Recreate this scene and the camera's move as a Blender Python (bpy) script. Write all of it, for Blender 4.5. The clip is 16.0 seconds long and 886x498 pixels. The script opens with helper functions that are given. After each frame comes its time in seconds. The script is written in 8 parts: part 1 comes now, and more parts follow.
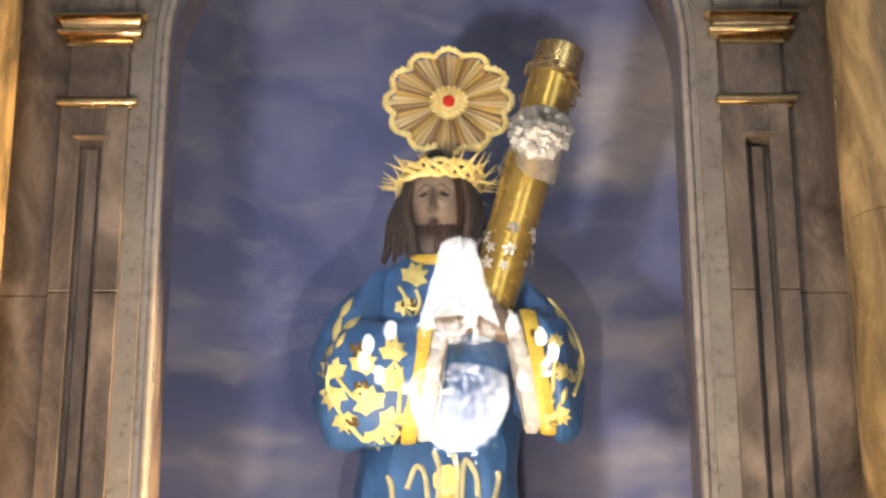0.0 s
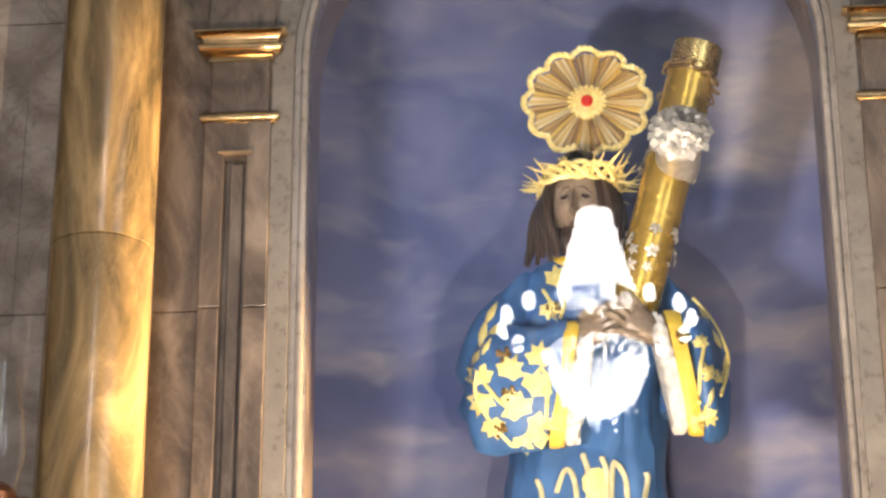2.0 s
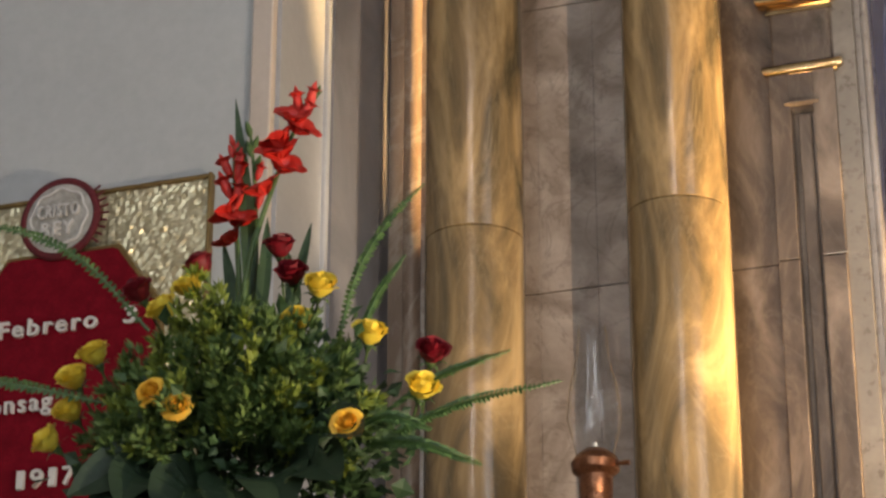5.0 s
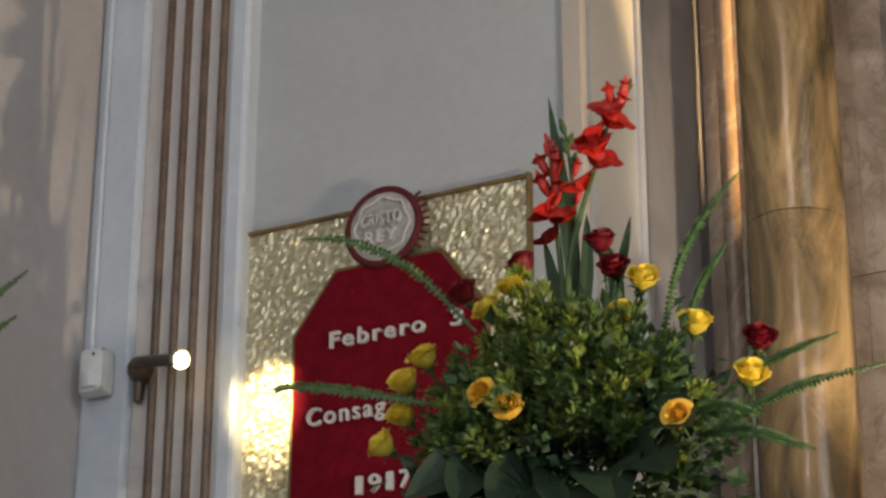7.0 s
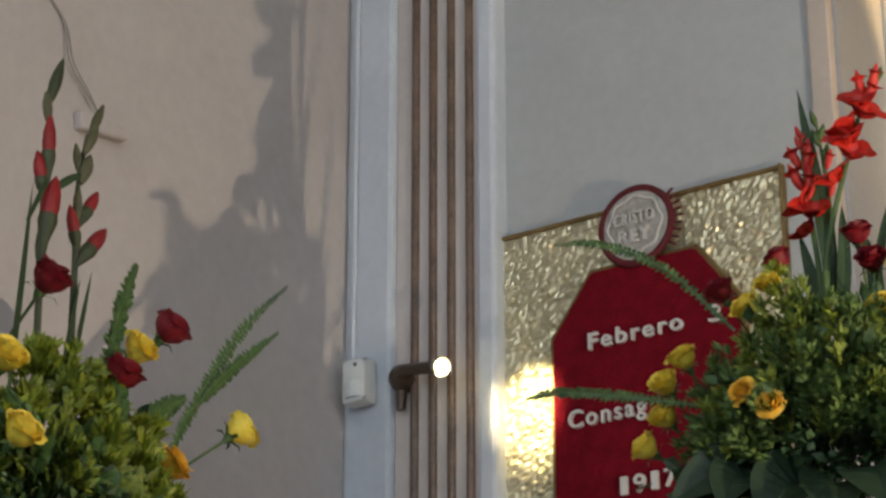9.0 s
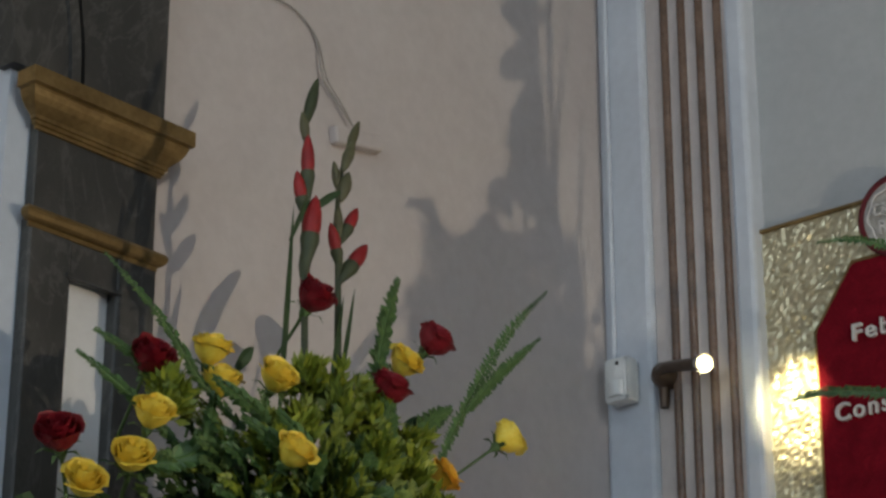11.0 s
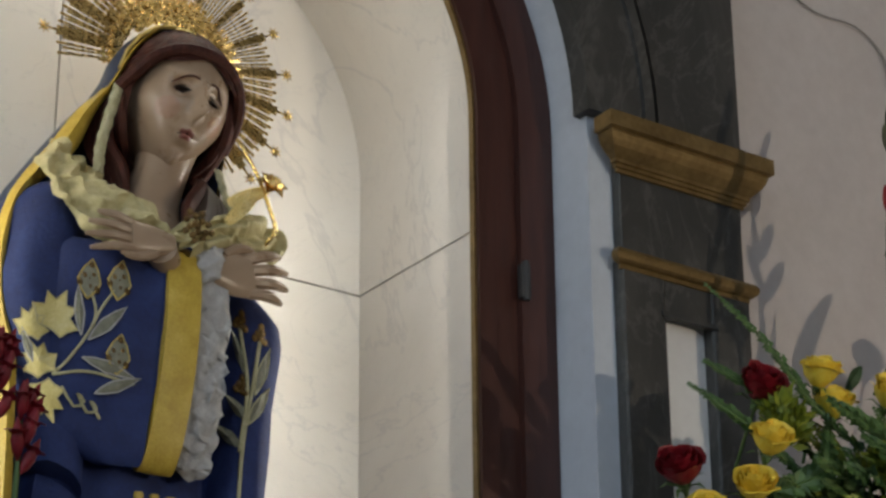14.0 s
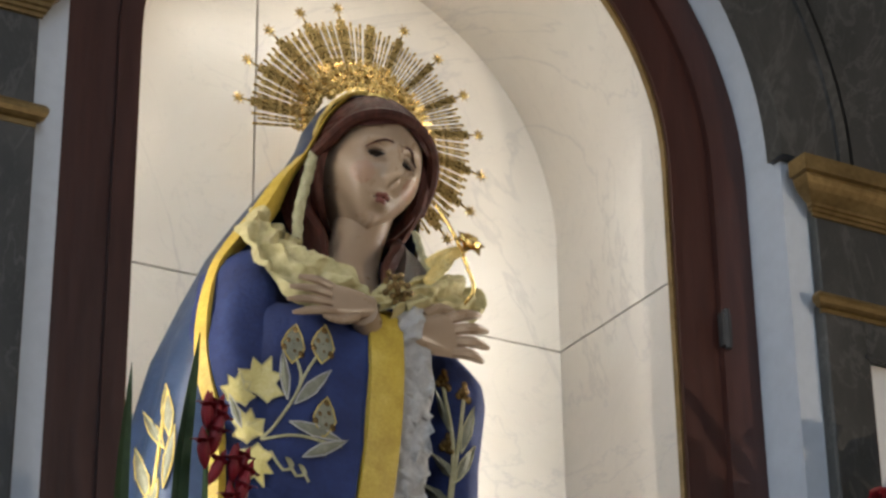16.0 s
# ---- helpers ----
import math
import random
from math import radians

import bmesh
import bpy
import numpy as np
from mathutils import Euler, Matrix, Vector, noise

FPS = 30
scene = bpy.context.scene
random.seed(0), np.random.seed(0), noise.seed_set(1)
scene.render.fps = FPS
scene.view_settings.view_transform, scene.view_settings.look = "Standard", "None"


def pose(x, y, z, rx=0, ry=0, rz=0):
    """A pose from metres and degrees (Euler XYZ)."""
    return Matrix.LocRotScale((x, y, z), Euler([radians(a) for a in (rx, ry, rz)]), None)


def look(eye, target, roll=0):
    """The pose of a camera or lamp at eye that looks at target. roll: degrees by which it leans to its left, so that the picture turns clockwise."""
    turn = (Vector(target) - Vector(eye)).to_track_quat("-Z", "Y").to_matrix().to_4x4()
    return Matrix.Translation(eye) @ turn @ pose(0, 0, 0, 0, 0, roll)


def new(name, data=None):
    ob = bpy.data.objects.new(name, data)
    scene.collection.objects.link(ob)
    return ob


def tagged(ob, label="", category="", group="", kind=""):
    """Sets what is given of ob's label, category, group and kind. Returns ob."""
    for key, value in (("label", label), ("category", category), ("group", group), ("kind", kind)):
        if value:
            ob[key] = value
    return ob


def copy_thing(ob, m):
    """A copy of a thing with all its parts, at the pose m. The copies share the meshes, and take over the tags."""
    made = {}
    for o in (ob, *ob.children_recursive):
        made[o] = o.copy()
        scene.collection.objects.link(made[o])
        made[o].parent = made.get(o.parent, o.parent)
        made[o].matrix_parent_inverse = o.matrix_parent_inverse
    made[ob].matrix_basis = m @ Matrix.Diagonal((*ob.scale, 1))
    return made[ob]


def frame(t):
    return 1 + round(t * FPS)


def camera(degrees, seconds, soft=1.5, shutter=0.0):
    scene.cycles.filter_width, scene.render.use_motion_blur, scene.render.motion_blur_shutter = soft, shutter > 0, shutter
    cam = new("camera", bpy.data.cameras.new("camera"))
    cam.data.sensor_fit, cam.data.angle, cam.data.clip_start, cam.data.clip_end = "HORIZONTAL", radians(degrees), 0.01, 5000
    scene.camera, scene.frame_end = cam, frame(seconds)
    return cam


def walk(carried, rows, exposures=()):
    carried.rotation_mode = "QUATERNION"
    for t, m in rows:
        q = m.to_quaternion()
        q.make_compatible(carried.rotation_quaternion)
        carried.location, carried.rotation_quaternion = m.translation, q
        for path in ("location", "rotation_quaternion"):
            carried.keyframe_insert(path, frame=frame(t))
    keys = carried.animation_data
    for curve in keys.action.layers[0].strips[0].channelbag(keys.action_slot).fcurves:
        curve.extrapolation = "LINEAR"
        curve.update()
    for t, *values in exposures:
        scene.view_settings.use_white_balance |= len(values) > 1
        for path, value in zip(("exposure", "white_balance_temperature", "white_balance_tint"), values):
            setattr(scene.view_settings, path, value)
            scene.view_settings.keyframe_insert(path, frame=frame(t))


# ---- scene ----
# ---- camera: seconds, eye, heading to the left of +y, tilt up, roll ----
FOV = 21.20
PATH = [
    (0.0, -0.215, 0.527, 1.512, 0.34, 24.84, -0.12),
    (0.5, -0.232, 0.502, 1.548, 0.27, 24.52, -0.18),
    (1.0, -0.246, 0.482, 1.577, -0.03, 23.94, -0.34),
    (1.5, -0.254, 0.453, 1.596, 0.60, 23.97, -0.44),
    (2.0, -0.236, 0.447, 1.606, 3.83, 23.58, -0.25),
    (2.5, -0.182, 0.455, 1.589, 7.05, 23.57, 0.14),
    (3.0, -0.181, 0.445, 1.580, 10.20, 23.43, 0.14),
    (3.5, -0.184, 0.447, 1.580, 12.86, 23.22, 0.11),
    (4.0, -0.189, 0.445, 1.579, 15.24, 23.05, 0.16),
    (4.5, -0.190, 0.443, 1.576, 17.41, 22.95, 0.14),
    (7.0, -0.184, 0.432, 1.566, 27.98, 22.77, 0.13),
    (7.5, -0.184, 0.432, 1.565, 29.92, 22.80, 0.16),
    (8.0, -0.183, 0.430, 1.567, 31.51, 22.76, 0.12),
    (10.5, -0.166, 0.402, 1.628, 39.52, 21.98, -0.02),
    (11.0, -0.176, 0.391, 1.632, 41.12, 21.92, 0.01),
    (11.5, -0.206, 0.369, 1.628, 42.81, 22.07, -0.20),
    (12.0, -0.223, 0.366, 1.615, 45.04, 22.24, -0.31),
    (12.5, -0.238, 0.361, 1.611, 47.61, 22.50, -0.24),
    (13.0, -0.248, 0.357, 1.616, 50.22, 22.72, -0.32),
    (13.5, -0.261, 0.355, 1.610, 52.85, 23.01, -0.36),
    (14.0, -0.269, 0.352, 1.597, 55.05, 23.46, -0.41),
    (14.5, -0.279, 0.350, 1.586, 56.80, 23.87, -0.53),
    (15.0, -0.280, 0.351, 1.577, 58.41, 24.23, -0.52),
    (15.5, -0.275, 0.349, 1.580, 59.59, 24.67, -0.65),
    (16.0, -0.267, 0.345, 1.577, 60.20, 25.11, -0.80),
]


def aim(x, y, z, heading, tilt, roll):
    h, p = radians(heading), radians(tilt)
    ahead = Vector((-math.sin(h) * math.cos(p), math.cos(h) * math.cos(p), math.sin(p)))
    return look((x, y, z), Vector((x, y, z)) + ahead, roll)


cam = camera(FOV, 16.0, soft=2.7)
EXPOSURES = [
    (0.0, 0.12, 6400, 10), (1.0, 0.12, 6400, 10), (1.5, 0.22, 6400, 10), (2.0, 0.42, 6350, 10), (2.5, 0.7, 6350, 10), (3.0, 0.83, 6350, 10),
    (3.5, 0.3, 6050, 10), (4.0, 0.32, 6400, 10), (4.5, 0.3, 6450, 10), (7.0, 0.17, 6350, 8), (8.0, 0.2, 6250, 7), (10.5, 0.07, 5950, 5), (11.0, -0.08, 5850, 4),
    (11.5, 0.0, 5850, 5), (12.0, 0.22, 5850, 5), (12.5, 0.62, 5700, 3), (13.0, 1.22, 5700, 2), (13.5, 0.95, 5750, 3), (14.0, -0.2, 5900, 6),
    (14.5, -0.82, 6000, 9), (15.0, -0.95, 6000, 9), (15.5, -0.4, 5900, 8), (16.0, 0.15, 6000, 8),
]
walk(cam, [(t, aim(*row)) for t, *row in PATH], EXPOSURES)

# ---- world and lights ----
world = bpy.data.worlds.new("world")
scene.world = world
world.use_nodes = True
wn, wl = world.node_tree.nodes, world.node_tree.links
sky = wn.new("ShaderNodeTexSky")
sky.sky_type, sky.sun_disc = "NISHITA", False
sky.sun_elevation, sky.sun_rotation = radians(50), radians(140)
wn["Background"].inputs["Strength"].default_value = 0.1
wl.new(sky.outputs["Color"], wn["Background"].inputs["Color"])


def lamp_area(name, m, sx, sy, watts, colour):
    data = bpy.data.lights.new(name, "AREA")
    data.shape, data.size, data.size_y = "RECTANGLE", sx, sy
    data.energy, data.color = watts, colour
    ob = new(name, data)
    ob.matrix_world = m
    return ob


def lamp_spot(name, eye, target, watts, colour, angle=90, blend=0.5, radius=0.03):
    data = bpy.data.lights.new(name, "SPOT")
    data.spot_size, data.spot_blend, data.shadow_soft_size = radians(angle), blend, radius
    data.energy, data.color = watts, colour
    ob = new(name, data)
    ob.matrix_world = look(eye, target)
    return ob


NEUTRAL, COOL = (1.0, 0.89, 0.73), (0.86, 0.93, 1.0)
# daylight in the nave's windows
lamp_area("daylight_back", look((-0.3, -7.9, 4.2), (-0.3, 0, 3.0)), 3.0, 3.6, 180, COOL)
lamp_area("daylight_side", look((2.55, 0.6, 4.4), (-3, 2.0, 3.0)), 2.2, 2.6, 40, COOL)
# warm spots at the foot of the high altar: one stands forward, one under the niche, one beside it close to the wall, a whiter one lights the statue
lamp_spot("altar_spot", (-0.2, 3.17, 2.36), (-1.5, 4.1, 3.3), 84, (1.0, 0.79, 0.56), 165, 0.4, 0.009)
lamp_spot("altar_foot_spot", (-0.05, 4.05, 1.9), (-0.18, 4.7, 3.5), 118, (1.0, 0.69, 0.37), 104, 0.3, 0.04)
lamp_spot("altar_side_spot", (0.2, 4.69, 1.65), (-1.18, 4.69, 3.44), 1650, (1.0, 0.63, 0.26), 19, 0.5, 0.03)
lamp_spot("altar_edge_spot", (0.32, 4.05, 1.65), (-1.74, 4.66, 3.5), 240, (1.0, 0.78, 0.54), 15, 0.6, 0.02)
lamp_spot("statue_spot", (-1.0, 3.0, 2.4), (0.0, 5.2, 3.78), 245, (1.0, 0.9, 0.8), 56, 1.0, 0.1)
# strips hidden behind the wooden frame of the side niche
lamp_area("niche_lamp_top", look((-3.125, 1.92, 3.78), (-3.25, 1.92, 2.9)), 0.4, 0.05, 1.4, NEUTRAL)
for side in (-1, 1):
    lamp_area("niche_lamp_side", look((-3.125, 1.92 + side * 0.452, 2.85), (-3.3, 1.92, 2.85)), 0.03, 1.1, 2.2 + 0.45 * side, NEUTRAL)
# halogen bulb of the bracket lamp
lamp_spot("halogen", (-2.545, 3.93, 3.2), (-2.54, 4.16, 3.07), 25.0, (1.0, 0.78, 0.4), 44, 0.8, 0.02)

# ---- materials ----
def shader(name, rough=0.6, metal=0.0, **extra):
    m = bpy.data.materials.new(name)
    m.use_nodes = True
    b = m.node_tree.nodes["Principled BSDF"]
    b.inputs["Roughness"].default_value, b.inputs["Metallic"].default_value = rough, metal
    for k, v in extra.items():
        b.inputs[k.replace("_", " ")].default_value = v
    return m, m.node_tree.nodes, m.node_tree.links, b


def coords(n, l, scale=(1, 1, 1)):
    tc, mp = n.new("ShaderNodeTexCoord"), n.new("ShaderNodeMapping")
    mp.inputs["Scale"].default_value = scale
    l.new(tc.outputs["Object"], mp.inputs["Vector"])
    return mp.outputs["Vector"]


def noise_node(n, l, vec, scale, detail=6, rough=0.55, warp=0.0):
    t = n.new("ShaderNodeTexNoise")
    t.inputs["Scale"].default_value, t.inputs["Detail"].default_value = scale, detail
    t.inputs["Roughness"].default_value, t.inputs["Distortion"].default_value = rough, warp
    l.new(vec, t.inputs["Vector"])
    return t.outputs["Fac"]


def ramp(n, l, fac, stops):
    r = n.new("ShaderNodeValToRGB")
    e = r.color_ramp.elements
    while len(e) < len(stops):
        e.new(0.5)
    for el, (p, c) in zip(e, stops):
        el.position, el.color = p, (*c, 1)
    l.new(fac, r.inputs["Fac"])
    return r.outputs["Color"]


def mix(n, l, fac, a, b, mode="MIX"):
    m = n.new("ShaderNodeMix")
    m.data_type, m.blend_type = "RGBA", mode
    for sock, v in ((m.inputs[0], fac), (m.inputs[6], a), (m.inputs[7], b)):
        if isinstance(v, (int, float)):
            sock.default_value = v
        elif isinstance(v, tuple):
            sock.default_value = (*v, 1)
        else:
            l.new(v, sock)
    return m.outputs[2]


def bump(n, l, b, height, strength=0.2, dist=0.01):
    k = n.new("ShaderNodeBump")
    k.inputs["Strength"].default_value, k.inputs["Distance"].default_value = strength, dist
    l.new(height, k.inputs["Height"])
    l.new(k.outputs["Normal"], b.inputs["Normal"])


def mottled(name, dark, mid, light, scale, rough=0.6, metal=0.0, relief=0.2, dist=0.004, stretch=(1, 1, 1), fine=8.0, warp=0.4, tint=0.0, **extra):
    """Two scales of noise between three colours, with relief; tint varies pieces among themselves."""
    m, n, l, b = shader(name, rough, metal, **extra)
    v = coords(n, l, stretch)
    big = noise_node(n, l, v, scale, 5, 0.6, warp)
    small = noise_node(n, l, v, scale * fine, 4, 0.6)
    col = ramp(n, l, big, [(0.3, dark), (0.52, mid), (0.72, light)])
    col = mix(n, l, 0.35, col, ramp(n, l, small, [(0.3, dark), (0.7, light)]))
    if tint:
        oi = n.new("ShaderNodeObjectInfo")
        mr = n.new("ShaderNodeMapRange")
        mr.inputs[3].default_value, mr.inputs[4].default_value = 1 - tint, 1 + tint
        l.new(oi.outputs["Random"], mr.inputs[0])
        hs = n.new("ShaderNodeHueSaturation")
        l.new(mr.outputs[0], hs.inputs["Value"])
        l.new(col, hs.inputs["Color"])
        col = hs.outputs["Color"]
    l.new(col, b.inputs["Base Color"])
    rr = n.new("ShaderNodeMapRange")
    rr.inputs[3].default_value, rr.inputs[4].default_value = max(rough - 0.12, 0.02), min(rough + 0.12, 1)
    l.new(small, rr.inputs[0])
    l.new(rr.outputs[0], b.inputs["Roughness"])
    bump(n, l, b, small, relief, dist)
    return m


def marble(name, dark, mid, light, vein, scale=2.5, rough=0.25, vein_width=0.035, stretch=(1, 1, 1), vein_mix=0.8, spread=0.235):
    """Clouded marble crossed by thin wandering veins."""
    m, n, l, b = shader(name, rough)
    v = coords(n, l, stretch)
    cloud = noise_node(n, l, v, scale, 8, 0.6, 1.2)
    col = ramp(n, l, cloud, [(0.5 - spread, dark), (0.5, mid), (0.5 + spread, light)])
    for k, (s, w) in enumerate(((scale * 0.8, vein_width), (scale * 2.1, vein_width * 0.6))):
        wob = noise_node(n, l, v, s, 6, 0.6, 2.5 + k)
        band = ramp(n, l, wob, [(0.5 - w, (0, 0, 0)), (0.5, (1, 1, 1)), (0.5 + w, (0, 0, 0))])
        f = n.new("ShaderNodeMath")
        f.operation = "MULTIPLY"
        f.inputs[1].default_value = vein_mix * (1 - 0.4 * k)
        l.new(band, f.inputs[0])
        col = mix(n, l, f.outputs[0], col, vein)
    l.new(col, b.inputs["Base Color"])
    fine = noise_node(n, l, v, scale * 30, 3)
    bump(n, l, b, fine, 0.08, 0.002)
    return m


def plain(name, colour, rough=0.5, metal=0.0, vary=0.25, scale=40.0, relief=0.1, **extra):
    dark = tuple(c * (1 - vary) for c in colour)
    light = tuple(min(c * (1 + vary), 1) for c in colour)
    return mottled(name, dark, colour, light, scale, rough, metal, relief, 0.002, **extra)


def glow(name, colour, strength):
    m, n, l, b = shader(name, 0.4)
    b.inputs["Base Color"].default_value = (*colour, 1)
    b.inputs["Emission Color"].default_value = (*colour, 1)
    b.inputs["Emission Strength"].default_value = strength
    return m


def sky_paint():
    """Painted evening sky: blue and violet ground with a few soft mauve clouds."""
    m, n, l, b = shader("painted_sky", 0.6)
    v = coords(n, l, (1.0, 0.0, 1.3))
    base = ramp(n, l, noise_node(n, l, v, 2.2, 5, 0.55, 0.5), [(0.34, (0.04, 0.056, 0.165)), (0.5, (0.07, 0.087, 0.22)), (0.66, (0.13, 0.145, 0.285))])
    # cloud banks: middle, half width, half height, weight
    total = None
    for cx, cz, rx, rz, k in ((-0.52, 4.358, 0.3, 0.08, 0.2), (-0.26, 4.472, 0.34, 0.12, 0.25), (0.22, 4.235, 0.27, 0.22, 1.25), (0.104, 4.077, 0.2, 0.08, 0.6), (0.229, 3.609, 0.22, 0.07, 0.6), (-0.749, 3.557, 0.2, 0.05, 0.35), (-0.645, 3.339, 0.4, 0.12, 0.5), (0.208, 3.318, 0.34, 0.1, 0.6)):
        w = coords(n, l, (1 / rx, 0.0, 1 / rz))
        w.node.inputs["Location"].default_value = (-cx / rx, 0.0, -cz / rz)
        ln, mr, ad = n.new("ShaderNodeVectorMath"), n.new("ShaderNodeMapRange"), n.new("ShaderNodeMath")
        ln.operation, mr.interpolation_type, ad.operation = "LENGTH", "SMOOTHSTEP", "ADD"
        l.new(w, ln.inputs[0])
        mr.inputs[1].default_value, mr.inputs[2].default_value, mr.inputs[3].default_value, mr.inputs[4].default_value = 0.0, 1.35, k, 0.0
        l.new(ln.outputs["Value"], mr.inputs[0])
        if total is None:
            total = mr.outputs[0]
            continue
        l.new(total, ad.inputs[0])
        l.new(mr.outputs[0], ad.inputs[1])
        total = ad.outputs[0]
    drift = coords(n, l, (2.2, 0.0, 4.6))
    drift.node.inputs["Rotation"].default_value = (0.0, radians(24), 0.0)
    cl = noise_node(n, l, drift, 2.0, 6, 0.6, 0.5)
    ma, mb = n.new("ShaderNodeMath"), n.new("ShaderNodeMath")
    ma.operation, mb.operation = "MULTIPLY_ADD", "MULTIPLY_ADD"
    ma.inputs[1].default_value, ma.inputs[2].default_value = 1.5, -0.18
    l.new(cl, ma.inputs[0])
    l.new(total, mb.inputs[0])
    l.new(ma.outputs[0], mb.inputs[1])
    mb.inputs[2].default_value = 0.0
    faint = ramp(n, l, cl, [(0.5, (0, 0, 0)), (0.72, (0.55, 0.55, 0.55))])
    col = mix(n, l, faint, base, (0.25, 0.25, 0.33))
    col = mix(n, l, ramp(n, l, mb.outputs[0], [(0.05, (0, 0, 0)), (0.75, (0.9, 0.9, 0.9))]), col, (0.34, 0.315, 0.345))
    l.new(col, b.inputs["Base Color"])
    bump(n, l, b, noise_node(n, l, v, 60, 3), 0.1, 0.002)
    return m


def gold_mosaic():
    """Crumpled gold foil behind the plaque."""
    m, n, l, b = shader("gold_foil", 0.4, 0.8)
    v = coords(n, l)
    vo = n.new("ShaderNodeTexVoronoi")
    vo.inputs["Scale"].default_value = 130
    l.new(v, vo.inputs["Vector"])
    col = mix(n, l, noise_node(n, l, v, 60, 5), (0.42, 0.37, 0.22), (0.78, 0.72, 0.52))
    l.new(col, b.inputs["Base Color"])
    bump(n, l, b, vo.outputs["Color"], 0.9, 0.01)
    return m


def pane_glass(name, coat):
    """Thin clear pane: lets light straight through, with a mirror coat that grows towards grazing angles."""
    m, n, l, b = shader(name, 0.0)
    tr, gl, mx, lw, pw, ad = (n.new(k) for k in ("ShaderNodeBsdfTransparent", "ShaderNodeBsdfGlossy", "ShaderNodeMixShader", "ShaderNodeLayerWeight", "ShaderNodeMath", "ShaderNodeMath"))
    gl.inputs["Roughness"].default_value = 0.0
    lw.inputs["Blend"].default_value = 0.5
    pw.operation, ad.operation, ad.use_clamp = "POWER", "MULTIPLY_ADD", True
    pw.inputs[1].default_value, ad.inputs[1].default_value, ad.inputs[2].default_value = 4.0, 0.7, coat
    l.new(lw.outputs["Facing"], pw.inputs[0])
    l.new(pw.outputs[0], ad.inputs[0])
    l.new(ad.outputs[0], mx.inputs[0])
    l.new(tr.outputs[0], mx.inputs[1])
    l.new(gl.outputs[0], mx.inputs[2])
    l.new(mx.outputs[0], n["Material Output"].inputs["Surface"])
    return m


M_STONE = marble("brown_marble", (0.03, 0.024, 0.02), (0.076, 0.058, 0.046), (0.165, 0.13, 0.104), (0.22, 0.185, 0.155), 6.0, 0.27, 0.025, stretch=(1, 1, 0.45), vein_mix=0.1, spread=0.17)
M_FASCIA = mottled("beige_grey_stone", (0.08, 0.07, 0.06), (0.125, 0.11, 0.095), (0.18, 0.16, 0.14), 6, 0.3, relief=0.05)
M_SLAB = marble("grey_brown_slab", (0.17, 0.125, 0.092), (0.4, 0.31, 0.245), (0.6, 0.5, 0.42), (0.13, 0.09, 0.065), 6.0, 0.33, 0.022, vein_mix=0.4)
M_DARK = marble("dark_blue_stone", (0.1, 0.1, 0.112), (0.155, 0.155, 0.175), (0.23, 0.225, 0.245), (0.2, 0.2, 0.2), 3.0, 0.4, 0.02, vein_mix=0.3)
M_COLUMN = marble("honey_marble", (0.068, 0.053, 0.03), (0.165, 0.115, 0.057), (0.3, 0.21, 0.105), (0.36, 0.29, 0.19), 7.0, 0.2, 0.02, stretch=(1, 1, 0.32), vein_mix=0.12, spread=0.13)
M_ROSYSTONE = marble("rosy_brown_marble", (0.17, 0.115, 0.08), (0.34, 0.235, 0.165), (0.52, 0.39, 0.29), (0.6, 0.5, 0.4), 4.0, 0.25, 0.03, stretch=(1, 1, 0.3), vein_mix=0.4)
M_BEIGE = mottled("beige_stone", (0.11, 0.095, 0.085), (0.17, 0.15, 0.135), (0.25, 0.225, 0.21), 5, 0.3, relief=0.02)
M_CREAM = mottled("cream_paint", (0.42, 0.36, 0.31), (0.49, 0.42, 0.365), (0.55, 0.475, 0.41), 2.5, 0.5, relief=0.1, fine=20)
M_RETURN = mottled("grey_white_paint", (0.28, 0.285, 0.3), (0.34, 0.345, 0.36), (0.4, 0.405, 0.42), 2.5, 0.5, relief=0.1, fine=20)
M_GILT = mottled("gilt_moulding", (0.26, 0.17, 0.08), (0.46, 0.31, 0.15), (0.68, 0.48, 0.26), 9, 0.17, 1.0, relief=0.02)
M_REVEAL = mottled("blue_grey_paint", (0.08, 0.085, 0.12), (0.105, 0.115, 0.16), (0.14, 0.15, 0.2), 4, 0.3, relief=0.03)
M_OLDGILT = mottled("old_gilt_paint", (0.12, 0.075, 0.024), (0.2, 0.13, 0.045), (0.3, 0.205, 0.08), 12, 0.42, 0.55)
M_GREYSTONE = marble("grey_green_marble", (0.021, 0.022, 0.021), (0.041, 0.04, 0.037), (0.078, 0.074, 0.068), (0.125, 0.12, 0.112), 4.5, 0.45, 0.02, stretch=(1, 1, 0.5), vein_mix=0.4)
M_SKY = sky_paint()
M_PLASTER = mottled("grey_plaster", (0.36, 0.37, 0.37), (0.41, 0.42, 0.42), (0.46, 0.47, 0.47), 1.6, 0.75, relief=0.12, fine=24)
M_PINK = mottled("rose_grey_plaster", (0.44, 0.39, 0.37), (0.52, 0.47, 0.445), (0.58, 0.53, 0.505), 1.4, 0.75, relief=0.14, fine=26)
M_PALE = mottled("pale_blue_paint", (0.47, 0.5, 0.55), (0.54, 0.575, 0.63), (0.6, 0.635, 0.69), 2.2, 0.5, relief=0.1, fine=20)
M_WHITE = mottled("white_paint", (0.66, 0.65, 0.64), (0.74, 0.73, 0.72), (0.8, 0.79, 0.78), 2.5, 0.5, relief=0.1, fine=20)
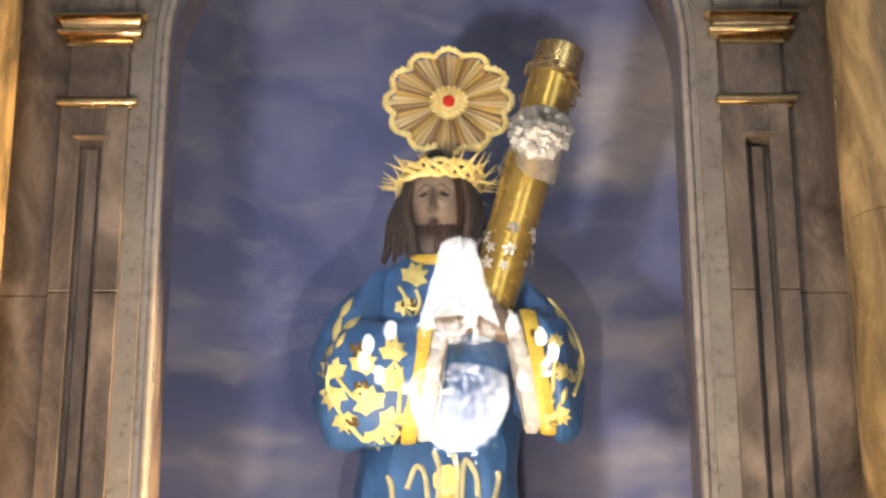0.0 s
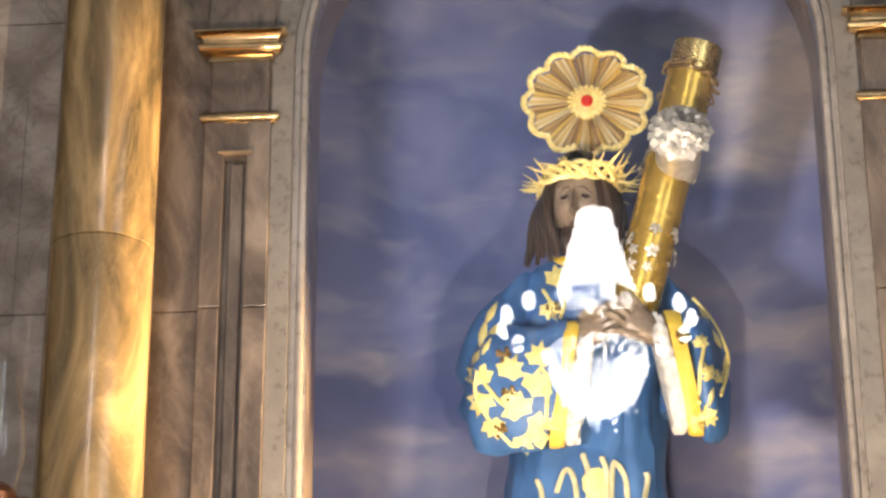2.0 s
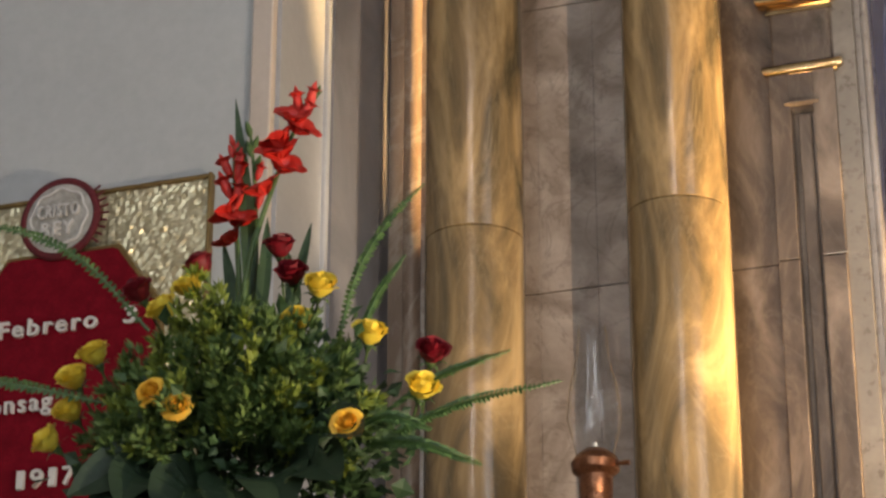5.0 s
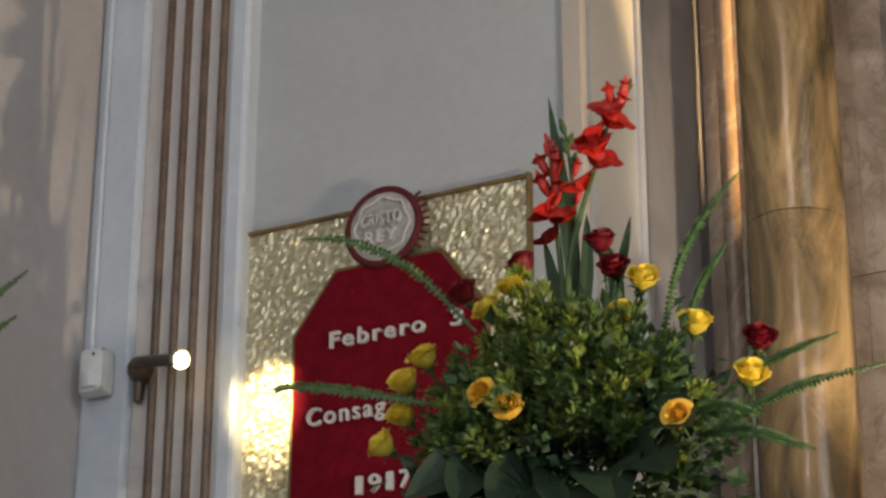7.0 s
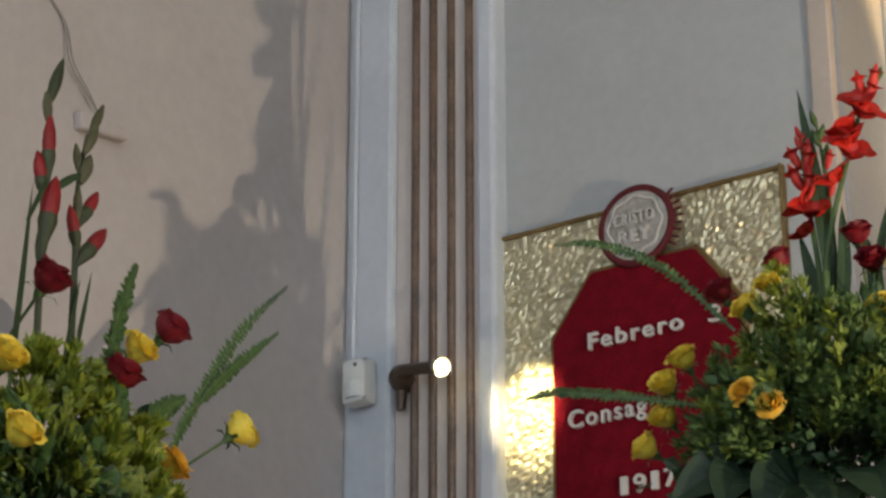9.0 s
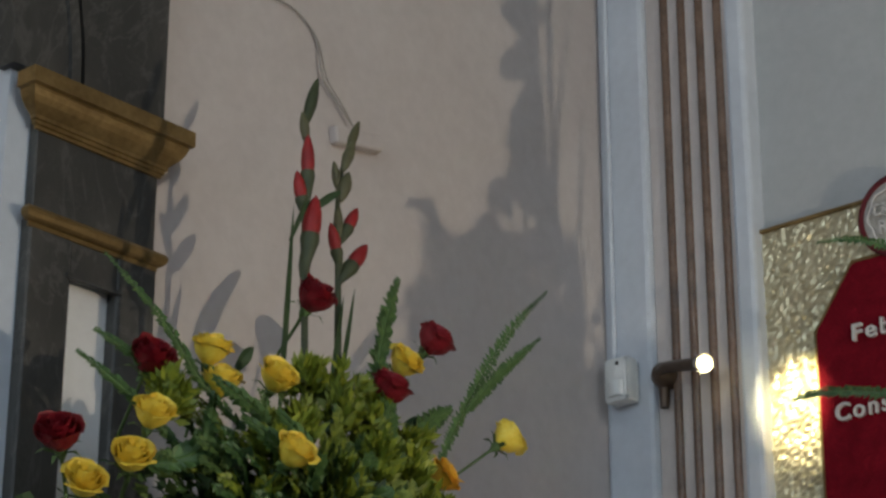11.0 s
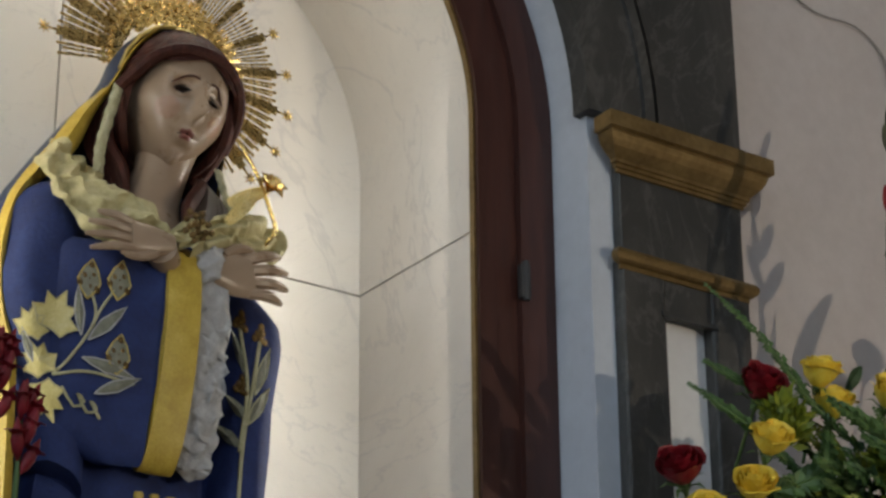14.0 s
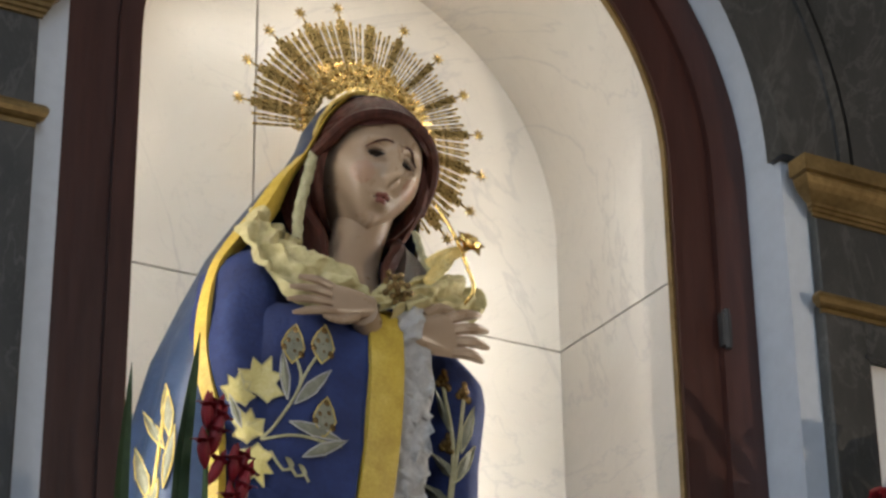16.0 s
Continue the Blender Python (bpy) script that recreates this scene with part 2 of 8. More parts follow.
M_WOOD = mottled("red_brown_wood", (0.028, 0.009, 0.006), (0.05, 0.016, 0.011), (0.085, 0.029, 0.019), 7, 0.38, relief=0.25, stretch=(1, 1, 0.12))
M_MARBLE = marble("white_marble", (0.66, 0.61, 0.54), (0.74, 0.69, 0.62), (0.8, 0.76, 0.7), (0.5, 0.47, 0.45), 1.3, 0.3, 0.012, stretch=(1, 0.8, 1.2), vein_mix=0.4)
M_JOINT = plain("dark_joint", (0.16, 0.13, 0.11), 0.9)
M_PIPE = mottled("brown_reed", (0.07, 0.045, 0.03), (0.13, 0.08, 0.055), (0.2, 0.13, 0.09), 14, 0.17, relief=0.45)
M_FLOOR = marble("floor_marble", (0.25, 0.22, 0.19), (0.35, 0.31, 0.27), (0.45, 0.41, 0.36), (0.5, 0.46, 0.42), 1.2, 0.25)
M_FOIL = gold_mosaic()
M_PANE = pane_glass("pane_glass", 0.06)
M_CHIMNEY = pane_glass("chimney_glass", 0.022)
M_VELVET = mottled("red_velvet", (0.085, 0.002, 0.006), (0.135, 0.0035, 0.01), (0.19, 0.006, 0.015), 30, 0.9, relief=0.2, Specular_IOR_Level=0.08)
M_FRINGE = mottled("dark_red_fringe", (0.05, 0.002, 0.005), (0.09, 0.003, 0.008), (0.14, 0.006, 0.012), 40, 0.8, relief=0.4)
M_LETTER = plain("white_foam", (0.56, 0.54, 0.52), 0.7, vary=0.06)
M_GOLD = mottled("polished_gold", (0.62, 0.4, 0.1), (0.83, 0.58, 0.2), (0.95, 0.75, 0.36), 30, 0.22, 1.0)
M_SILVER = mottled("worked_silver", (0.25, 0.23, 0.2), (0.42, 0.4, 0.36), (0.62, 0.6, 0.56), 40, 0.42, 0.5, relief=0.3)
M_BRONZE = mottled("gilded_wood_beam", (0.34, 0.21, 0.03), (0.52, 0.34, 0.06), (0.66, 0.46, 0.12), 9, 0.24, 0.75, relief=0.03)
M_PLASTIC = plain("white_plastic", (0.72, 0.72, 0.7), 0.35, vary=0.05)
M_BLACK = plain("dark_plastic", (0.03, 0.028, 0.027), 0.5)
M_BULB = glow("lit_bulb", (1.0, 0.82, 0.42), 9)

# ---- mesh helpers ----
def finish(name, bm, mat, smooth=False):
    me = bpy.data.meshes.new(name)
    bmesh.ops.recalc_face_normals(bm, faces=bm.faces)
    bm.to_mesh(me)
    bm.free()
    for k in mat if isinstance(mat, (list, tuple)) else (mat,):
        me.materials.append(k)
    if smooth:
        me.polygons.foreach_set("use_smooth", [True] * len(me.polygons))
        me.set_sharp_from_angle(angle=radians(40))
    return me


def part(name, bm, mat, parent=None, label="", smooth=False, at=None):
    ob = new(name, finish(name, bm, mat, smooth))
    if parent is not None:
        ob.parent = parent
    if at is not None:
        ob.matrix_basis = at
    return tagged(ob, label=label)


def empty(name, m, label, category, group=""):
    ob = new(name)
    ob.empty_display_size = 0.05
    ob.matrix_basis = m
    return tagged(ob, label, category, group)


def box(bm, x0, x1, y0, y1, z0, z1, bevel=0.0, mat=0):
    m = Matrix.LocRotScale(((x0 + x1) / 2, (y0 + y1) / 2, (z0 + z1) / 2), None, (x1 - x0, y1 - y0, z1 - z0))
    made = bmesh.ops.create_cube(bm, size=1, matrix=m)["verts"]
    faces = list({f for v in made for f in v.link_faces})
    if bevel:
        edges = list({e for v in made for e in v.link_edges})
        faces = bmesh.ops.bevel(bm, geom=edges, offset=bevel, segments=2, affect="EDGES", profile=0.5)["faces"] + [f for f in faces if f.is_valid]
    for f in faces:
        f.material_index = mat
    return bm


def lathe(bm, profile, seg=24, m=Matrix(), sx=1.0, sy=1.0, mat=0, caps=True):
    """Turn (radius, height) pairs round z."""
    rings = []
    for r, z in profile:
        rings.append([bm.verts.new(m @ Vector((sx * r * math.cos(a), sy * r * math.sin(a), z))) for a in (2 * math.pi * k / seg for k in range(seg))])
    for a, b in zip(rings, rings[1:]):
        for k in range(seg):
            bm.faces.new((a[k], a[(k + 1) % seg], b[(k + 1) % seg], b[k])).material_index = mat
    if caps:
        bm.faces.new(rings[0][::-1]).material_index = mat
        bm.faces.new(rings[-1]).material_index = mat
    return bm


def tube(bm, pts, radii, seg=8, mat=0, caps=True):
    """A round tube along points, with a radius at each."""
    pts = [Vector(p) for p in pts]
    if isinstance(radii, (int, float)):
        radii = [radii] * len(pts)
    rings, side = [], None
    for i, p in enumerate(pts):
        d = (pts[min(i + 1, len(pts) - 1)] - pts[max(i - 1, 0)]).normalized()
        if side is None:
            side = d.orthogonal().normalized()
        side = (side - d * side.dot(d)).normalized()
        up = d.cross(side)
        rings.append([bm.verts.new(p + radii[i] * (math.cos(a) * side + math.sin(a) * up)) for a in (2 * math.pi * k / seg for k in range(seg))])
    for a, b in zip(rings, rings[1:]):
        for k in range(seg):
            bm.faces.new((a[k], a[(k + 1) % seg], b[(k + 1) % seg], b[k])).material_index = mat
    if caps:
        bm.faces.new(rings[0][::-1]).material_index = mat
        bm.faces.new(rings[-1]).material_index = mat
    return bm


def curve_pts(ctrl, n=16):
    """Smooth points through control points (Catmull-Rom)."""
    c = [Vector(p) for p in ctrl]
    c = [2 * c[0] - c[1]] + c + [2 * c[-1] - c[-2]]
    out = []
    segs = len(c) - 3
    for k in range(n + 1):
        u = min(k / n * segs, segs - 1e-6)
        i, f = int(u), u - int(u)
        p0, p1, p2, p3 = c[i : i + 4]
        out.append(0.5 * (2 * p1 + (p2 - p0) * f + (2 * p0 - 5 * p1 + 4 * p2 - p3) * f * f + (3 * p1 - p0 - 3 * p2 + p3) * f**3))
    return out


def arch_line(uc, r, zs, zb, n=28):
    """The outline of an arched opening, from foot to foot, over the arch."""
    arc = [(uc - r * math.cos(math.pi * k / n), zs + r * math.sin(math.pi * k / n)) for k in range(n + 1)]
    return [(uc - r, zb)] + arc + [(uc + r, zb)]


def band(bm, inner, outer, d0, d1, to, mat=0):
    """A solid between two outlines of equal length, from depth d0 to d1; to(u, d, v) gives the place."""
    rows = [[bm.verts.new(to(u, d, v)) for u, v in line] for line in (inner, outer) for d in (d0, d1)]
    i0, i1, o0, o1 = rows
    for k in range(len(inner) - 1):
        for a, b in ((i0, o0), (o1, i1), (i1, i0), (o0, o1)):
            bm.faces.new((a[k], a[k + 1], b[k + 1], b[k])).material_index = mat
    for k in (0, -1):
        bm.faces.new((i0[k], o0[k], o1[k], i1[k])).material_index = mat
    return bm


def arch_wall(bm, u0, u1, v1, uc, r, zs, zb, d0, d1, to, mat=0):
    """A wall with an arched opening in it, from zb upwards."""
    inner = arch_line(uc, r, zs, zb)
    outer = []
    for u, v in inner:
        if v <= zs + 1e-6:
            outer.append((u0 if u < uc else u1, v))
            continue
        du, dv = u - uc, v - zs
        k = min([(v1 - zs) / dv] + ([(u1 - uc) / du] if du > 1e-6 else []) + ([(u0 - uc) / du] if du < -1e-6 else []))
        outer.append((uc + du * k, zs + dv * k))
    for cu in (u0, u1):
        j = min((k for k, p in enumerate(outer) if p[1] > zs), key=lambda k: math.hypot(outer[k][0] - cu, outer[k][1] - v1))
        outer[j] = (cu, v1)
    return band(bm, inner, outer, d0, d1, to, mat)


def on_y(u, d, v):
    return (u, d, v)


def on_x(u, d, v):
    return (d, u, v)


def setting(name, bm, mat, label, smooth=False):
    return tagged(part(name, bm, mat, None, "", smooth), label, kind="structure")


def moulding(bm, profile, x0, x1, y, z, to, mat=0, mitre=True):
    """A straight moulding with returned ends: profile pairs of (projection, height) from bottom to top."""
    loops = []
    for p, h in profile:
        e = p if mitre else 0
        loops.append([bm.verts.new(to(x0 - e, y, z + h)), bm.verts.new(to(x0 - e, y - p, z + h)), bm.verts.new(to(x1 + e, y - p, z + h)), bm.verts.new(to(x1 + e, y, z + h))])
    for a, b in zip(loops, loops[1:]):
        for k in range(4):
            bm.faces.new((a[k], a[(k + 1) % 4], b[(k + 1) % 4], b[k])).material_index = mat
    bm.faces.new(loops[0])
    bm.faces.new(loops[-1])
    return bm


CORNICE = [(0.0, 0.0), (0.006, 0.0), (0.006, 0.006), (0.0105, 0.007), (0.0105, 0.013), (0.015, 0.014), (0.015, 0.02), (0.018, 0.022), (0.024, 0.027), (0.032, 0.034), (0.039, 0.043), (0.043, 0.053), (0.043, 0.058), (0.052, 0.06), (0.052, 0.087), (0.0, 0.088)]
ASTRAGAL = [(0.0, 0.0), (0.006, 0.0), (0.006, 0.008), (0.012, 0.009), (0.018, 0.013), (0.021, 0.019), (0.021, 0.025), (0.017, 0.031), (0.01, 0.034), (0.0, 0.035)]

ALTAR_CORNICE = [(0.0, 0.0), (0.007, 0.0), (0.007, 0.004), (0.003, 0.006), (0.003, 0.012), (0.012, 0.014), (0.02, 0.018), (0.025, 0.025), (0.025, 0.031), (0.021, 0.036), (0.015, 0.038), (0.016, 0.045), (0.021, 0.052), (0.03, 0.057), (0.034, 0.058), (0.034, 0.061), (0.0, 0.062)]

# ---- the high altar's wall ----
ALTAR_X, ALTAR_R, ALTAR_SPRING = -0.277, 0.525, 3.93
ALTAR_Y = 4.76
bm = arch_wall(bmesh.new(), -2.35, 1.8, 6.4, ALTAR_X, ALTAR_R, ALTAR_SPRING, 2.2, ALTAR_Y + 0.06, ALTAR_Y + 0.2, on_y)
box(bm, -2.35, 1.8, ALTAR_Y + 0.06, ALTAR_Y + 0.2, 0, 2.2)
wall_altar = setting("wall_altar", bm, M_STONE, "brown marble wall of the high altar with a round-arched niche")

# painted niche: nearly flat back with rounded corners under a flattened vault
bm = bmesh.new()
R2, DEEP = 0.86, 0.7
cols = []
for k in range(49):
    a = math.pi * k / 48
    flat = max(math.sin(a), 0.0) ** 0.25
    col = [bm.verts.new((ALTAR_X - R2 * math.cos(a), ALTAR_Y + 0.19 + DEEP * flat, z)) for z in (2.0, 2.5, 3.0, 3.5, ALTAR_SPRING)]
    for j in range(1, 13):
        e = math.pi / 2 * j / 12
        col.append(bm.verts.new((ALTAR_X - R2 * math.cos(a) * math.cos(e), ALTAR_Y + 0.19 + DEEP * flat * max(math.cos(e), 0.0) ** 0.25, ALTAR_SPRING + R2 * math.sin(e))))
    cols.append(col)
for a, b in zip(cols, cols[1:]):
    for j in range(len(a) - 1):
        bm.faces.new((a[j], b[j], b[j + 1], a[j + 1]))
bmesh.ops.remove_doubles(bm, verts=bm.verts, dist=1e-4)
niche_sky = setting("niche_backdrop", bm, M_SKY, "painted blue and violet cloudy sky inside the altar niche", True)
niche_sky.modifiers.new("thick", "SOLIDIFY").thickness = 0.03
bm = box(bmesh.new(), -1.0, 0.45, ALTAR_Y + 0.2, 5.6, 1.7, 2.24)
setting("niche_floor", bm, M_STONE, "brown marble floor of the altar niche")

# beige moulded edge round the niche
bm = bmesh.new()
for r0, r1, d0, d1 in ((ALTAR_R, ALTAR_R + 0.022, ALTAR_Y - 0.005, ALTAR_Y + 0.02), (ALTAR_R + 0.022, ALTAR_R + 0.028, ALTAR_Y - 0.002, ALTAR_Y + 0.07)):
    band(bm, arch_line(ALTAR_X, r0, ALTAR_SPRING, 2.2), arch_line(ALTAR_X, r1, ALTAR_SPRING, 2.2), d0, d1, on_y)
tube(bm, [(u, ALTAR_Y - 0.006, v) for u, v in arch_line(ALTAR_X, ALTAR_R + 0.006, ALTAR_SPRING, 2.2)], 0.0085, 12)
setting("niche_trim", bm, M_BEIGE, "polished beige stone edge round the altar niche", True)

bm = bmesh.new()
line = arch_line(ALTAR_X, ALTAR_R - 0.003, ALTAR_SPRING, 2.2)
bm.faces.new([bm.verts.new((u, ALTAR_Y + 0.012, v)) for u, v in line])
pane = setting("window_1", bm, M_PANE, "clear glass pane closing the altar niche")
pane.visible_shadow = False


bm = band(bmesh.new(), arch_line(ALTAR_X, ALTAR_R + 0.001, ALTAR_SPRING, 2.2), arch_line(ALTAR_X, ALTAR_R + 0.02, ALTAR_SPRING, 2.2), ALTAR_Y + 0.0205, ALTAR_Y + 0.195, on_y)
setting("niche_reveal", bm, M_REVEAL, "blue-grey painted inner edge of the altar niche")
bm = band(bmesh.new(), arch_line(ALTAR_X, ALTAR_R + 0.028, ALTAR_SPRING, 2.2), arch_line(ALTAR_X, ALTAR_R + 0.0705, ALTAR_SPRING, 2.2), ALTAR_Y - 0.022, ALTAR_Y + 0.06, on_y)
setting("niche_fascia", bm, M_FASCIA, "flat beige-grey stone band round the altar niche")
bm = arch_wall(bmesh.new(), -1.25, 2 * ALTAR_X + 1.25, 6.4, ALTAR_X, ALTAR_R + 0.071, ALTAR_SPRING, ALTAR_SPRING, ALTAR_Y - 0.016, ALTAR_Y + 0.0595, on_y)
facing = setting("altar_facing", bm, M_STONE, "brown marble facing round the arch of the altar niche")
for s in (1, -1):
    xa, xb = sorted((ALTAR_X - s * (1.25 + ALTAR_X), ALTAR_X - s * (1.0085 + ALTAR_X)))
    for z0, z1 in ((1.9, 3.366), (3.3685, ALTAR_SPRING)):
        part("facing_slab", box(bmesh.new(), xa, xb, ALTAR_Y - 0.016, ALTAR_Y + 0.0595, z0, z1), M_STONE, facing)


def altar_pilaster(x0, x1, slot0, slot1):
    """Flat pilaster with a sunk slot, a gilt astragal and a gilt cornice."""
    y = ALTAR_Y
    p = tagged(part("pilaster", box(bmesh.new(), slot0 - 0.002, slot1 + 0.002, y + 0.005, y + 0.065, 1.9, 3.71), M_STONE, None), "brown marble pilaster with a sunk slot and gilt mouldings", kind="structure")
    # shaft in blocks round the slot
    for z0, z1 in ((1.9, 3.366), (3.3685, 3.775)):
        part("shaft_block", box(bmesh.new(), x0, slot0, y - 0.035, y + 0.065, z0, z1, 0.002), M_STONE, p)
        part("shaft_block", box(bmesh.new(), slot1, x1, y - 0.035, y + 0.065, z0, z1, 0.002), M_STONE, p)
    part("slot_head", box(bmesh.new(), slot0, slot1, y - 0.033, y + 0.065, 3.70, 3.773), M_STONE, p)
    part("slot_fillet", box(bmesh.new(), slot0 + 0.010, slot1 - 0.010, y - 0.014, y + 0.03, 1.9, 3.69, 0.004), M_STONE, p)
    part("slot_moulding", moulding(bmesh.new(), [(0.0, 0), (0.012, 0.003), (0.012, 0.008), (0.0, 0.01)], slot0, slot1, y - 0.033, 3.70, on_y), M_STONE, p)
    part("neck_backing", box(bmesh.new(), x0 - 0.0004, x1 + 0.0004, y - 0.015, y + 0.065, 3.7755, 3.9745), M_STONE, p)
    # neck above the astragal, and block up to the arch
    part("neck", box(bmesh.new(), x0 + 0.009, x1 - 0.005, y - 0.03, y + 0.065, 3.785, 3.95, 0.004), M_STONE, p)
    part("block", box(bmesh.new(), x0 - 0.002, x1 + 0.002, y - 0.025, y + 0.065, 3.975, 6.4, 0.004), M_STONE, p)
    part("astragal", moulding(bmesh.new(), [(a * 0.8, h * 0.8) for a, h in ASTRAGAL], x0 + 0.006, x1 + 0.002, y - 0.028, 3.768, on_y), M_GILT, p, "gilt rounded moulding", True)
    part("cornice", moulding(bmesh.new(), ALTAR_CORNICE, x0 + 0.008, x1 - 0.003, y - 0.028, 3.915, on_y), M_GILT, p, "gilt stepped cornice", True)
    return p


altar_pilaster(-1.008, -0.873, -0.966, -0.919)
altar_pilaster(2 * ALTAR_X + 0.873, 2 * ALTAR_X + 1.008, 2 * ALTAR_X + 0.919, 2 * ALTAR_X + 0.966)


def marble_column(x, y, r=0.1):
    e = empty("column", pose(x, y, 1.55), "honey-coloured marble column in drums, lit by warm light", "column", "altar columns")
    prof0 = [(r * 1.3, 0), (r * 1.3, 0.06), (r * 1.15, 0.08), (r * 1.18, 0.11), (r * 1.05, 0.14), (r * 1.01, 0.17), (r * 1.01, 0.19), (r * 1.01, 1.0), (r * 1.008, 1.884), (r * 1.006, 1.8855), (r - 0.003, 1.8875)]
    prof1 = [(r - 0.003, 1.8875), (r * 1.005, 1.8895), (r * 1.006, 1.891), (r * 0.99, 3.0), (r * 0.985, 3.58), (r * 0.985, 3.6), (r * 1.15, 3.66), (r * 1.3, 3.8), (r * 1.4, 3.9)]
    part("lower_drum", lathe(bmesh.new(), prof0, 40), M_COLUMN, e, "", True)
    part("upper_drum", lathe(bmesh.new(), prof1, 40), M_COLUMN, e, "", True)
    return e


c = marble_column(-1.177, 4.6)
for x in (-1.598, 2 * ALTAR_X + 1.177, 2 * ALTAR_X + 1.598):
    copy_thing(c, pose(x, 4.6, 1.55))
setting("altar_plinth", box(bmesh.new(), -2.1, 1.55, 4.4, ALTAR_Y + 0.07, 0, 1.55, 0.01), M_STONE, "brown marble plinth under the altar columns")

# outer brown pilaster, dark stone strip
for s in (1, -1):
    xa, xb = sorted((ALTAR_X - s * (1.88 + ALTAR_X), ALTAR_X - s * (1.745 + ALTAR_X)))
    bm = box(bmesh.new(), xa, xb, ALTAR_Y - 0.02, ALTAR_Y + 0.065, 1.55, 6.4, 0.006)
    tube(bm, [((xa + xb) / 2 + s * 0.028, ALTAR_Y - 0.02, 1.55), ((xa + xb) / 2 + s * 0.028, ALTAR_Y - 0.02, 6.4)], 0.02, 12)
    setting("outer_pilaster", bm, M_ROSYSTONE, "rosy brown marble outer pilaster with a rounded bead", True)
    xa, xb = sorted((ALTAR_X - s * (2.2 + ALTAR_X), ALTAR_X - s * (1.882 + ALTAR_X)))
    setting("side_strip", box(bmesh.new(), xa, xb, ALTAR_Y + 0.0, ALTAR_Y + 0.065, 1.0, 6.4), M_DARK, "dark blue-grey stone strip beside the altar")

# ---- plaque wall, corner and side wall ----
PLAQUE_Y, SIDE_X = 4.17, -2.985
setting("wall_plaque", box(bmesh.new(), -3.2, -1.87, PLAQUE_Y, 4.72, 0, 7.6), M_PLASTER, "smooth grey plaster wall beside the altar")
bm = box(bmesh.new(), -1.905, -1.86, PLAQUE_Y - 0.012, PLAQUE_Y + 0.012, 0, 7.6, 0.004)
setting("trim_edge", bm, M_CREAM, "rosy cream painted corner moulding")
bm = box(bmesh.new(), -1.872, -1.852, PLAQUE_Y + 0.012, 4.4, 0, 7.6)
box(bm, -1.874, -1.842, 4.4, 4.42, 0, 7.6, 0.004)
setting("trim_return", bm, M_RETURN, "grey painted return of the altar recess")
setting("return_stone", box(bmesh.new(), -1.874, -1.838, 4.42, 4.77, 0, 7.6), M_DARK, "dark blue-grey stone return beside the altar")
# corner pilaster with four reeds
setting("corner_strip", box(bmesh.new(), -2.985, -2.862, PLAQUE_Y - 0.05, PLAQUE_Y + 0.01, 0, 7.6, 0.012), M_PALE, "pale blue painted strip in the corner")
setting("reed_field", box(bmesh.new(), -2.862, -2.655, PLAQUE_Y - 0.035, PLAQUE_Y + 0.01, 0, 7.6, 0.003), M_PINK, "rosy plaster field behind the reeds")
setting("pale_strip", box(bmesh.new(), -2.655, -2.608, PLAQUE_Y - 0.045, PLAQUE_Y + 0.01, 0, 7.6, 0.01), M_PALE, "pale blue painted border strip")
for x in (-2.812, -2.767, -2.721, -2.675):
    bm = bmesh.new()
    tube(bm, [(x, PLAQUE_Y - 0.034, 0), (x, PLAQUE_Y - 0.034, 7.6)], 0.0105, 12)
    setting("reed", bm, M_PIPE, "glossy brown vertical reed moulding", True)

# ---- side wall with its niche ----
NI_Y, NI_R, NI_Z, OPEN_R = 1.92, 0.466, 3.34, 0.62
bm = arch_wall(bmesh.new(), 0.3, 4.3, 7.6, NI_Y, OPEN_R, NI_Z, 2.0, SIDE_X, -3.2, on_x)
box(bm, -3.2, SIDE_X, 0.3, 4.3, 0, 2.0)
box(bm, -3.2, SIDE_X, -8.0, 0.3, 0, 7.6)
setting("wall_side", bm, M_PINK, "rosy grey plaster side wall with an arched niche")
# painted band on the wall and its jamb
bm = band(bmesh.new(), arch_line(NI_Y, OPEN_R - 0.006, NI_Z, 2.0), arch_line(NI_Y, OPEN_R + 0.06, NI_Z, 2.0), SIDE_X + 0.006, SIDE_X - 0.012, on_x)
band(bm, arch_line(NI_Y, OPEN_R - 0.006, NI_Z, 2.0), arch_line(NI_Y, OPEN_R + 0.004, NI_Z, 2.0), SIDE_X - 0.012, -3.2, on_x)
setting("niche_band", bm, M_PALE, "pale blue painted band and jamb round the side niche")

# wooden frame of the niche
fr = tagged(new("niche_frame"), "dark red-brown wooden arched frame of the side niche", "frame")
for name, r0, r1, d0, d1 in (("outer_rail", 0.545, OPEN_R - 0.007, -3.072, -3.16), ("middle_rail", 0.50, 0.545, -3.084, -3.12), ("inner_rail", NI_R, 0.50, -3.078, -3.1)):
    part(name, band(bmesh.new(), arch_line(NI_Y, r0, NI_Z, 2.0, 40), arch_line(NI_Y, r1, NI_Z, 2.0, 40), d0, d1, on_x), M_WOOD, fr)
part("gilt_fillet", band(bmesh.new(), arch_line(NI_Y, NI_R - 0.004, NI_Z, 2.0, 40), arch_line(NI_Y, NI_R, NI_Z, 2.0, 40), -3.086, -3.098, on_x), M_OLDGILT, fr, "thin dull gilt inner fillet")
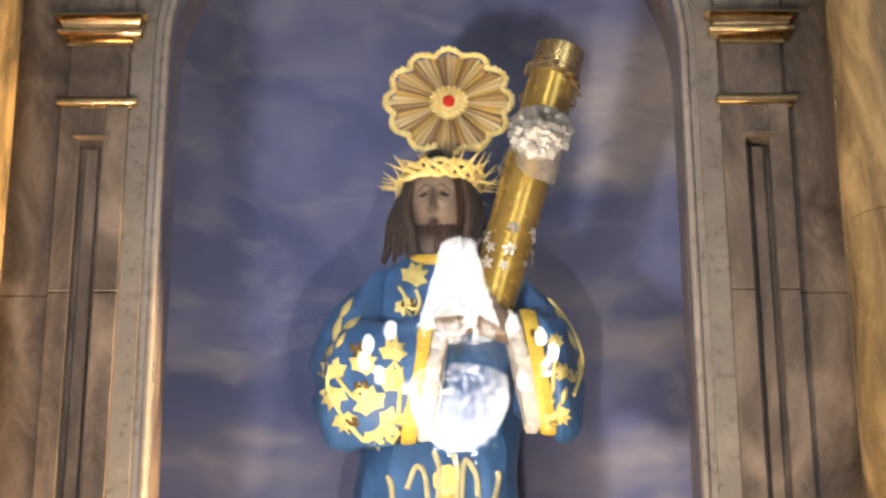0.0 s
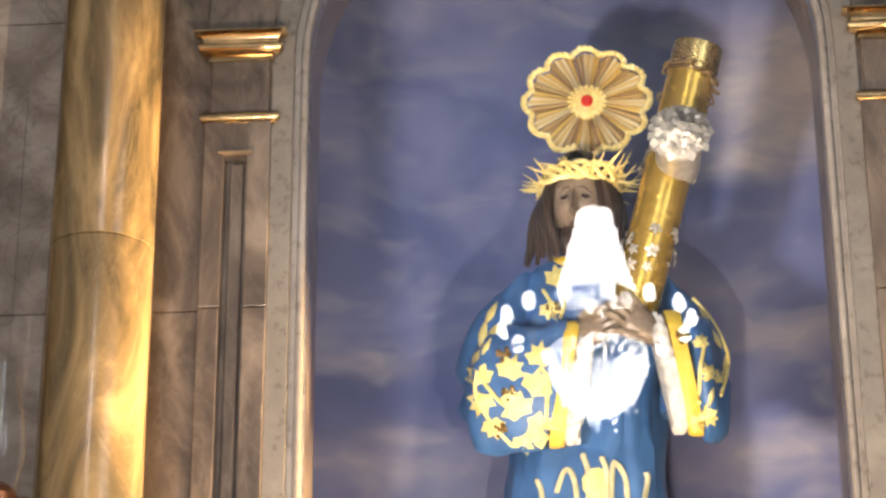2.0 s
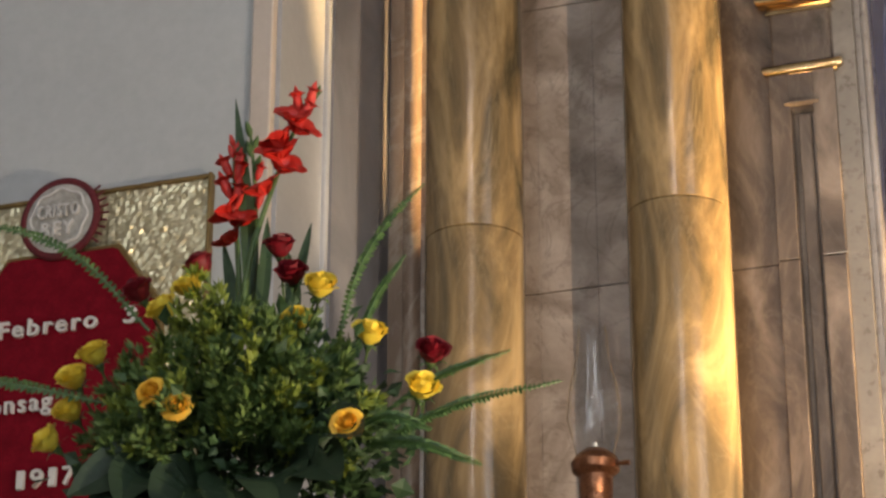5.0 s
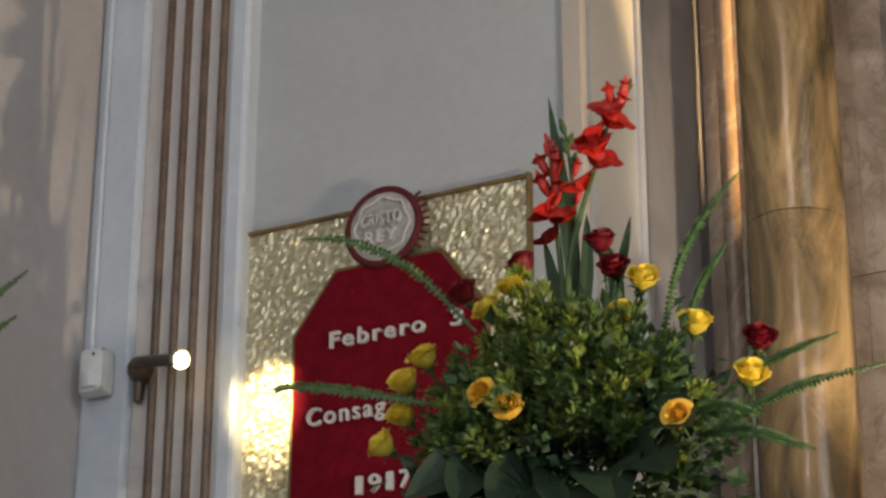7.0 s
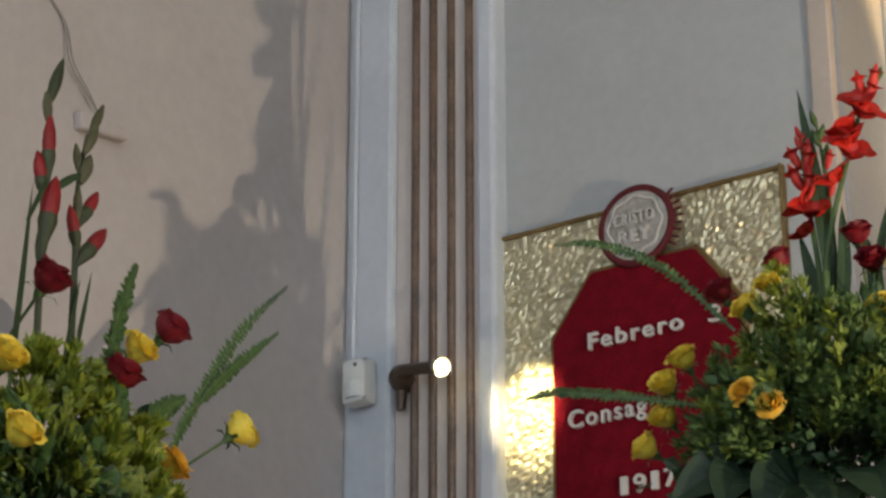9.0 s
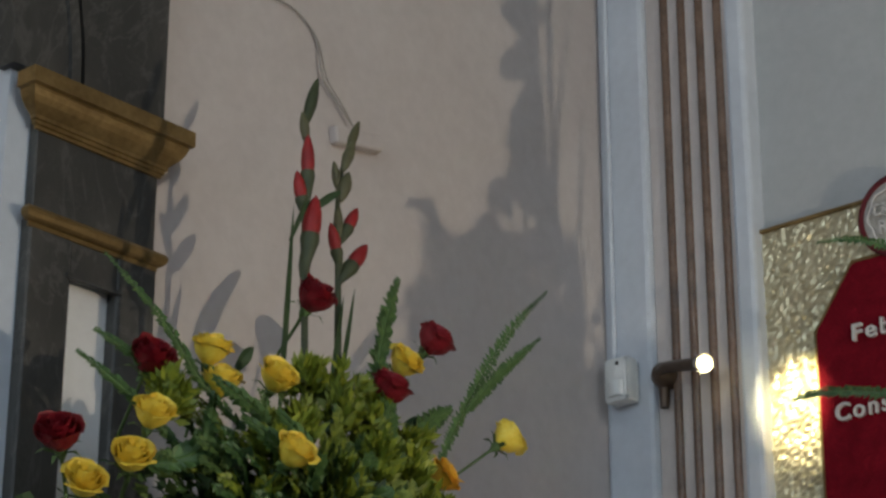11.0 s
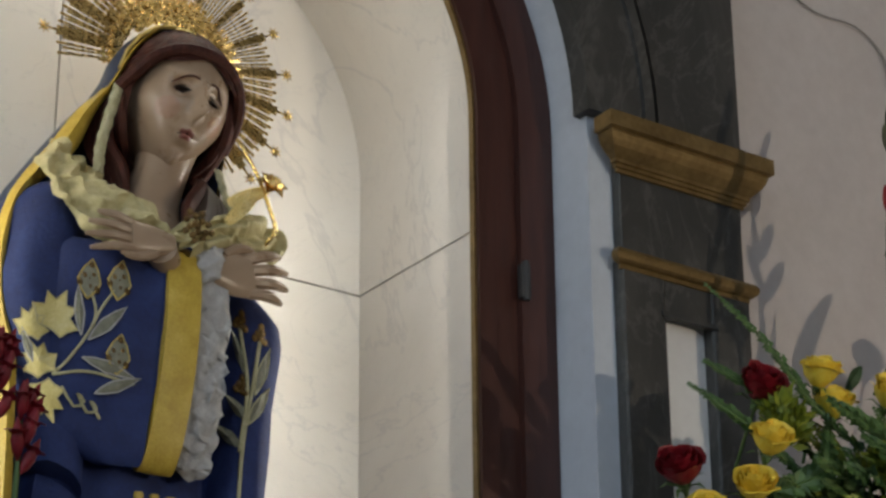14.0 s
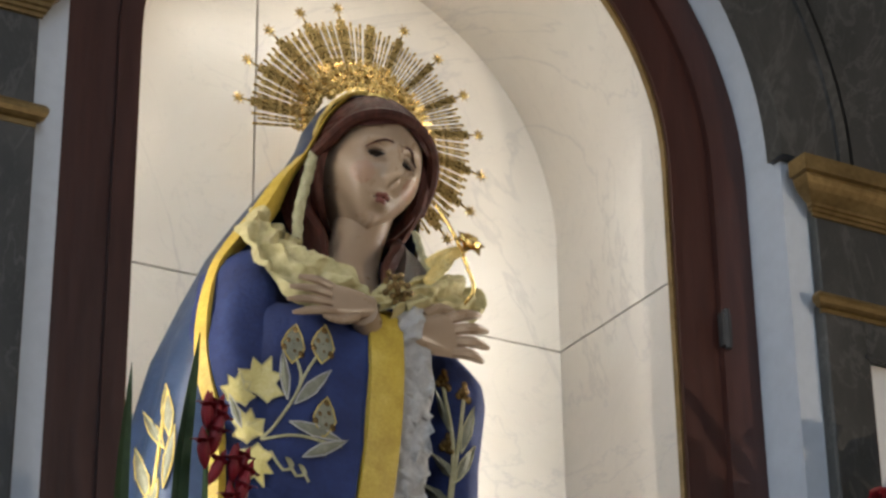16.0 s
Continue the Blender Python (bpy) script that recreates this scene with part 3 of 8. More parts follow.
for z in (3.06, 2.45):
    bm = box(bmesh.new(), -3.076, -3.06, NI_Y + 0.538, NI_Y + 0.556, z - 0.03, z + 0.03, 0.003)
    tube(bm, [(-3.062, NI_Y + 0.547, z - 0.034), (-3.062, NI_Y + 0.547, z + 0.034)], 0.0055, 10)
    part("hinge", bm, M_BLACK, fr, "dark iron hinge", True)

# white marble lining in slabs
NI_BACK, SEAM = -3.43, 3.14
lining = setting("niche_lining", box(bmesh.new(), -3.52, NI_BACK - 0.012, NI_Y - 0.6, NI_Y + 0.6, 1.9, 4.0), M_JOINT, "white veined marble lining of the side niche in slabs")
setting("niche_sill", box(bmesh.new(), -3.5, SIDE_X + 0.03, NI_Y - 0.6, NI_Y + 0.6, 1.94, 2.0, 0.006), M_MARBLE, "white marble sill of the side niche")


def slab(y0, y1, z0, z1):
    g = 0.0016
    part("slab", box(bmesh.new(), NI_BACK - 0.02, NI_BACK, y0 + g, y1 - g, z0 + g, z1 - g, 0.001), M_MARBLE, lining)


for y0, y1, z0, z1 in ((1.40, 1.80, SEAM, 3.9), (1.80, 2.44, SEAM, 3.9), (1.40, 2.02, 2.0, SEAM), (2.02, 2.44, 2.0, SEAM)):
    slab(y0, y1, z0, z1)
for s in (-1, 1):
    y0, y1 = sorted((NI_Y + s * (NI_R + 0.0), NI_Y + s * (NI_R + 0.03)))
    part("slab", box(bmesh.new(), NI_BACK, -3.1, y0, y1, 2.0, SEAM - 0.0016, 0.001), M_MARBLE, lining)
bm = band(bmesh.new(), arch_line(NI_Y, NI_R + 0.0, NI_Z, SEAM + 0.0016, 48), arch_line(NI_Y, NI_R + 0.03, NI_Z, SEAM + 0.0016, 48), -3.1, NI_BACK, on_x)
part("vault_slab", bm, M_MARBLE, lining, "", True)
bm = band(bmesh.new(), arch_line(NI_Y, NI_R + 0.031, NI_Z, 2.0, 24), arch_line(NI_Y, NI_R + 0.05, NI_Z, 2.0, 24), -3.12, NI_BACK - 0.01, on_x)
part("bedding", bm, M_JOINT, lining)


def side_pilaster(y0, y1):
    """Grey marble pilaster with a sunk pale panel, a gilt astragal and a gilt cornice that carries the arch."""
    x = SIDE_X
    p0, p1 = y0 + 0.088, y1 - 0.084
    bm = bmesh.new()
    box(bm, x - 0.01, x + 0.03, y0, p0, 1.2, 3.09, 0.004)
    box(bm, x - 0.01, x + 0.03, p1, y1, 1.2, 3.09, 0.004)
    box(bm, x - 0.01, x + 0.028, p0, p1, 3.015, 3.09)
    p = tagged(part("pilaster", bm, M_GREYSTONE), "grey-green marble pilaster with gilt capital mouldings", kind="structure")
    part("neck", box(bmesh.new(), x - 0.01, x + 0.026, y0 + 0.004, y1 - 0.004, 3.092, 3.27, 0.003), M_GREYSTONE, p)
    part("panel", box(bmesh.new(), x - 0.008, x + 0.006, p0, p1, 1.2, 3.015), M_WHITE, p, "sunk pale plaster panel")
    part("panel_edge", moulding(bmesh.new(), [(0.0, 0), (0.01, 0.002), (0.01, 0.01), (0.0, 0.012)], p0, p1, 0, 3.004, lambda u, d, v: (x + 0.024 - d, u, v)), M_GREYSTONE, p)
    side = lambda u, d, v: (x + 0.026 - d, u, v)
    part("astragal", moulding(bmesh.new(), [(a * 0.85, h) for a, h in ASTRAGAL], y0, y1 - 0.006, 0, 3.07, side), M_OLDGILT, p, "dull gilt rounded moulding", False)
    part("cornice", moulding(bmesh.new(), [(a * 0.85, h) for a, h in CORNICE], y0, y1 - 0.006, 0, 3.24, side), M_OLDGILT, p, "dull gilt stepped cornice", False)
    return p


side_pilaster(2.578, 2.848)
side_pilaster(2 * NI_Y - 2.848, 2 * NI_Y - 2.578)
# stone arch carried by the capitals
ARC_IN, ARC_OUT = 0.60, 0.92


def arch_over(r0, r1, d):
    line = lambda r: [(NI_Y - r * math.cos(math.pi * k / 48), NI_Z + r * math.sin(math.pi * k / 48)) for k in range(49)]
    return band(bmesh.new(), line(r0), line(r1), SIDE_X + d, SIDE_X - 0.01, on_x)


arc = setting("archivolt", arch_over(ARC_IN, 0.715, 0.03), M_GREYSTONE, "grey-green marble arch with a raised moulding over the side niche")
part("roll", arch_over(0.715, 0.735, 0.038), M_GREYSTONE, arc, "", True)
part("groove", arch_over(0.735, 0.75, 0.012), M_GREYSTONE, arc)
bm = arch_wall(bmesh.new(), NI_Y - 0.928, NI_Y + 0.928, 4.6, NI_Y, 0.75, NI_Z, NI_Z, SIDE_X + 0.03, SIDE_X - 0.01, on_x)
part("spandrel", bm, M_GREYSTONE, arc)


def stone_slab(bm_x0, bm_x1, z0, z1, parent):
    g = 0.0014
    part("slab", box(bmesh.new(), bm_x0 + 0.0003, bm_x1 - 0.0003, ALTAR_Y + 0.03, ALTAR_Y + 0.062, z0 + g, z1 - g, 0.0003), M_SLAB, parent)


for s in (1, -1):
    for a, b in ((1.68, 1.52), (1.52, 1.395), (1.395, 1.25)):
        xa, xb = sorted((ALTAR_X - s * (a + ALTAR_X), ALTAR_X - s * (b + ALTAR_X)))
        for z0, z1 in ((1.6, 2.74), (2.74, 3.39), (3.39, 4.055), (4.055, 4.7)):
            stone_slab(xa, xb, z0, z1, wall_altar)

# ---- commemorative plaque ----
def text_mesh(words, size, depth):
    cu = bpy.data.curves.new("writing", "FONT")
    cu.body, cu.size, cu.extrude, cu.align_x = words, size, depth, "LEFT"
    cu.offset, cu.space_character = size * 0.01, 1.22
    ob = bpy.data.objects.new("writing", cu)
    scene.collection.objects.link(ob)
    me = bpy.data.meshes.new_from_object(ob)
    bpy.data.objects.remove(ob)
    return me


def writing(name, words, x0, x1, z, y, height, mat, parent):
    """Raised letters on a wall that faces -y, stretched to run from x0 to x1."""
    me = text_mesh(words, height * 1.38, 0.004)
    xs = [v.co.x for v in me.vertices]
    k = (x1 - x0) / (max(xs) - min(xs))
    me.transform(Matrix.Translation((x0, y, z)) @ Matrix.Rotation(radians(90), 4, "X") @ Matrix.Diagonal((k, 1, 1, 1)) @ Matrix.Translation((-min(xs), 0, 0)))
    me.materials.append(mat)
    ob = new(name, me)
    ob.parent = parent
    return ob


PY = PLAQUE_Y
plaque = empty("plaque", pose(0, 0, 0), "red velvet memorial plaque on crumpled gold foil with raised white letters", "plaque")
PX0, PX1, PZ0, PZ1 = -2.612, -1.978, 2.35, 3.452
# crumpled foil as a real relief
bm = bmesh.new()
nx, nz = 96, 165
grid = [[bm.verts.new((PX0 + (PX1 - PX0) * i / nx, PY - 0.012 - 0.005 * noise.noise((i * 0.6, j * 0.6, 3.1)) - 0.004 * noise.noise((i * 1.7, j * 1.7, 9.0)), PZ0 + (PZ1 - PZ0) * j / nz)) for i in range(nx + 1)] for j in range(nz + 1)]
for j in range(nz):
    for i in range(nx):
        bm.faces.new((grid[j][i], grid[j][i + 1], grid[j + 1][i + 1], grid[j + 1][i]))
part("foil_ground", bm, M_FOIL, plaque, "crumpled gold foil")
for nm, x0, x1, z0, z1 in (("frame_left", PX0 - 0.005, PX0 + 0.003, PZ0, PZ1 + 0.008), ("frame_right", PX1 - 0.003, PX1 + 0.004, PZ0, PZ1 + 0.008), ("frame_top", PX0 + 0.003, PX1 - 0.003, PZ1 - 0.003, PZ1 + 0.005)):
    part(nm, box(bmesh.new(), x0, x1, PY - 0.02, PY, z0, z1, 0.002), M_OLDGILT, plaque, "narrow gilt edge")
part("backing", box(bmesh.new(), PX0, PX1, PY - 0.004, PY + 0.004, PZ0, PZ1), M_OLDGILT, plaque)


def poly_slab(bm, pts, y0, y1):
    a, b = ([bm.verts.new((u, y, v)) for u, v in pts] for y in (y0, y1))
    bm.faces.new(a)
    bm.faces.new(b[::-1])
    for k in range(len(pts)):
        bm.faces.new((a[k], b[k], b[(k + 1) % len(pts)], a[(k + 1) % len(pts)]))
    return bm


def tablet(inset):
    i = inset
    return [(-2.478 + i, 2.4 + i), (-2.068 - i, 2.4 + i), (-2.068 - i, 3.2 - 0.4 * i), (-2.158 - 0.5 * i, 3.322 - i), (-2.388 + 0.5 * i, 3.322 - i), (-2.478 + i, 3.2 - 0.4 * i)]


bm = poly_slab(bmesh.new(), tablet(-0.008), PY - 0.034, PY - 0.012)
part("tablet_edge", bm, M_OLDGILT, plaque, "gilt edge of the tablet")
bm = poly_slab(bmesh.new(), tablet(0.0), PY - 0.042, PY - 0.02)
bmesh.ops.bevel(bm, geom=[e for e in bm.edges], offset=0.004, segments=2, affect="EDGES")
part("tablet", bm, M_VELVET, plaque, "dark red velvet tablet")
writing("day", "3", -2.128, -2.103, 3.160, PY - 0.046, 0.034, M_LETTER, plaque)
writing("date_line", "Febrero", -2.392, -2.184, 3.160, PY - 0.046, 0.034, M_LETTER, plaque)
writing("middle_line", "Consag", -2.44, -2.268, 3.008, PY - 0.046, 0.036, M_LETTER, plaque)
for digit, x0, x1 in (("1", -2.329, -2.315), ("9", -2.301, -2.276), ("1", -2.263, -2.249), ("7", -2.235, -2.211)):
    writing("year_digit", digit, x0, x1, 2.857, PY - 0.046, 0.036, M_LETTER, plaque)
# round badge on top
badge = part("badge", poly_slab(bmesh.new(), [(-2.277 + 0.074 * math.cos(a), 3.393 + 0.074 * math.sin(a)) for a in (2 * math.pi * k / 40 for k in range(40))], PY - 0.05, PY - 0.03), M_SILVER, plaque, "round silvery badge")
bm = bmesh.new()
ring = [(-2.277 + 0.078 * math.cos(a), PY - 0.046, 3.393 + 0.078 * math.sin(a)) for a in (2 * math.pi * k / 40 for k in range(41))]
tube(bm, ring, 0.008, 10, caps=False)
for k in range(9):
    a = radians(-35 + 9 * k)
    tube(bm, [(-2.277 + r * math.cos(a), PY - 0.044, 3.393 + r * math.sin(a)) for r in (0.085, 0.101)], 0.0025, 6)
part("ring", bm, M_FRINGE, badge, "dark red fringed ring", True)
bm = bmesh.new()
tube(bm, [(-2.277 + (0.059 + 0.003 * math.cos(8 * a)) * math.cos(a), PY - 0.053, 3.393 + (0.059 + 0.003 * math.cos(8 * a)) * math.sin(a)) for a in (2 * math.pi * k / 64 for k in range(65))], 0.0028, 6, caps=False)
part("cord", bm, M_LETTER, badge, "twisted silver cord", True)
writing("badge_top_line", "CRISTO", -2.322, -2.233, 3.395, PY - 0.055, 0.026, M_LETTER, badge)
writing("badge_low_line", "REY", -2.311, -2.243, 3.357, PY - 0.055, 0.028, M_LETTER, badge)

# ---- fixtures in the corner ----
M_PLATE = plain("brown_metal", (0.1, 0.07, 0.05), 0.4, 0.6)
lamp = empty("bracket_lamp", pose(-2.835, 4.09, 3.19), "lit halogen bracket lamp on a brown wall plate", "lamp")
bm = lathe(bmesh.new(), [(0.03, 0), (0.03, 0.012), (0.024, 0.03), (0.012, 0.042)], 20, pose(0.0, 0.047, 0, 90, 0, 0))
part("wall_plate", bm, M_PLATE, lamp, "round brown wall plate", True)
bm = tube(bmesh.new(), [(0, 0.01, 0), (0.03, 0.0, 0.003), (0.13, -0.034, -0.022)], [0.009, 0.012, 0.013], 12)
part("arm", bm, M_PLATE, lamp, "brown metal arm", True)
bm = tube(bmesh.new(), [(0.0, 0.03, -0.03), (0.0, 0.028, -0.07)], [0.012, 0.009], 10)
part("adjuster", bm, M_PLATE, lamp, "", True)
bm = lathe(bmesh.new(), [(0.012, 0), (0.016, 0.012), (0.019, 0.026), (0.02, 0.03), (0.018, 0.03)], 20, look((0.13, -0.036, -0.022), (0.06, 0.0, 0.0)), caps=False)
part("reflector", bm, M_SILVER, lamp, "small metal reflector", True)
bm = bmesh.new()
bmesh.ops.create_uvsphere(bm, u_segments=20, v_segments=12, radius=0.017, matrix=Matrix.Translation((0.148, -0.042, -0.03)))
part("bulb", bm, M_BULB, lamp, "glowing warm bulb", True)

sensor = empty("wall_sensor", pose(-2.925, 4.118, 3.19), "white plastic alarm sensor mounted on the corner strip", "sensor")
bm = box(bmesh.new(), -0.031, 0.031, -0.044, 0.0, -0.048, 0.048, 0.009)
bmesh.ops.bevel(bm, geom=[e for e in bm.edges if abs(e.verts[0].co.z - e.verts[1].co.z) > 0.05], offset=0.006, segments=3, affect="EDGES")
part("housing", bm, M_PLASTIC, sensor, "", True)
bm = bmesh.new()
tube(bm, [(0, -0.033, -0.036), (0, -0.036, -0.004)], 0.0215, 16)
part("lens", bm, M_PLASTIC, sensor, "milky ribbed lens", True)
bm = bmesh.new()
bmesh.ops.create_uvsphere(bm, u_segments=10, v_segments=8, radius=0.004, matrix=Matrix.Translation((0.006, -0.044, 0.033)))
part("indicator", bm, M_BLACK, sensor, "small dark indicator")
bm = tube(bmesh.new(), [(-2.955, 4.114, 3.235), (-2.956, 4.114, 5.0), (-2.956, 4.114, 7.5)], 0.006, 8)
tagged(part("cable_duct", bm, M_PALE, None, "", True), "thin pale cable running up the corner strip", "cable")

# cable with a fitting on the side wall
cab = empty("wall_cable", pose(SIDE_X, 3.25, 3.5), "thin grey cable hanging down the rosy wall to a white fitting", "cable")
for nm, dy in (("cable", 0.0), ("second_cable", 0.012)):
    pts = curve_pts([(0.006, -0.42, 0.36), (0.006, -0.21, 0.213), (0.006, -0.08, 0.205), (0.007, -0.015 + dy * 0.3, 0.165), (0.012, 0.0 + dy, 0.09), (0.016, 0.04 + dy, 0.045), (0.016, 0.082, 0.012)], 30)
    part(nm, tube(bmesh.new(), pts, 0.0018, 8), plain("grey_cable_" + nm, (0.3, 0.27, 0.24), 0.5), cab, "", True)
bm = box(bmesh.new(), 0.0, 0.022, 0.03, 0.16, -0.028, 0.006, 0.005)
bmesh.ops.rotate(bm, verts=bm.verts, cent=(0, 0.09, 0), matrix=Matrix.Rotation(radians(10), 3, "X"))
part("fitting", bm, M_PINK, cab, "white painted fitting")

# oil lamp between the columns
M_COPPER = mottled("aged_copper", (0.1, 0.04, 0.02), (0.2, 0.085, 0.045), (0.36, 0.17, 0.09), 30, 0.3, 0.9)
oil = empty("oil_lamp", pose(-1.273, 4.3, 1.55), "copper oil lamp with a clear glass chimney, unlit", "lamp")
part("stand", lathe(bmesh.new(), [(0.06, 0), (0.055, 0.03), (0.02, 0.06), (0.016, 0.9), (0.02, 1.0), (0.05, 1.04), (0.055, 1.1), (0.045, 1.16), (0.025, 1.2), (0.03, 1.24)], 24), M_COPPER, oil, "", True)
part("burner", lathe(bmesh.new(), [(0.026, 1.238), (0.03, 1.245), (0.03, 1.275), (0.042, 1.285), (0.044, 1.3), (0.036, 1.312), (0.02, 1.325)], 24), M_COPPER, oil, "aged copper burner", True)
part("wick_knob", tube(bmesh.new(), [(0.03, -0.01, 1.293), (0.066, -0.012, 1.292)], [0.003, 0.005], 8), M_COPPER, oil, "", True)
ch = part("chimney", lathe(bmesh.new(), [(0.034, 1.312), (0.04, 1.34), (0.05, 1.38), (0.044, 1.44), (0.03, 1.5), (0.025, 1.56), (0.0245, 1.56), (0.0293, 1.5), (0.0432, 1.44), (0.0492, 1.38), (0.0392, 1.34), (0.0332, 1.312)], 32, caps=False), M_CHIMNEY, oil, "clear bellied glass chimney", True)
ch.visible_shadow = False
part("wick", lathe(bmesh.new(), [(0.004, 1.32), (0.004, 1.338), (0.001, 1.34)], 8), M_LETTER, oil, "pale cotton wick")

# ---- flowers ----
M_REDROSE = mottled("red_rose_petal", (0.09, 0.001, 0.005), (0.19, 0.003, 0.011), (0.3, 0.007, 0.016), 25, 0.55, relief=0.15)
M_YELROSE = mottled("yellow_rose_petal", (0.76, 0.5, 0.015), (0.88, 0.68, 0.04), (0.93, 0.8, 0.22), 25, 0.5, relief=0.15)
M_ORGROSE = mottled("amber_rose_petal", (0.76, 0.36, 0.02), (0.88, 0.5, 0.03), (0.94, 0.62, 0.08), 25, 0.5, relief=0.15)
M_GLAD = mottled("scarlet_gladiolus", (0.36, 0.01, 0.008), (0.56, 0.022, 0.014), (0.7, 0.05, 0.03), 30, 0.45, relief=0.15)
M_GLADDARK = mottled("dark_red_gladiolus", (0.13, 0.003, 0.005), (0.25, 0.008, 0.009), (0.37, 0.015, 0.014), 30, 0.5, relief=0.15)
M_STEM = mottled("green_stem", (0.035, 0.07, 0.015), (0.06, 0.11, 0.025), (0.1, 0.16, 0.045), 20, 0.55, relief=0.15, stretch=(1, 1, 0.2))
M_BRACT = mottled("dark_green_bract", (0.022, 0.03, 0.012), (0.04, 0.052, 0.02), (0.065, 0.08, 0.03), 30, 0.55)
M_BROWNBUD = mottled("brownish_bud", (0.05, 0.045, 0.022), (0.085, 0.08, 0.035), (0.13, 0.13, 0.06), 30, 0.55)


def leafy(name, dark, mid, light, rough=0.5):
    """Foliage whose single leaves differ."""
    m, n, l, b = shader(name, rough)
    g = n.new("ShaderNodeNewGeometry")
    col = ramp(n, l, g.outputs["Random Per Island"], [(0.0, dark), (0.5, mid), (1.0, light)])
    v = coords(n, l)
    col = mix(n, l, 0.4, col, ramp(n, l, noise_node(n, l, v, 60, 3), [(0.3, dark), (0.7, light)]))
    l.new(col, b.inputs["Base Color"])
    return m


M_LEAF = leafy("dark_leaf", (0.014, 0.034, 0.012), (0.026, 0.062, 0.018), (0.048, 0.095, 0.026), 0.62)
M_BROAD = leafy("broad_dark_leaf", (0.008, 0.02, 0.008), (0.013, 0.03, 0.011), (0.022, 0.045, 0.016), 0.6)
M_FERN = leafy("fern_leaf", (0.035, 0.08, 0.02), (0.06, 0.125, 0.03), (0.11, 0.19, 0.05))
M_LIME = leafy("lime_leaf", (0.085, 0.13, 0.011), (0.18, 0.235, 0.018), (0.33, 0.36, 0.03))
M_SPRIG = leafy("yellow_green_sprig", (0.07, 0.11, 0.014), (0.15, 0.2, 0.022), (0.27, 0.31, 0.035), 0.6)
M_FILL = leafy("filler_green", (0.034, 0.07, 0.016), (0.066, 0.12, 0.023), (0.125, 0.185, 0.032), 0.65)


def petal(bm, a, half, r0, r1, h, base, flare, rng, mat=0):
    """One cupped petal of a rose, wrapped round the axis."""
    nu, nv, rows = 6, 5, []
    lift = rng.uniform(-0.06, 0.06)
    for j in range(nv + 1):
        v = j / nv
        row = []
        for i in range(nu + 1):
            u = 2 * i / nu - 1
            w = half * (0.35 + 0.65 * math.sin(math.pi * min(v * 0.62 + 0.06, 0.5)))
            ang = a + u * w
            r = r0 + (r1 - r0) * math.sin(math.pi * 0.5 * min(v * 1.5, 1.0)) + flare * max(v - 0.62, 0) ** 1.5 * 4
            z = base + h * (v * (1 - 0.16 * u * u * v) + lift * v) - flare * 0.9 * max(v - 0.82, 0) * 3
            r += 0.0012 * math.sin(9 * u + 5 * v + a * 3)
            row.append(bm.verts.new((r * math.cos(ang), r * math.sin(ang), z)))
        rows.append(row)
    for p, q in zip(rows, rows[1:]):
        for i in range(nu):
            bm.faces.new((p[i], p[i + 1], q[i + 1], q[i])).material_index = mat


def rose_mesh(name, mat, open_, seed):
    """A rose in petals on its own axis, base at the origin; open_ from 0 (bud) to 1 (full)."""
    rng = random.Random(seed)
    bm = bmesh.new()
    lathe(bm, [(0.004, 0.008), (0.008, 0.018), (0.009, 0.034), (0.005, 0.043), (0.001, 0.045)], 10)
    # whorls from the heart outwards: petals, radius, height, curl of the lip
    whorls = [(2, 0.0085, 0.047, 0.0), (3, 0.0125, 0.048, 0.001), (3, 0.0165, 0.048, 0.003), (5, 0.0205 + 0.001 * open_, 0.047, 0.004 + 0.004 * open_), (5, 0.0235 + 0.004 * open_, 0.044 - 0.003 * open_, 0.006 + 0.008 * open_)]
    if open_ > 0.6:
        whorls.append((6, 0.029, 0.036, 0.016))
    for n, r, h, fl in whorls:
        a0 = rng.uniform(0, 6)
        for k in range(n):
            petal(bm, a0 + 2 * math.pi * k / n + rng.uniform(-0.2, 0.2), 2.3 * math.pi / n * 0.66, 0.005, r * rng.uniform(0.95, 1.06), h * rng.uniform(0.93, 1.05), 0.004, fl * rng.uniform(0.6, 1.4), rng)
    if open_ < 0.25:
        for v in bm.verts:
            k = 1.0 + 0.12 * math.sin(math.pi * min(max(v.co.z / 0.045, 0), 1))
            v.co = Vector((v.co.x * k, v.co.y * k, v.co.z * 0.98))
    return finish(name, bm, mat, True)


def calyx_mesh():
    """Green cup with sepals and the stem below it."""
    bm = bmesh.new()
    lathe(bm, [(0.0025, -0.11), (0.0026, -0.012), (0.007, -0.004), (0.0095, 0.004), (0.007, 0.009)], 8)
    for k in range(5):
        a = 2 * math.pi * k / 5
        c, s = math.cos(a), math.sin(a)
        p = [(0.008, -0.004, 0.002), (0.008, 0.004, 0.002), (0.022, 0.0035, 0.008), (0.022, -0.0035, 0.008), (0.034, 0.0, 0.002)]
        v = [bm.verts.new((x * c - y * s, x * s + y * c, z)) for x, y, z in p]
        bm.faces.new((v[0], v[1], v[2], v[3]))
        bm.faces.new((v[3], v[2], v[4]))
    return finish("stem", bm, M_STEM, True)


CALYX = calyx_mesh()
ROSES = {}
for key, mat in (("red", M_REDROSE), ("yellow", M_YELROSE), ("amber", M_ORGROSE)):
    for k, o in enumerate((0.0, 0.45, 1.0)):
        ROSES[key, k] = rose_mesh(key + "_rose", mat, o, 7 * k + len(key))


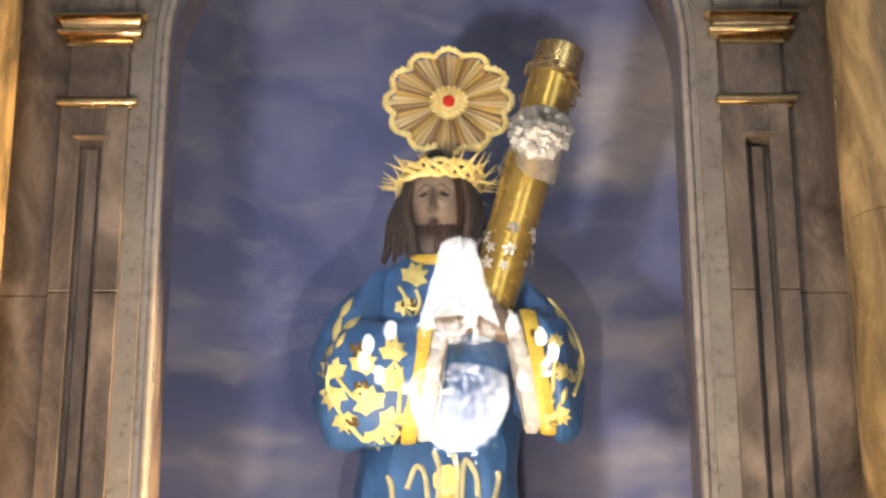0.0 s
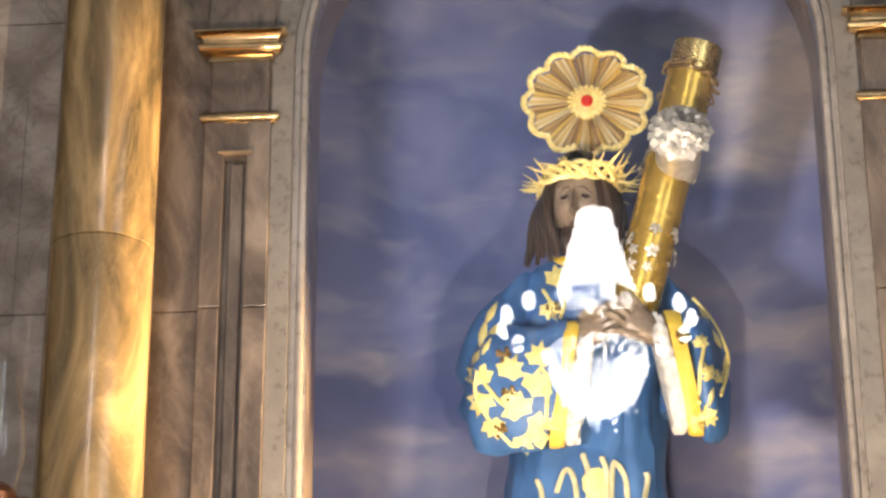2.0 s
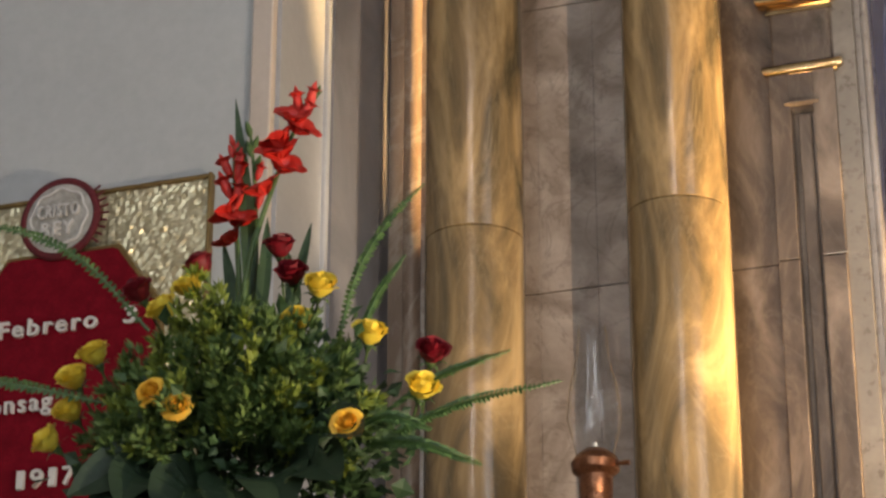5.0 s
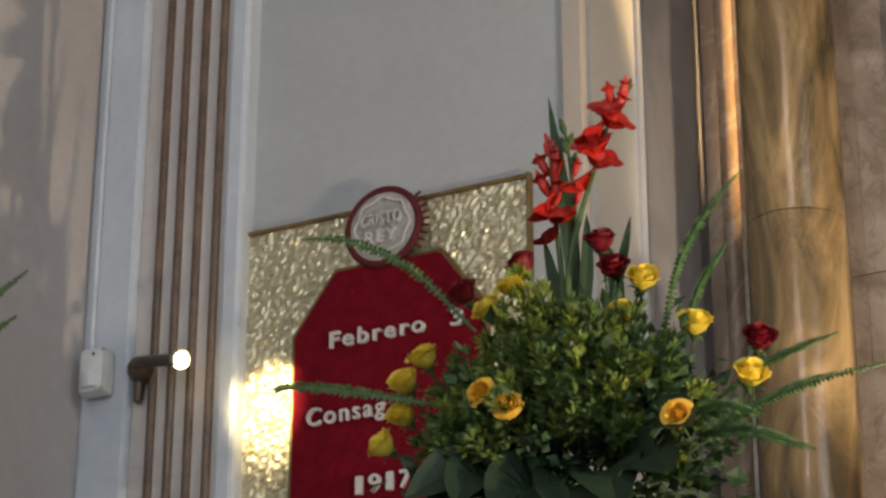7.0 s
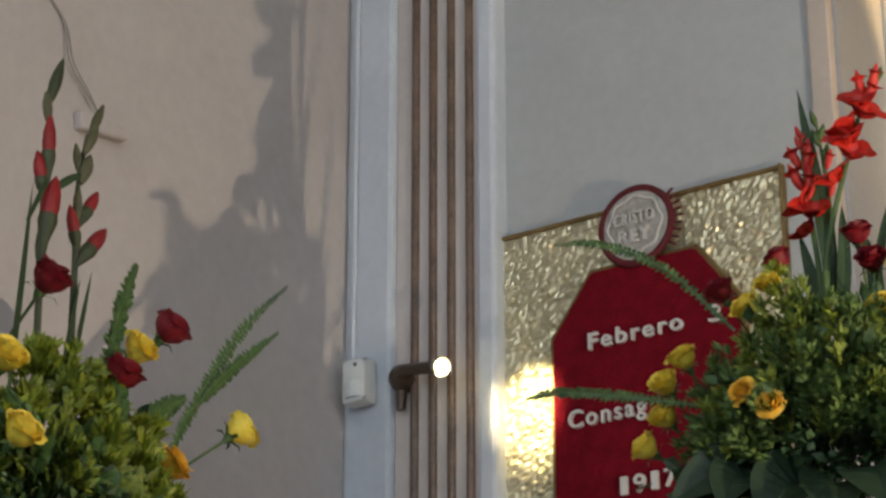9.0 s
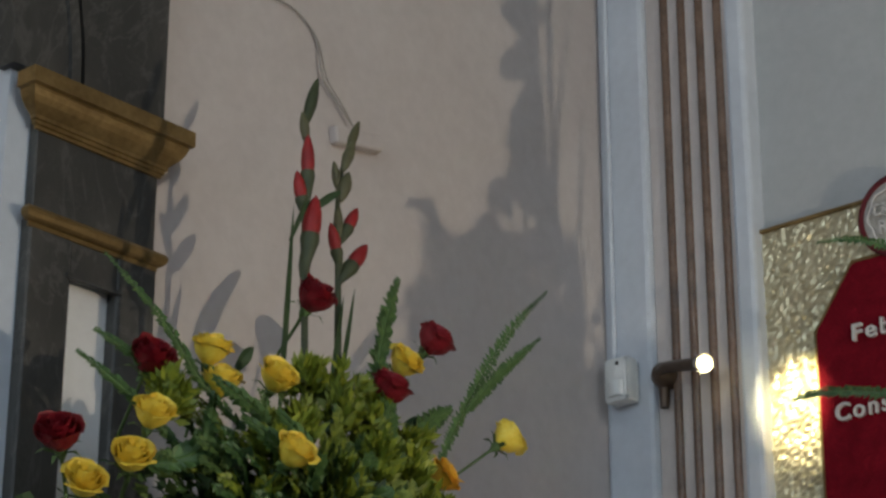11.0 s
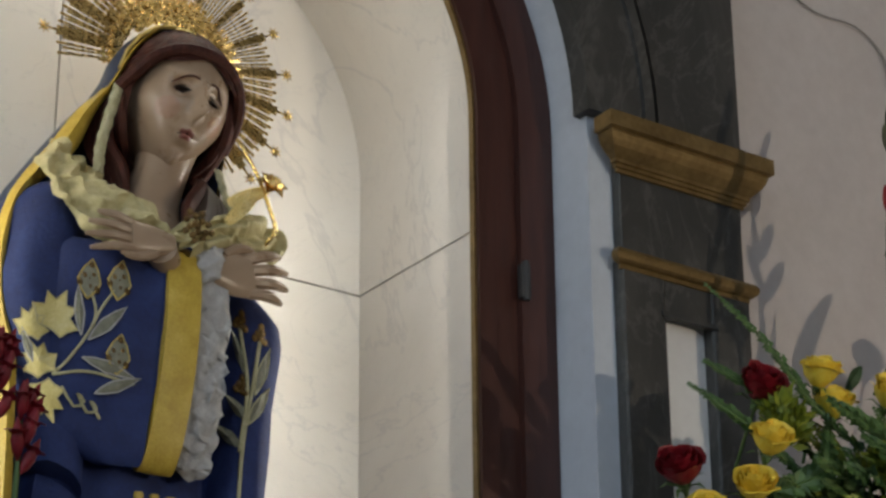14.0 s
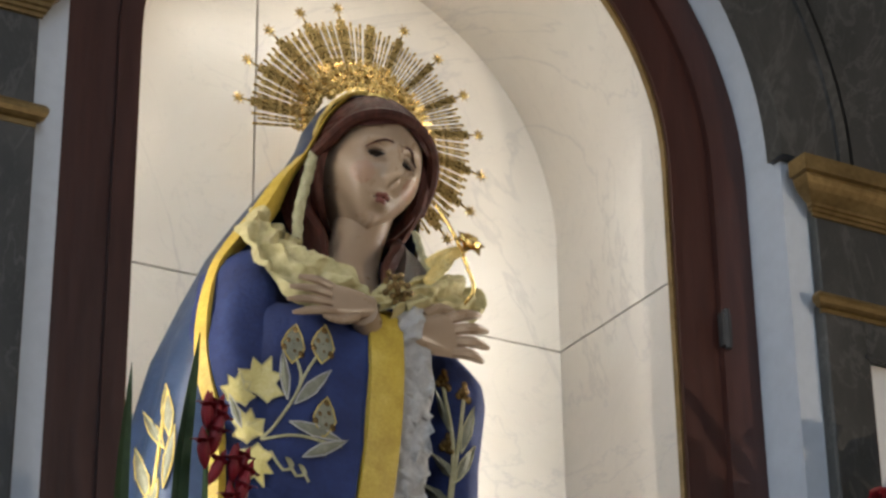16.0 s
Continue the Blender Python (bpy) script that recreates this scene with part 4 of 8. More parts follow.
def axis_pose(place, way, size=1.0, spin=0.0):
    q = Vector(way).normalized().to_track_quat("Z", "Y")
    return Matrix.Translation(place) @ q.to_matrix().to_4x4() @ Matrix.Rotation(spin, 4, "Z") @ Matrix.Diagonal((size, size, size, 1))


def add_rose(parent, kind, openness, place, way, size=1.0, spin=0.0):
    """The bloom's middle stands at place, in the parent's space."""
    way = Vector(way).normalized()
    ob = new(kind + "_rose", ROSES[kind, openness])
    ob.parent = parent
    ob.matrix_basis = axis_pose(Vector(place) - way * 0.026 * size, way, size, spin)
    st = new("stem", CALYX)
    st.parent = ob
    return ob


def floret(bm, m, size, rng, mat):
    """Open gladiolus floret: six petals in a funnel along +z of m."""
    for k in range(6):
        a = 2 * math.pi * k / 6 + rng.uniform(-0.1, 0.1)
        big = 1.15 if k % 2 else 0.95
        rows = []
        for j in range(6):
            v = j / 5
            r = size * (0.1 + 0.95 * v**1.5) * big
            z = size * (1.0 * v - 0.55 * max(v - 0.55, 0) ** 1.3 * 2) + size * 0.04 * rng.uniform(-1, 1)
            w = size * 0.72 * math.sin(math.pi * min(0.12 + v * 0.72, 0.9)) * big
            row = []
            for u in (-1, -0.4, 0.4, 1):
                x, y = r, w * u
                zz = z + size * 0.1 * u * u * v + size * 0.03 * math.sin(6 * v + 4 * u + k)
                row.append(bm.verts.new(m @ Vector((x * math.cos(a) - y * math.sin(a), x * math.sin(a) + y * math.cos(a), zz))))
            rows.append(row)
        for p, q in zip(rows, rows[1:]):
            for i in range(3):
                bm.faces.new((p[i], p[i + 1], q[i + 1], q[i])).material_index = mat


def bud(bm, m, length, width, mat, seg=8):
    lathe(bm, [(0.12 * width, 0), (0.75 * width, 0.2 * length), (width, 0.45 * length), (0.6 * width, 0.8 * length), (0.08 * width, length)], seg, m, mat=mat)


def gladiolus(parent, pts, blooms, buds, seed, bud_mat, mat=None):
    """blooms: (share of the height, side angle, size, 1 open or 0 half open); buds fill the tip."""
    rng = random.Random(seed)
    line = curve_pts(pts, 24)
    spike = part("gladiolus", tube(bmesh.new(), line, [0.006 - 0.0035 * k / 24 for k in range(25)], 8), M_STEM, parent, "tall red gladiolus spike", True)
    at = lambda t: line[min(int(t * 24), 24)]
    up = (line[-1] - line[0]).normalized()
    for t, ang, size, opened in blooms:
        side = Vector((math.cos(ang), math.sin(ang), 0))
        bm = bmesh.new()
        if opened:
            m = axis_pose(at(t) + side * 0.008, side * 0.75 + up * 0.8)
            floret(bm, m, size * 0.82, rng, 0)
        else:
            m = axis_pose(at(t) + side * 0.004, side * 0.45 + up)
            bud(bm, m, size * 2.0, size * 0.33, 0, 10)
            floret(bm, m @ Matrix.Translation((0, 0, size * 1.1)), size * 0.5, rng, 0)
        part("floret", bm, mat or M_GLAD, spike, "", True)
    for t, ang, length in buds:
        side = Vector((math.cos(ang), math.sin(ang), 0))
        bm = bmesh.new()
        bud(bm, axis_pose(at(t), side * 0.35 + up), length, length * 0.2, 0)
        part("bud", bm, bud_mat, spike, "", True)
    return spike


def blade(bm, pts, width, mat=0, fold=0.25):
    """A long leaf along points: widest below the middle, creased on its rib."""
    pts = [Vector(p) for p in pts]
    rows = []
    for i, p in enumerate(pts):
        d = (pts[min(i + 1, len(pts) - 1)] - pts[max(i - 1, 0)]).normalized()
        s = d.cross(Vector((0.3, -0.9, 0.2))).normalized()
        n = s.cross(d)
        t = i / (len(pts) - 1)
        w = width * (math.sin(math.pi * min(0.18 + 0.82 * t, 1.0)) ** 0.8 + 0.02)
        rows.append([bm.verts.new(p - s * w), bm.verts.new(p - n * w * fold), bm.verts.new(p + s * w)])
    for a, b in zip(rows, rows[1:]):
        for k in range(2):
            bm.faces.new((a[k], a[k + 1], b[k + 1], b[k])).material_index = mat
    return bm


def fern(parent, pts, half, seed, face=(0.2, -0.9, 0.3), mat=None, n=30, name="fern_frond"):
    """A frond: thin rib with pairs of narrow leaflets that shorten to the tip."""
    rng = random.Random(seed)
    line = curve_pts(pts, n)
    bm = tube(bmesh.new(), line, [0.0028 - 0.002 * k / n for k in range(n + 1)], 5)
    face = Vector(face).normalized()
    for i in range(2, n):
        d = (line[i + 1] - line[i - 1]).normalized()
        s = d.cross(face).normalized()
        t = i / n
        ln = half * (0.35 + 0.65 * math.sin(math.pi * (0.15 + 0.7 * t))) * (1 - 0.55 * t**3)
        for sg in (-1, 1):
            way = (s * sg + d * 0.75 + face * rng.uniform(-0.25, 0.35)).normalized()
            w = d.cross(way).cross(way).normalized() * ln * 0.33
            p = line[i]
            mid = p + way * ln * 0.5 + face * 0.002
            tip = p + way * ln * rng.uniform(0.85, 1.1) - face * 0.002
            vs = [bm.verts.new(q) for q in (p, mid - w, tip, mid + w)]
            bm.faces.new(vs)
    return part(name, bm, mat or M_FERN, parent, "arching green fern frond", False)


def leaf_mass(parent, name, centres, spread, count, size, mat, seed, up=0.35, label=""):
    """Many small folded leaves scattered round several centres, turned outwards."""
    rng = np.random.default_rng(seed)
    verts, faces = [], []
    c = np.array(centres, float)
    mid = c.mean(0)
    for _ in range(count):
        k = rng.integers(len(c))
        p = c[k] + rng.normal(0, 1, 3) * spread
        out = p - mid + rng.normal(0, 0.08, 3) + (0, 0, up * 0.2)
        d = Vector(out).normalized()
        s = d.cross(Vector(rng.normal(0, 1, 3))).normalized()
        n = s.cross(d)
        L = size * rng.uniform(0.6, 1.3)
        W = L * rng.uniform(0.26, 0.46)
        p = Vector(p)
        b = len(verts)
        verts += [p, p + d * L * 0.45 - s * W + n * W * 0.35, p + d * L * 0.5, p + d * L * 0.45 + s * W + n * W * 0.35, p + d * L - n * W * 0.3]
        faces += [(b, b + 1, b + 2), (b, b + 2, b + 3), (b + 1, b + 4, b + 2), (b + 2, b + 4, b + 3)]
    me = bpy.data.meshes.new(name)
    me.from_pydata([tuple(v) for v in verts], [], faces)
    me.materials.append(mat)
    ob = new(name, me)
    ob.parent = parent
    return tagged(ob, label, kind="stuff")


def plume(parent, name, base, tip, radius, count, size, mat, seed, label="", wide=1.0):
    """A feathery shoot: short narrow leaves round an axis, in side tufts, thinning to a point."""
    rng = np.random.default_rng(seed)
    base, tip = Vector(base), Vector(tip)
    axis = (tip - base).normalized()
    u = axis.cross(Vector((0.31, 0.72, 0.6))).normalized()
    v = axis.cross(u)
    length = (tip - base).length
    tufts = [(rng.uniform(0.15, 1.0), rng.uniform(0, 6.28)) for _ in range(max(count // 11, 5))]
    verts, faces = [], []
    for k in range(count):
        t, a = tufts[k % len(tufts)]
        side = u * math.cos(a) + v * math.sin(a)
        reach = radius * (1.05 - t) ** 0.6 * rng.uniform(0.1, 1.0)
        p = base + axis * length * t + side * reach + axis * reach * 0.6 + Vector(rng.normal(0, 0.1, 3)) * radius
        d = (side * 0.7 + axis * 1.0 + Vector(rng.normal(0, 0.55, 3))).normalized()
        s = d.cross(Vector(rng.normal(0, 1, 3))).normalized()
        L = size * rng.uniform(0.6, 1.25)
        W = L * wide * rng.uniform(0.13, 0.21)
        b = len(verts)
        verts += [p, p + d * L * 0.45 - s * W, p + d * L + axis * L * 0.12, p + d * L * 0.45 + s * W]
        faces.append((b, b + 1, b + 2, b + 3))
    b = len(verts)
    verts += [base - u * 0.001, base + u * 0.001, base + axis * length * 0.9]
    faces.append((b, b + 1, b + 2))
    me = bpy.data.meshes.new(name)
    me.from_pydata([tuple(q) for q in verts], [], faces)
    me.materials.append(mat)
    ob = new(name, me)
    ob.parent = parent
    return tagged(ob, label)


def stand(x, y, top, label):
    e = empty("flower_stand", pose(x, y, 0), label, "stand")
    part("foot", lathe(bmesh.new(), [(0.16, 0), (0.16, 0.04), (0.1, 0.07), (0.05, 0.1)], 24), M_OLDGILT, e, "", True)
    part("post", lathe(bmesh.new(), [(0.045, 0.1), (0.03, 0.2), (0.03, top - 0.26), (0.06, top - 0.2)], 20), M_OLDGILT, e, "", True)
    part("dish", lathe(bmesh.new(), [(0.06, top - 0.2), (0.13, top - 0.12), (0.15, top), (0.14, top), (0.11, top - 0.1)], 24), M_OLDGILT, e, "", True)
    return e


stand(-1.6, 3.52, 2.42, "dull gilt flower stand beside the altar")
stand(-2.6, 2.82, 2.38, "dull gilt flower stand against the side wall")

# ---- arrangement beside the altar: red gladioli, roses, dark greenery ----
AX, AY, AZ = -1.6, 3.52, 2.34
arr = empty("flower_arrangement", pose(AX, AY, AZ), "large arrangement of yellow and red roses, scarlet gladioli and dark greenery", "flowers", "altar flowers")
A = lambda x, z, d=0.0: (x - AX, d, z - AZ)
for kind, x, z, d, tilt in (
    ("red", -1.54, 2.983, -0.02, (0.1, -0.2)), ("red", -1.673, 2.971, -0.02, (-0.3, -0.2)), ("red", -1.514, 2.93, -0.03, (0.2, -0.5)),
    ("red", -1.288, 2.777, -0.03, (0.5, -0.5)), ("red", -1.757, 2.923, -0.06, (-0.3, -0.4)),
    ("yellow", -1.679, 2.927, -0.04, (-0.2, -0.6)), ("yellow", -1.718, 2.891, -0.05, (-0.5, -0.5)), ("yellow", -1.468, 2.904, -0.03, (0.5, -0.5)),
    ("yellow", -1.498, 2.843, -0.05, (0.2, -0.9)), ("yellow", -1.382, 2.814, -0.04, (0.4, -0.3)), ("yellow", -1.297, 2.716, -0.05, (0.7, -0.6)),
    ("yellow", -1.825, 2.828, -0.06, (-0.2, -0.3)), ("yellow", -1.859, 2.793, -0.06, (-0.2, -0.6)), ("yellow", -1.856, 2.737, -0.07, (-0.4, -0.6)),
    ("yellow", -1.89, 2.693, -0.07, (-0.8, -0.5)), ("amber", -1.671, 2.713, -0.17, (-0.3, -0.9)), ("amber", -1.625, 2.684, -0.175, (0.3, -0.9)),
    ("amber", -1.364, 2.632, -0.17, (0.3, -0.9))):
    add_rose(arr, kind, {"red": 1, "yellow": 1, "amber": 2}[kind], A(x, z, d), (tilt[0], tilt[1] * (2.2 if kind == "amber" else 1.3) - 0.2, 0.8 if kind != "amber" else 0.5), {"red": 0.78, "yellow": 0.78, "amber": 0.52}[kind], x * 40)
gladiolus(arr, [A(-1.606, 2.86), A(-1.604, 2.95), A(-1.587, 3.026), A(-1.56, 3.107), A(-1.524, 3.202), A(-1.487, 3.25)],
          [(0.58, -2.3, 0.036, 1), (0.63, -0.8, 0.038, 1), (0.67, -1.9, 0.038, 1), (0.72, -2.6, 0.036, 1), (0.76, -0.6, 0.036, 1), (0.8, -1.6, 0.034, 1), (0.83, -0.4, 0.026, 0), (0.86, -2.5, 0.024, 0), (0.89, -1.0, 0.022, 0)],
          [(0.9, 2.5, 0.028), (0.93, -0.5, 0.026), (0.96, 2.0, 0.022), (0.99, -1.0, 0.02)], 11, M_STEM)
gladiolus(arr, [A(-1.626, 2.86, 0.03), A(-1.63, 2.96, 0.03), A(-1.638, 3.05, 0.03), A(-1.644, 3.135, 0.03), A(-1.648, 3.2, 0.03)],
          [(0.44, -2.2, 0.034, 1), (0.5, -1.0, 0.036, 1), (0.55, -2.5, 0.034, 1), (0.61, -0.8, 0.028, 0), (0.66, -2.4, 0.028, 0), (0.71, -0.6, 0.026, 0), (0.77, -2.7, 0.024, 0), (0.83, -0.5, 0.02, 0)],
          [(0.88, -2.4, 0.028), (0.93, 0.3, 0.026), (0.98, -2.0, 0.024)], 12, M_GLAD)
gladiolus(arr, [A(-1.608, 2.86, 0.05), A(-1.611, 2.95, 0.05), A(-1.613, 3.05, 0.05), A(-1.62, 3.149, 0.05), A(-1.629, 3.225, 0.05)],
          [(0.62, -0.5, 0.02, 0), (0.72, -0.3, 0.018, 0)], [(0.78, 0.2, 0.034), (0.85, -2.4, 0.034), (0.91, 0.3, 0.03), (0.97, -2.0, 0.03)], 13, M_STEM)
for k, (x0, z0, x1, z1, w) in enumerate(((-1.61, 2.9, -1.648, 3.278, 0.012), (-1.6, 2.88, -1.585, 3.06, 0.011), (-1.64, 2.88, -1.66, 3.03, 0.01), (-1.56, 2.88, -1.51, 3.04, 0.009), (-1.54, 2.88, -1.55, 3.0, 0.012))):
    pts = curve_pts([A(x0, z0, 0.04), A((x0 + x1) / 2 + 0.006, (z0 + z1) / 2, 0.03), A(x1, z1, 0.03)], 10)
    part("sword_leaf", blade(bmesh.new(), pts, w), M_LEAF, arr)
for k, (pts, h) in enumerate((
    ([A(-1.74, 2.86, -0.05), A(-1.83, 2.965, -0.1), A(-1.93, 3.02, -0.13), A(-2.006, 3.033, -0.14)], 0.022),
    ([A(-1.78, 2.74, -0.06), A(-1.9, 2.765, -0.12), A(-2.0, 2.785, -0.14), A(-2.06, 2.783, -0.15)], 0.024),
    ([A(-1.45, 2.82), A(-1.42, 2.93), A(-1.37, 3.01), A(-1.312, 3.065)], 0.02),
    ([A(-1.44, 2.8, 0.03), A(-1.4, 2.9, 0.03), A(-1.35, 2.96, 0.02)], 0.018),
    ([A(-1.36, 2.7, -0.02), A(-1.26, 2.735, -0.05), A(-1.155, 2.75, -0.07)], 0.02),
    ([A(-1.38, 2.65, -0.02), A(-1.24, 2.685, -0.05), A(-1.08, 2.695, -0.07)], 0.022),
    ([A(-1.38, 2.64, -0.05), A(-1.29, 2.62, -0.09), A(-1.185, 2.57, -0.11)], 0.026),
    ([A(-1.4, 2.66, -0.05), A(-1.33, 2.66, -0.1), A(-1.26, 2.63, -0.11)], 0.026))):
    fern(arr, pts, h * 0.66, 40 + k, n=44)
rng = random.Random(5)
cen = [A(-1.59 + 0.175 * math.cos(a) * r, 2.685 + 0.12 * math.sin(a) * r, rng.uniform(-0.1, 0.06)) for a, r in ((rng.uniform(0, 6.28), rng.uniform(0.2, 1)) for _ in range(26))]
leaf_mass(arr, "greenery", cen, 0.034, 1500, 0.022, M_LEAF, 3, label="dense fine dark green filler foliage")
leaf_mass(arr, "dark_greenery", [A(x, z, 0.02) for x, z in ((-1.75, 2.62), (-1.6, 2.6), (-1.45, 2.6), (-1.6, 2.72), (-1.5, 2.72), (-1.7, 2.74))], 0.055, 1300, 0.03, M_LEAF, 4)
rng = random.Random(8)
heart = Vector(A(-1.59, 2.62, 0.02))
for k in range(170):
    a = rng.uniform(-0.35, math.pi + 0.35)
    r = 0.235 * math.sqrt(rng.uniform(0.02, 1.0))
    p1 = Vector(A(-1.59 + r * 1.0 * math.cos(a), 2.675 + r * 0.86 * math.sin(a), -0.16 * math.sqrt(max(1 - (r / 0.25) ** 2, 0)) + rng.uniform(-0.04, 0.03)))
    if p1.x + AX < -1.76 and p1.z + AZ < 2.66:
        continue
    out = (p1 - heart).normalized()
    p0 = p1 - (out + Vector((0, 0, 0.35))).normalized() * rng.uniform(0.05, 0.085)
    plume(arr, "leaf_plume", p0, p1, rng.uniform(0.016, 0.024), 95, 0.017, M_SPRIG if rng.random() < 0.22 else M_FILL, 600 + k)
# brighter tips that stand out of the mass
for k, (x, z) in enumerate(((-1.62, 2.9), (-1.66, 2.86), (-1.58, 2.87), (-1.54, 2.83), (-1.6, 2.84), (-1.7, 2.82), (-1.74, 2.77), (-1.79, 2.74), (-1.8, 2.69), (-1.76, 2.66), (-1.78, 2.62), (-1.49, 2.79), (-1.46, 2.73), (-1.42, 2.66), (-1.4, 2.62), (-1.64, 2.78), (-1.55, 2.75), (-1.68, 2.72), (-1.46, 2.66), (-1.38, 2.7))):
    p1 = Vector(A(x, z, -0.16 + 0.1 * min(abs(x + 1.59) / 0.2, 1)))
    p0 = p1 - ((p1 - heart).normalized() + Vector((0, 0, 0.5))).normalized() * 0.075
    plume(arr, "bright_plume", p0, p1, 0.02, 110, 0.017, M_SPRIG if k % 3 else M_LIME, 400 + k)
for k, (x0, z0, x1, z1, w) in enumerate(((-1.64, 2.6, -1.78, 2.56, 0.045), (-1.66, 2.57, -1.75, 2.5, 0.05), (-1.56, 2.58, -1.52, 2.49, 0.055), (-1.5, 2.58, -1.36, 2.54, 0.05), (-1.45, 2.61, -1.33, 2.6, 0.042), (-1.6, 2.59, -1.63, 2.5, 0.055), (-1.53, 2.6, -1.44, 2.5, 0.055), (-1.68, 2.6, -1.7, 2.54, 0.045))):
    pts = curve_pts([A(x0, z0, -0.06), A((x0 + x1) / 2, (z0 + z1) / 2 + 0.035, -0.15), A(x1, z1, -0.2)], 10)
    part("broad_leaf", blade(bmesh.new(), pts, w), M_BROAD, arr, "broad dark green leaf")

# ---- arrangement against the side wall ----
BX, BY, BZ = -2.62, 2.82, 2.3
brr = empty("flower_arrangement", pose(BX, BY, BZ, 0, 0, 90), "arrangement of yellow and red roses, gladiolus buds, ferns and lime foliage", "flowers", "altar flowers")
# local x runs along the wall (+y), local y away from the room
B = lambda y, z, d=0.0: (y - BY, d, z - BZ)
for kind, y, z, d, tilt in (
    ("red", 2.861, 2.94, -0.02, (0.0, -0.5)), ("red", 2.522, 2.748, -0.03, (-0.3, -0.6)), ("red", 2.364, 2.597, -0.03, (-0.7, -0.3)),
    ("red", 2.982, 2.809, -0.07, (0.1, -0.3)), ("red", 3.144, 2.944, -0.02, (0.3, -0.4)),
    ("yellow", 2.638, 2.79, -0.03, (-0.1, -0.2)), ("yellow", 2.659, 2.747, -0.03, (-0.1, -0.2)), ("yellow", 2.716, 2.755, -0.09, (-0.2, -0.6)),
    ("yellow", 3.072, 2.886, -0.02, (0.0, -0.7)), ("yellow", 2.495, 2.65, -0.07, (-0.2, -0.4)), ("yellow", 2.487, 2.591, -0.04, (-0.5, -0.6)),
    ("yellow", 2.405, 2.537, -0.04, (-0.6, -0.7)), ("yellow", 2.675, 2.615, -0.17, (0.1, -0.6)), ("amber", 3.12, 2.699, -0.06, (0.5, -0.8)),
    ("yellow", 3.316, 2.814, -0.03, (0.9, -0.2))):
    add_rose(brr, kind, 0 if kind == "red" else 1, B(y, z, d), (tilt[0], tilt[1] * 1.2 - 0.2, 0.8), 1.08 if kind == "red" else 0.98, y * 37)
def shut_spike(parent, pts, shoots, label):
    """Gladiolus spike still shut: buds (foot, tip, width, colour) hugging the stem, each in a green bract."""
    spike = part("gladiolus", tube(bmesh.new(), curve_pts(pts, 20), [0.0065 - 0.0035 * k / 20 for k in range(21)], 8), M_BRACT, parent, label, True)
    for foot, tip, w, mat in shoots:
        foot, tip = Vector(foot), Vector(tip)
        m = axis_pose(foot, tip - foot)
        L = (tip - foot).length
        red = mat is M_GLADDARK
        bm = lathe(bmesh.new(), [(0.25 * w, 0), (0.6 * w, 0.2 * L), (0.82 * w, 0.45 * L), (0.72 * w, 0.68 * L), (0.36 * w, 0.9 * L), (0.04 * w, L)], 12, m)
        part("bud", bm, mat, spike, "", True)
        if red:
            bm = lathe(bmesh.new(), [(0.2 * w, -0.35 * L), (0.55 * w, -0.05 * L), (0.86 * w, 0.2 * L), (0.8 * w, 0.3 * L)], 12, m, caps=False)
            part("bract", bm, M_BRACT, spike, "", True)
    return spike


shut_spike(brr, [B(2.866, 2.75), B(2.862, 2.92), B(2.857, 3.06), B(2.853, 3.143), B(2.858, 3.26)], [
    (B(2.85, 3.235, -0.002), B(2.878, 3.333, -0.002), 0.0125, M_BRACT), (B(2.854, 3.205, -0.004), B(2.846, 3.262), 0.01, M_BROWNBUD),
    (B(2.856, 3.13, -0.006), B(2.852, 3.222, -0.008), 0.014, M_GLADDARK), (B(2.853, 3.095), B(2.837, 3.155), 0.013, M_GLADDARK),
    (B(2.858, 3.02, -0.008), B(2.868, 3.118, -0.014), 0.019, M_GLADDARK), (B(2.858, 2.965), B(2.857, 3.04, -0.004), 0.012, M_BRACT)], "shut dark red gladiolus spike")
shut_spike(brr, [B(2.94, 2.75), B(2.938, 2.9), B(2.935, 3.02), B(2.93, 3.087), B(2.938, 3.179), B(2.962, 3.26)], [
    (B(2.952, 3.225), B(2.98, 3.292), 0.01, M_BROWNBUD), (B(2.938, 3.185, -0.004), B(2.962, 3.25, -0.006), 0.012, M_BROWNBUD), (B(2.932, 3.15), B(2.921, 3.2), 0.009, M_BROWNBUD),
    (B(2.932, 3.13, -0.006), B(2.946, 3.186, -0.01), 0.014, M_BROWNBUD), (B(2.944, 3.075, -0.004), B(2.97, 3.13, -0.008), 0.013, M_GLADDARK),
    (B(2.936, 3.03), B(2.916, 3.09), 0.0125, M_GLADDARK), (B(2.948, 3.01, -0.006), B(2.988, 3.07, -0.014), 0.016, M_GLADDARK), (B(2.936, 3.06), B(2.932, 3.13), 0.01, M_BROWNBUD)], "shut brownish gladiolus spike with red buds")
for y0, z0, y1, z1, w in ((2.813, 2.75, 2.822, 3.09, 0.01), (2.825, 3.03, 2.862, 3.125, 0.006), (2.875, 3.1, 2.935, 3.15, 0.007), (2.94, 2.8, 2.965, 2.99, 0.008), (2.92, 2.8, 2.94, 2.97, 0.008), (2.72, 2.79, 2.745, 2.83, 0.012), (3.1, 2.79, 3.16, 2.81, 0.014)):
    pts = curve_pts([B(y0, z0, 0.0), B((y0 + y1) / 2 - 0.004, (z0 + z1) / 2, -0.01), B(y1, z1, -0.01)], 8)
    part("sword_leaf", blade(bmesh.new(), pts, w), M_LEAF, brr)
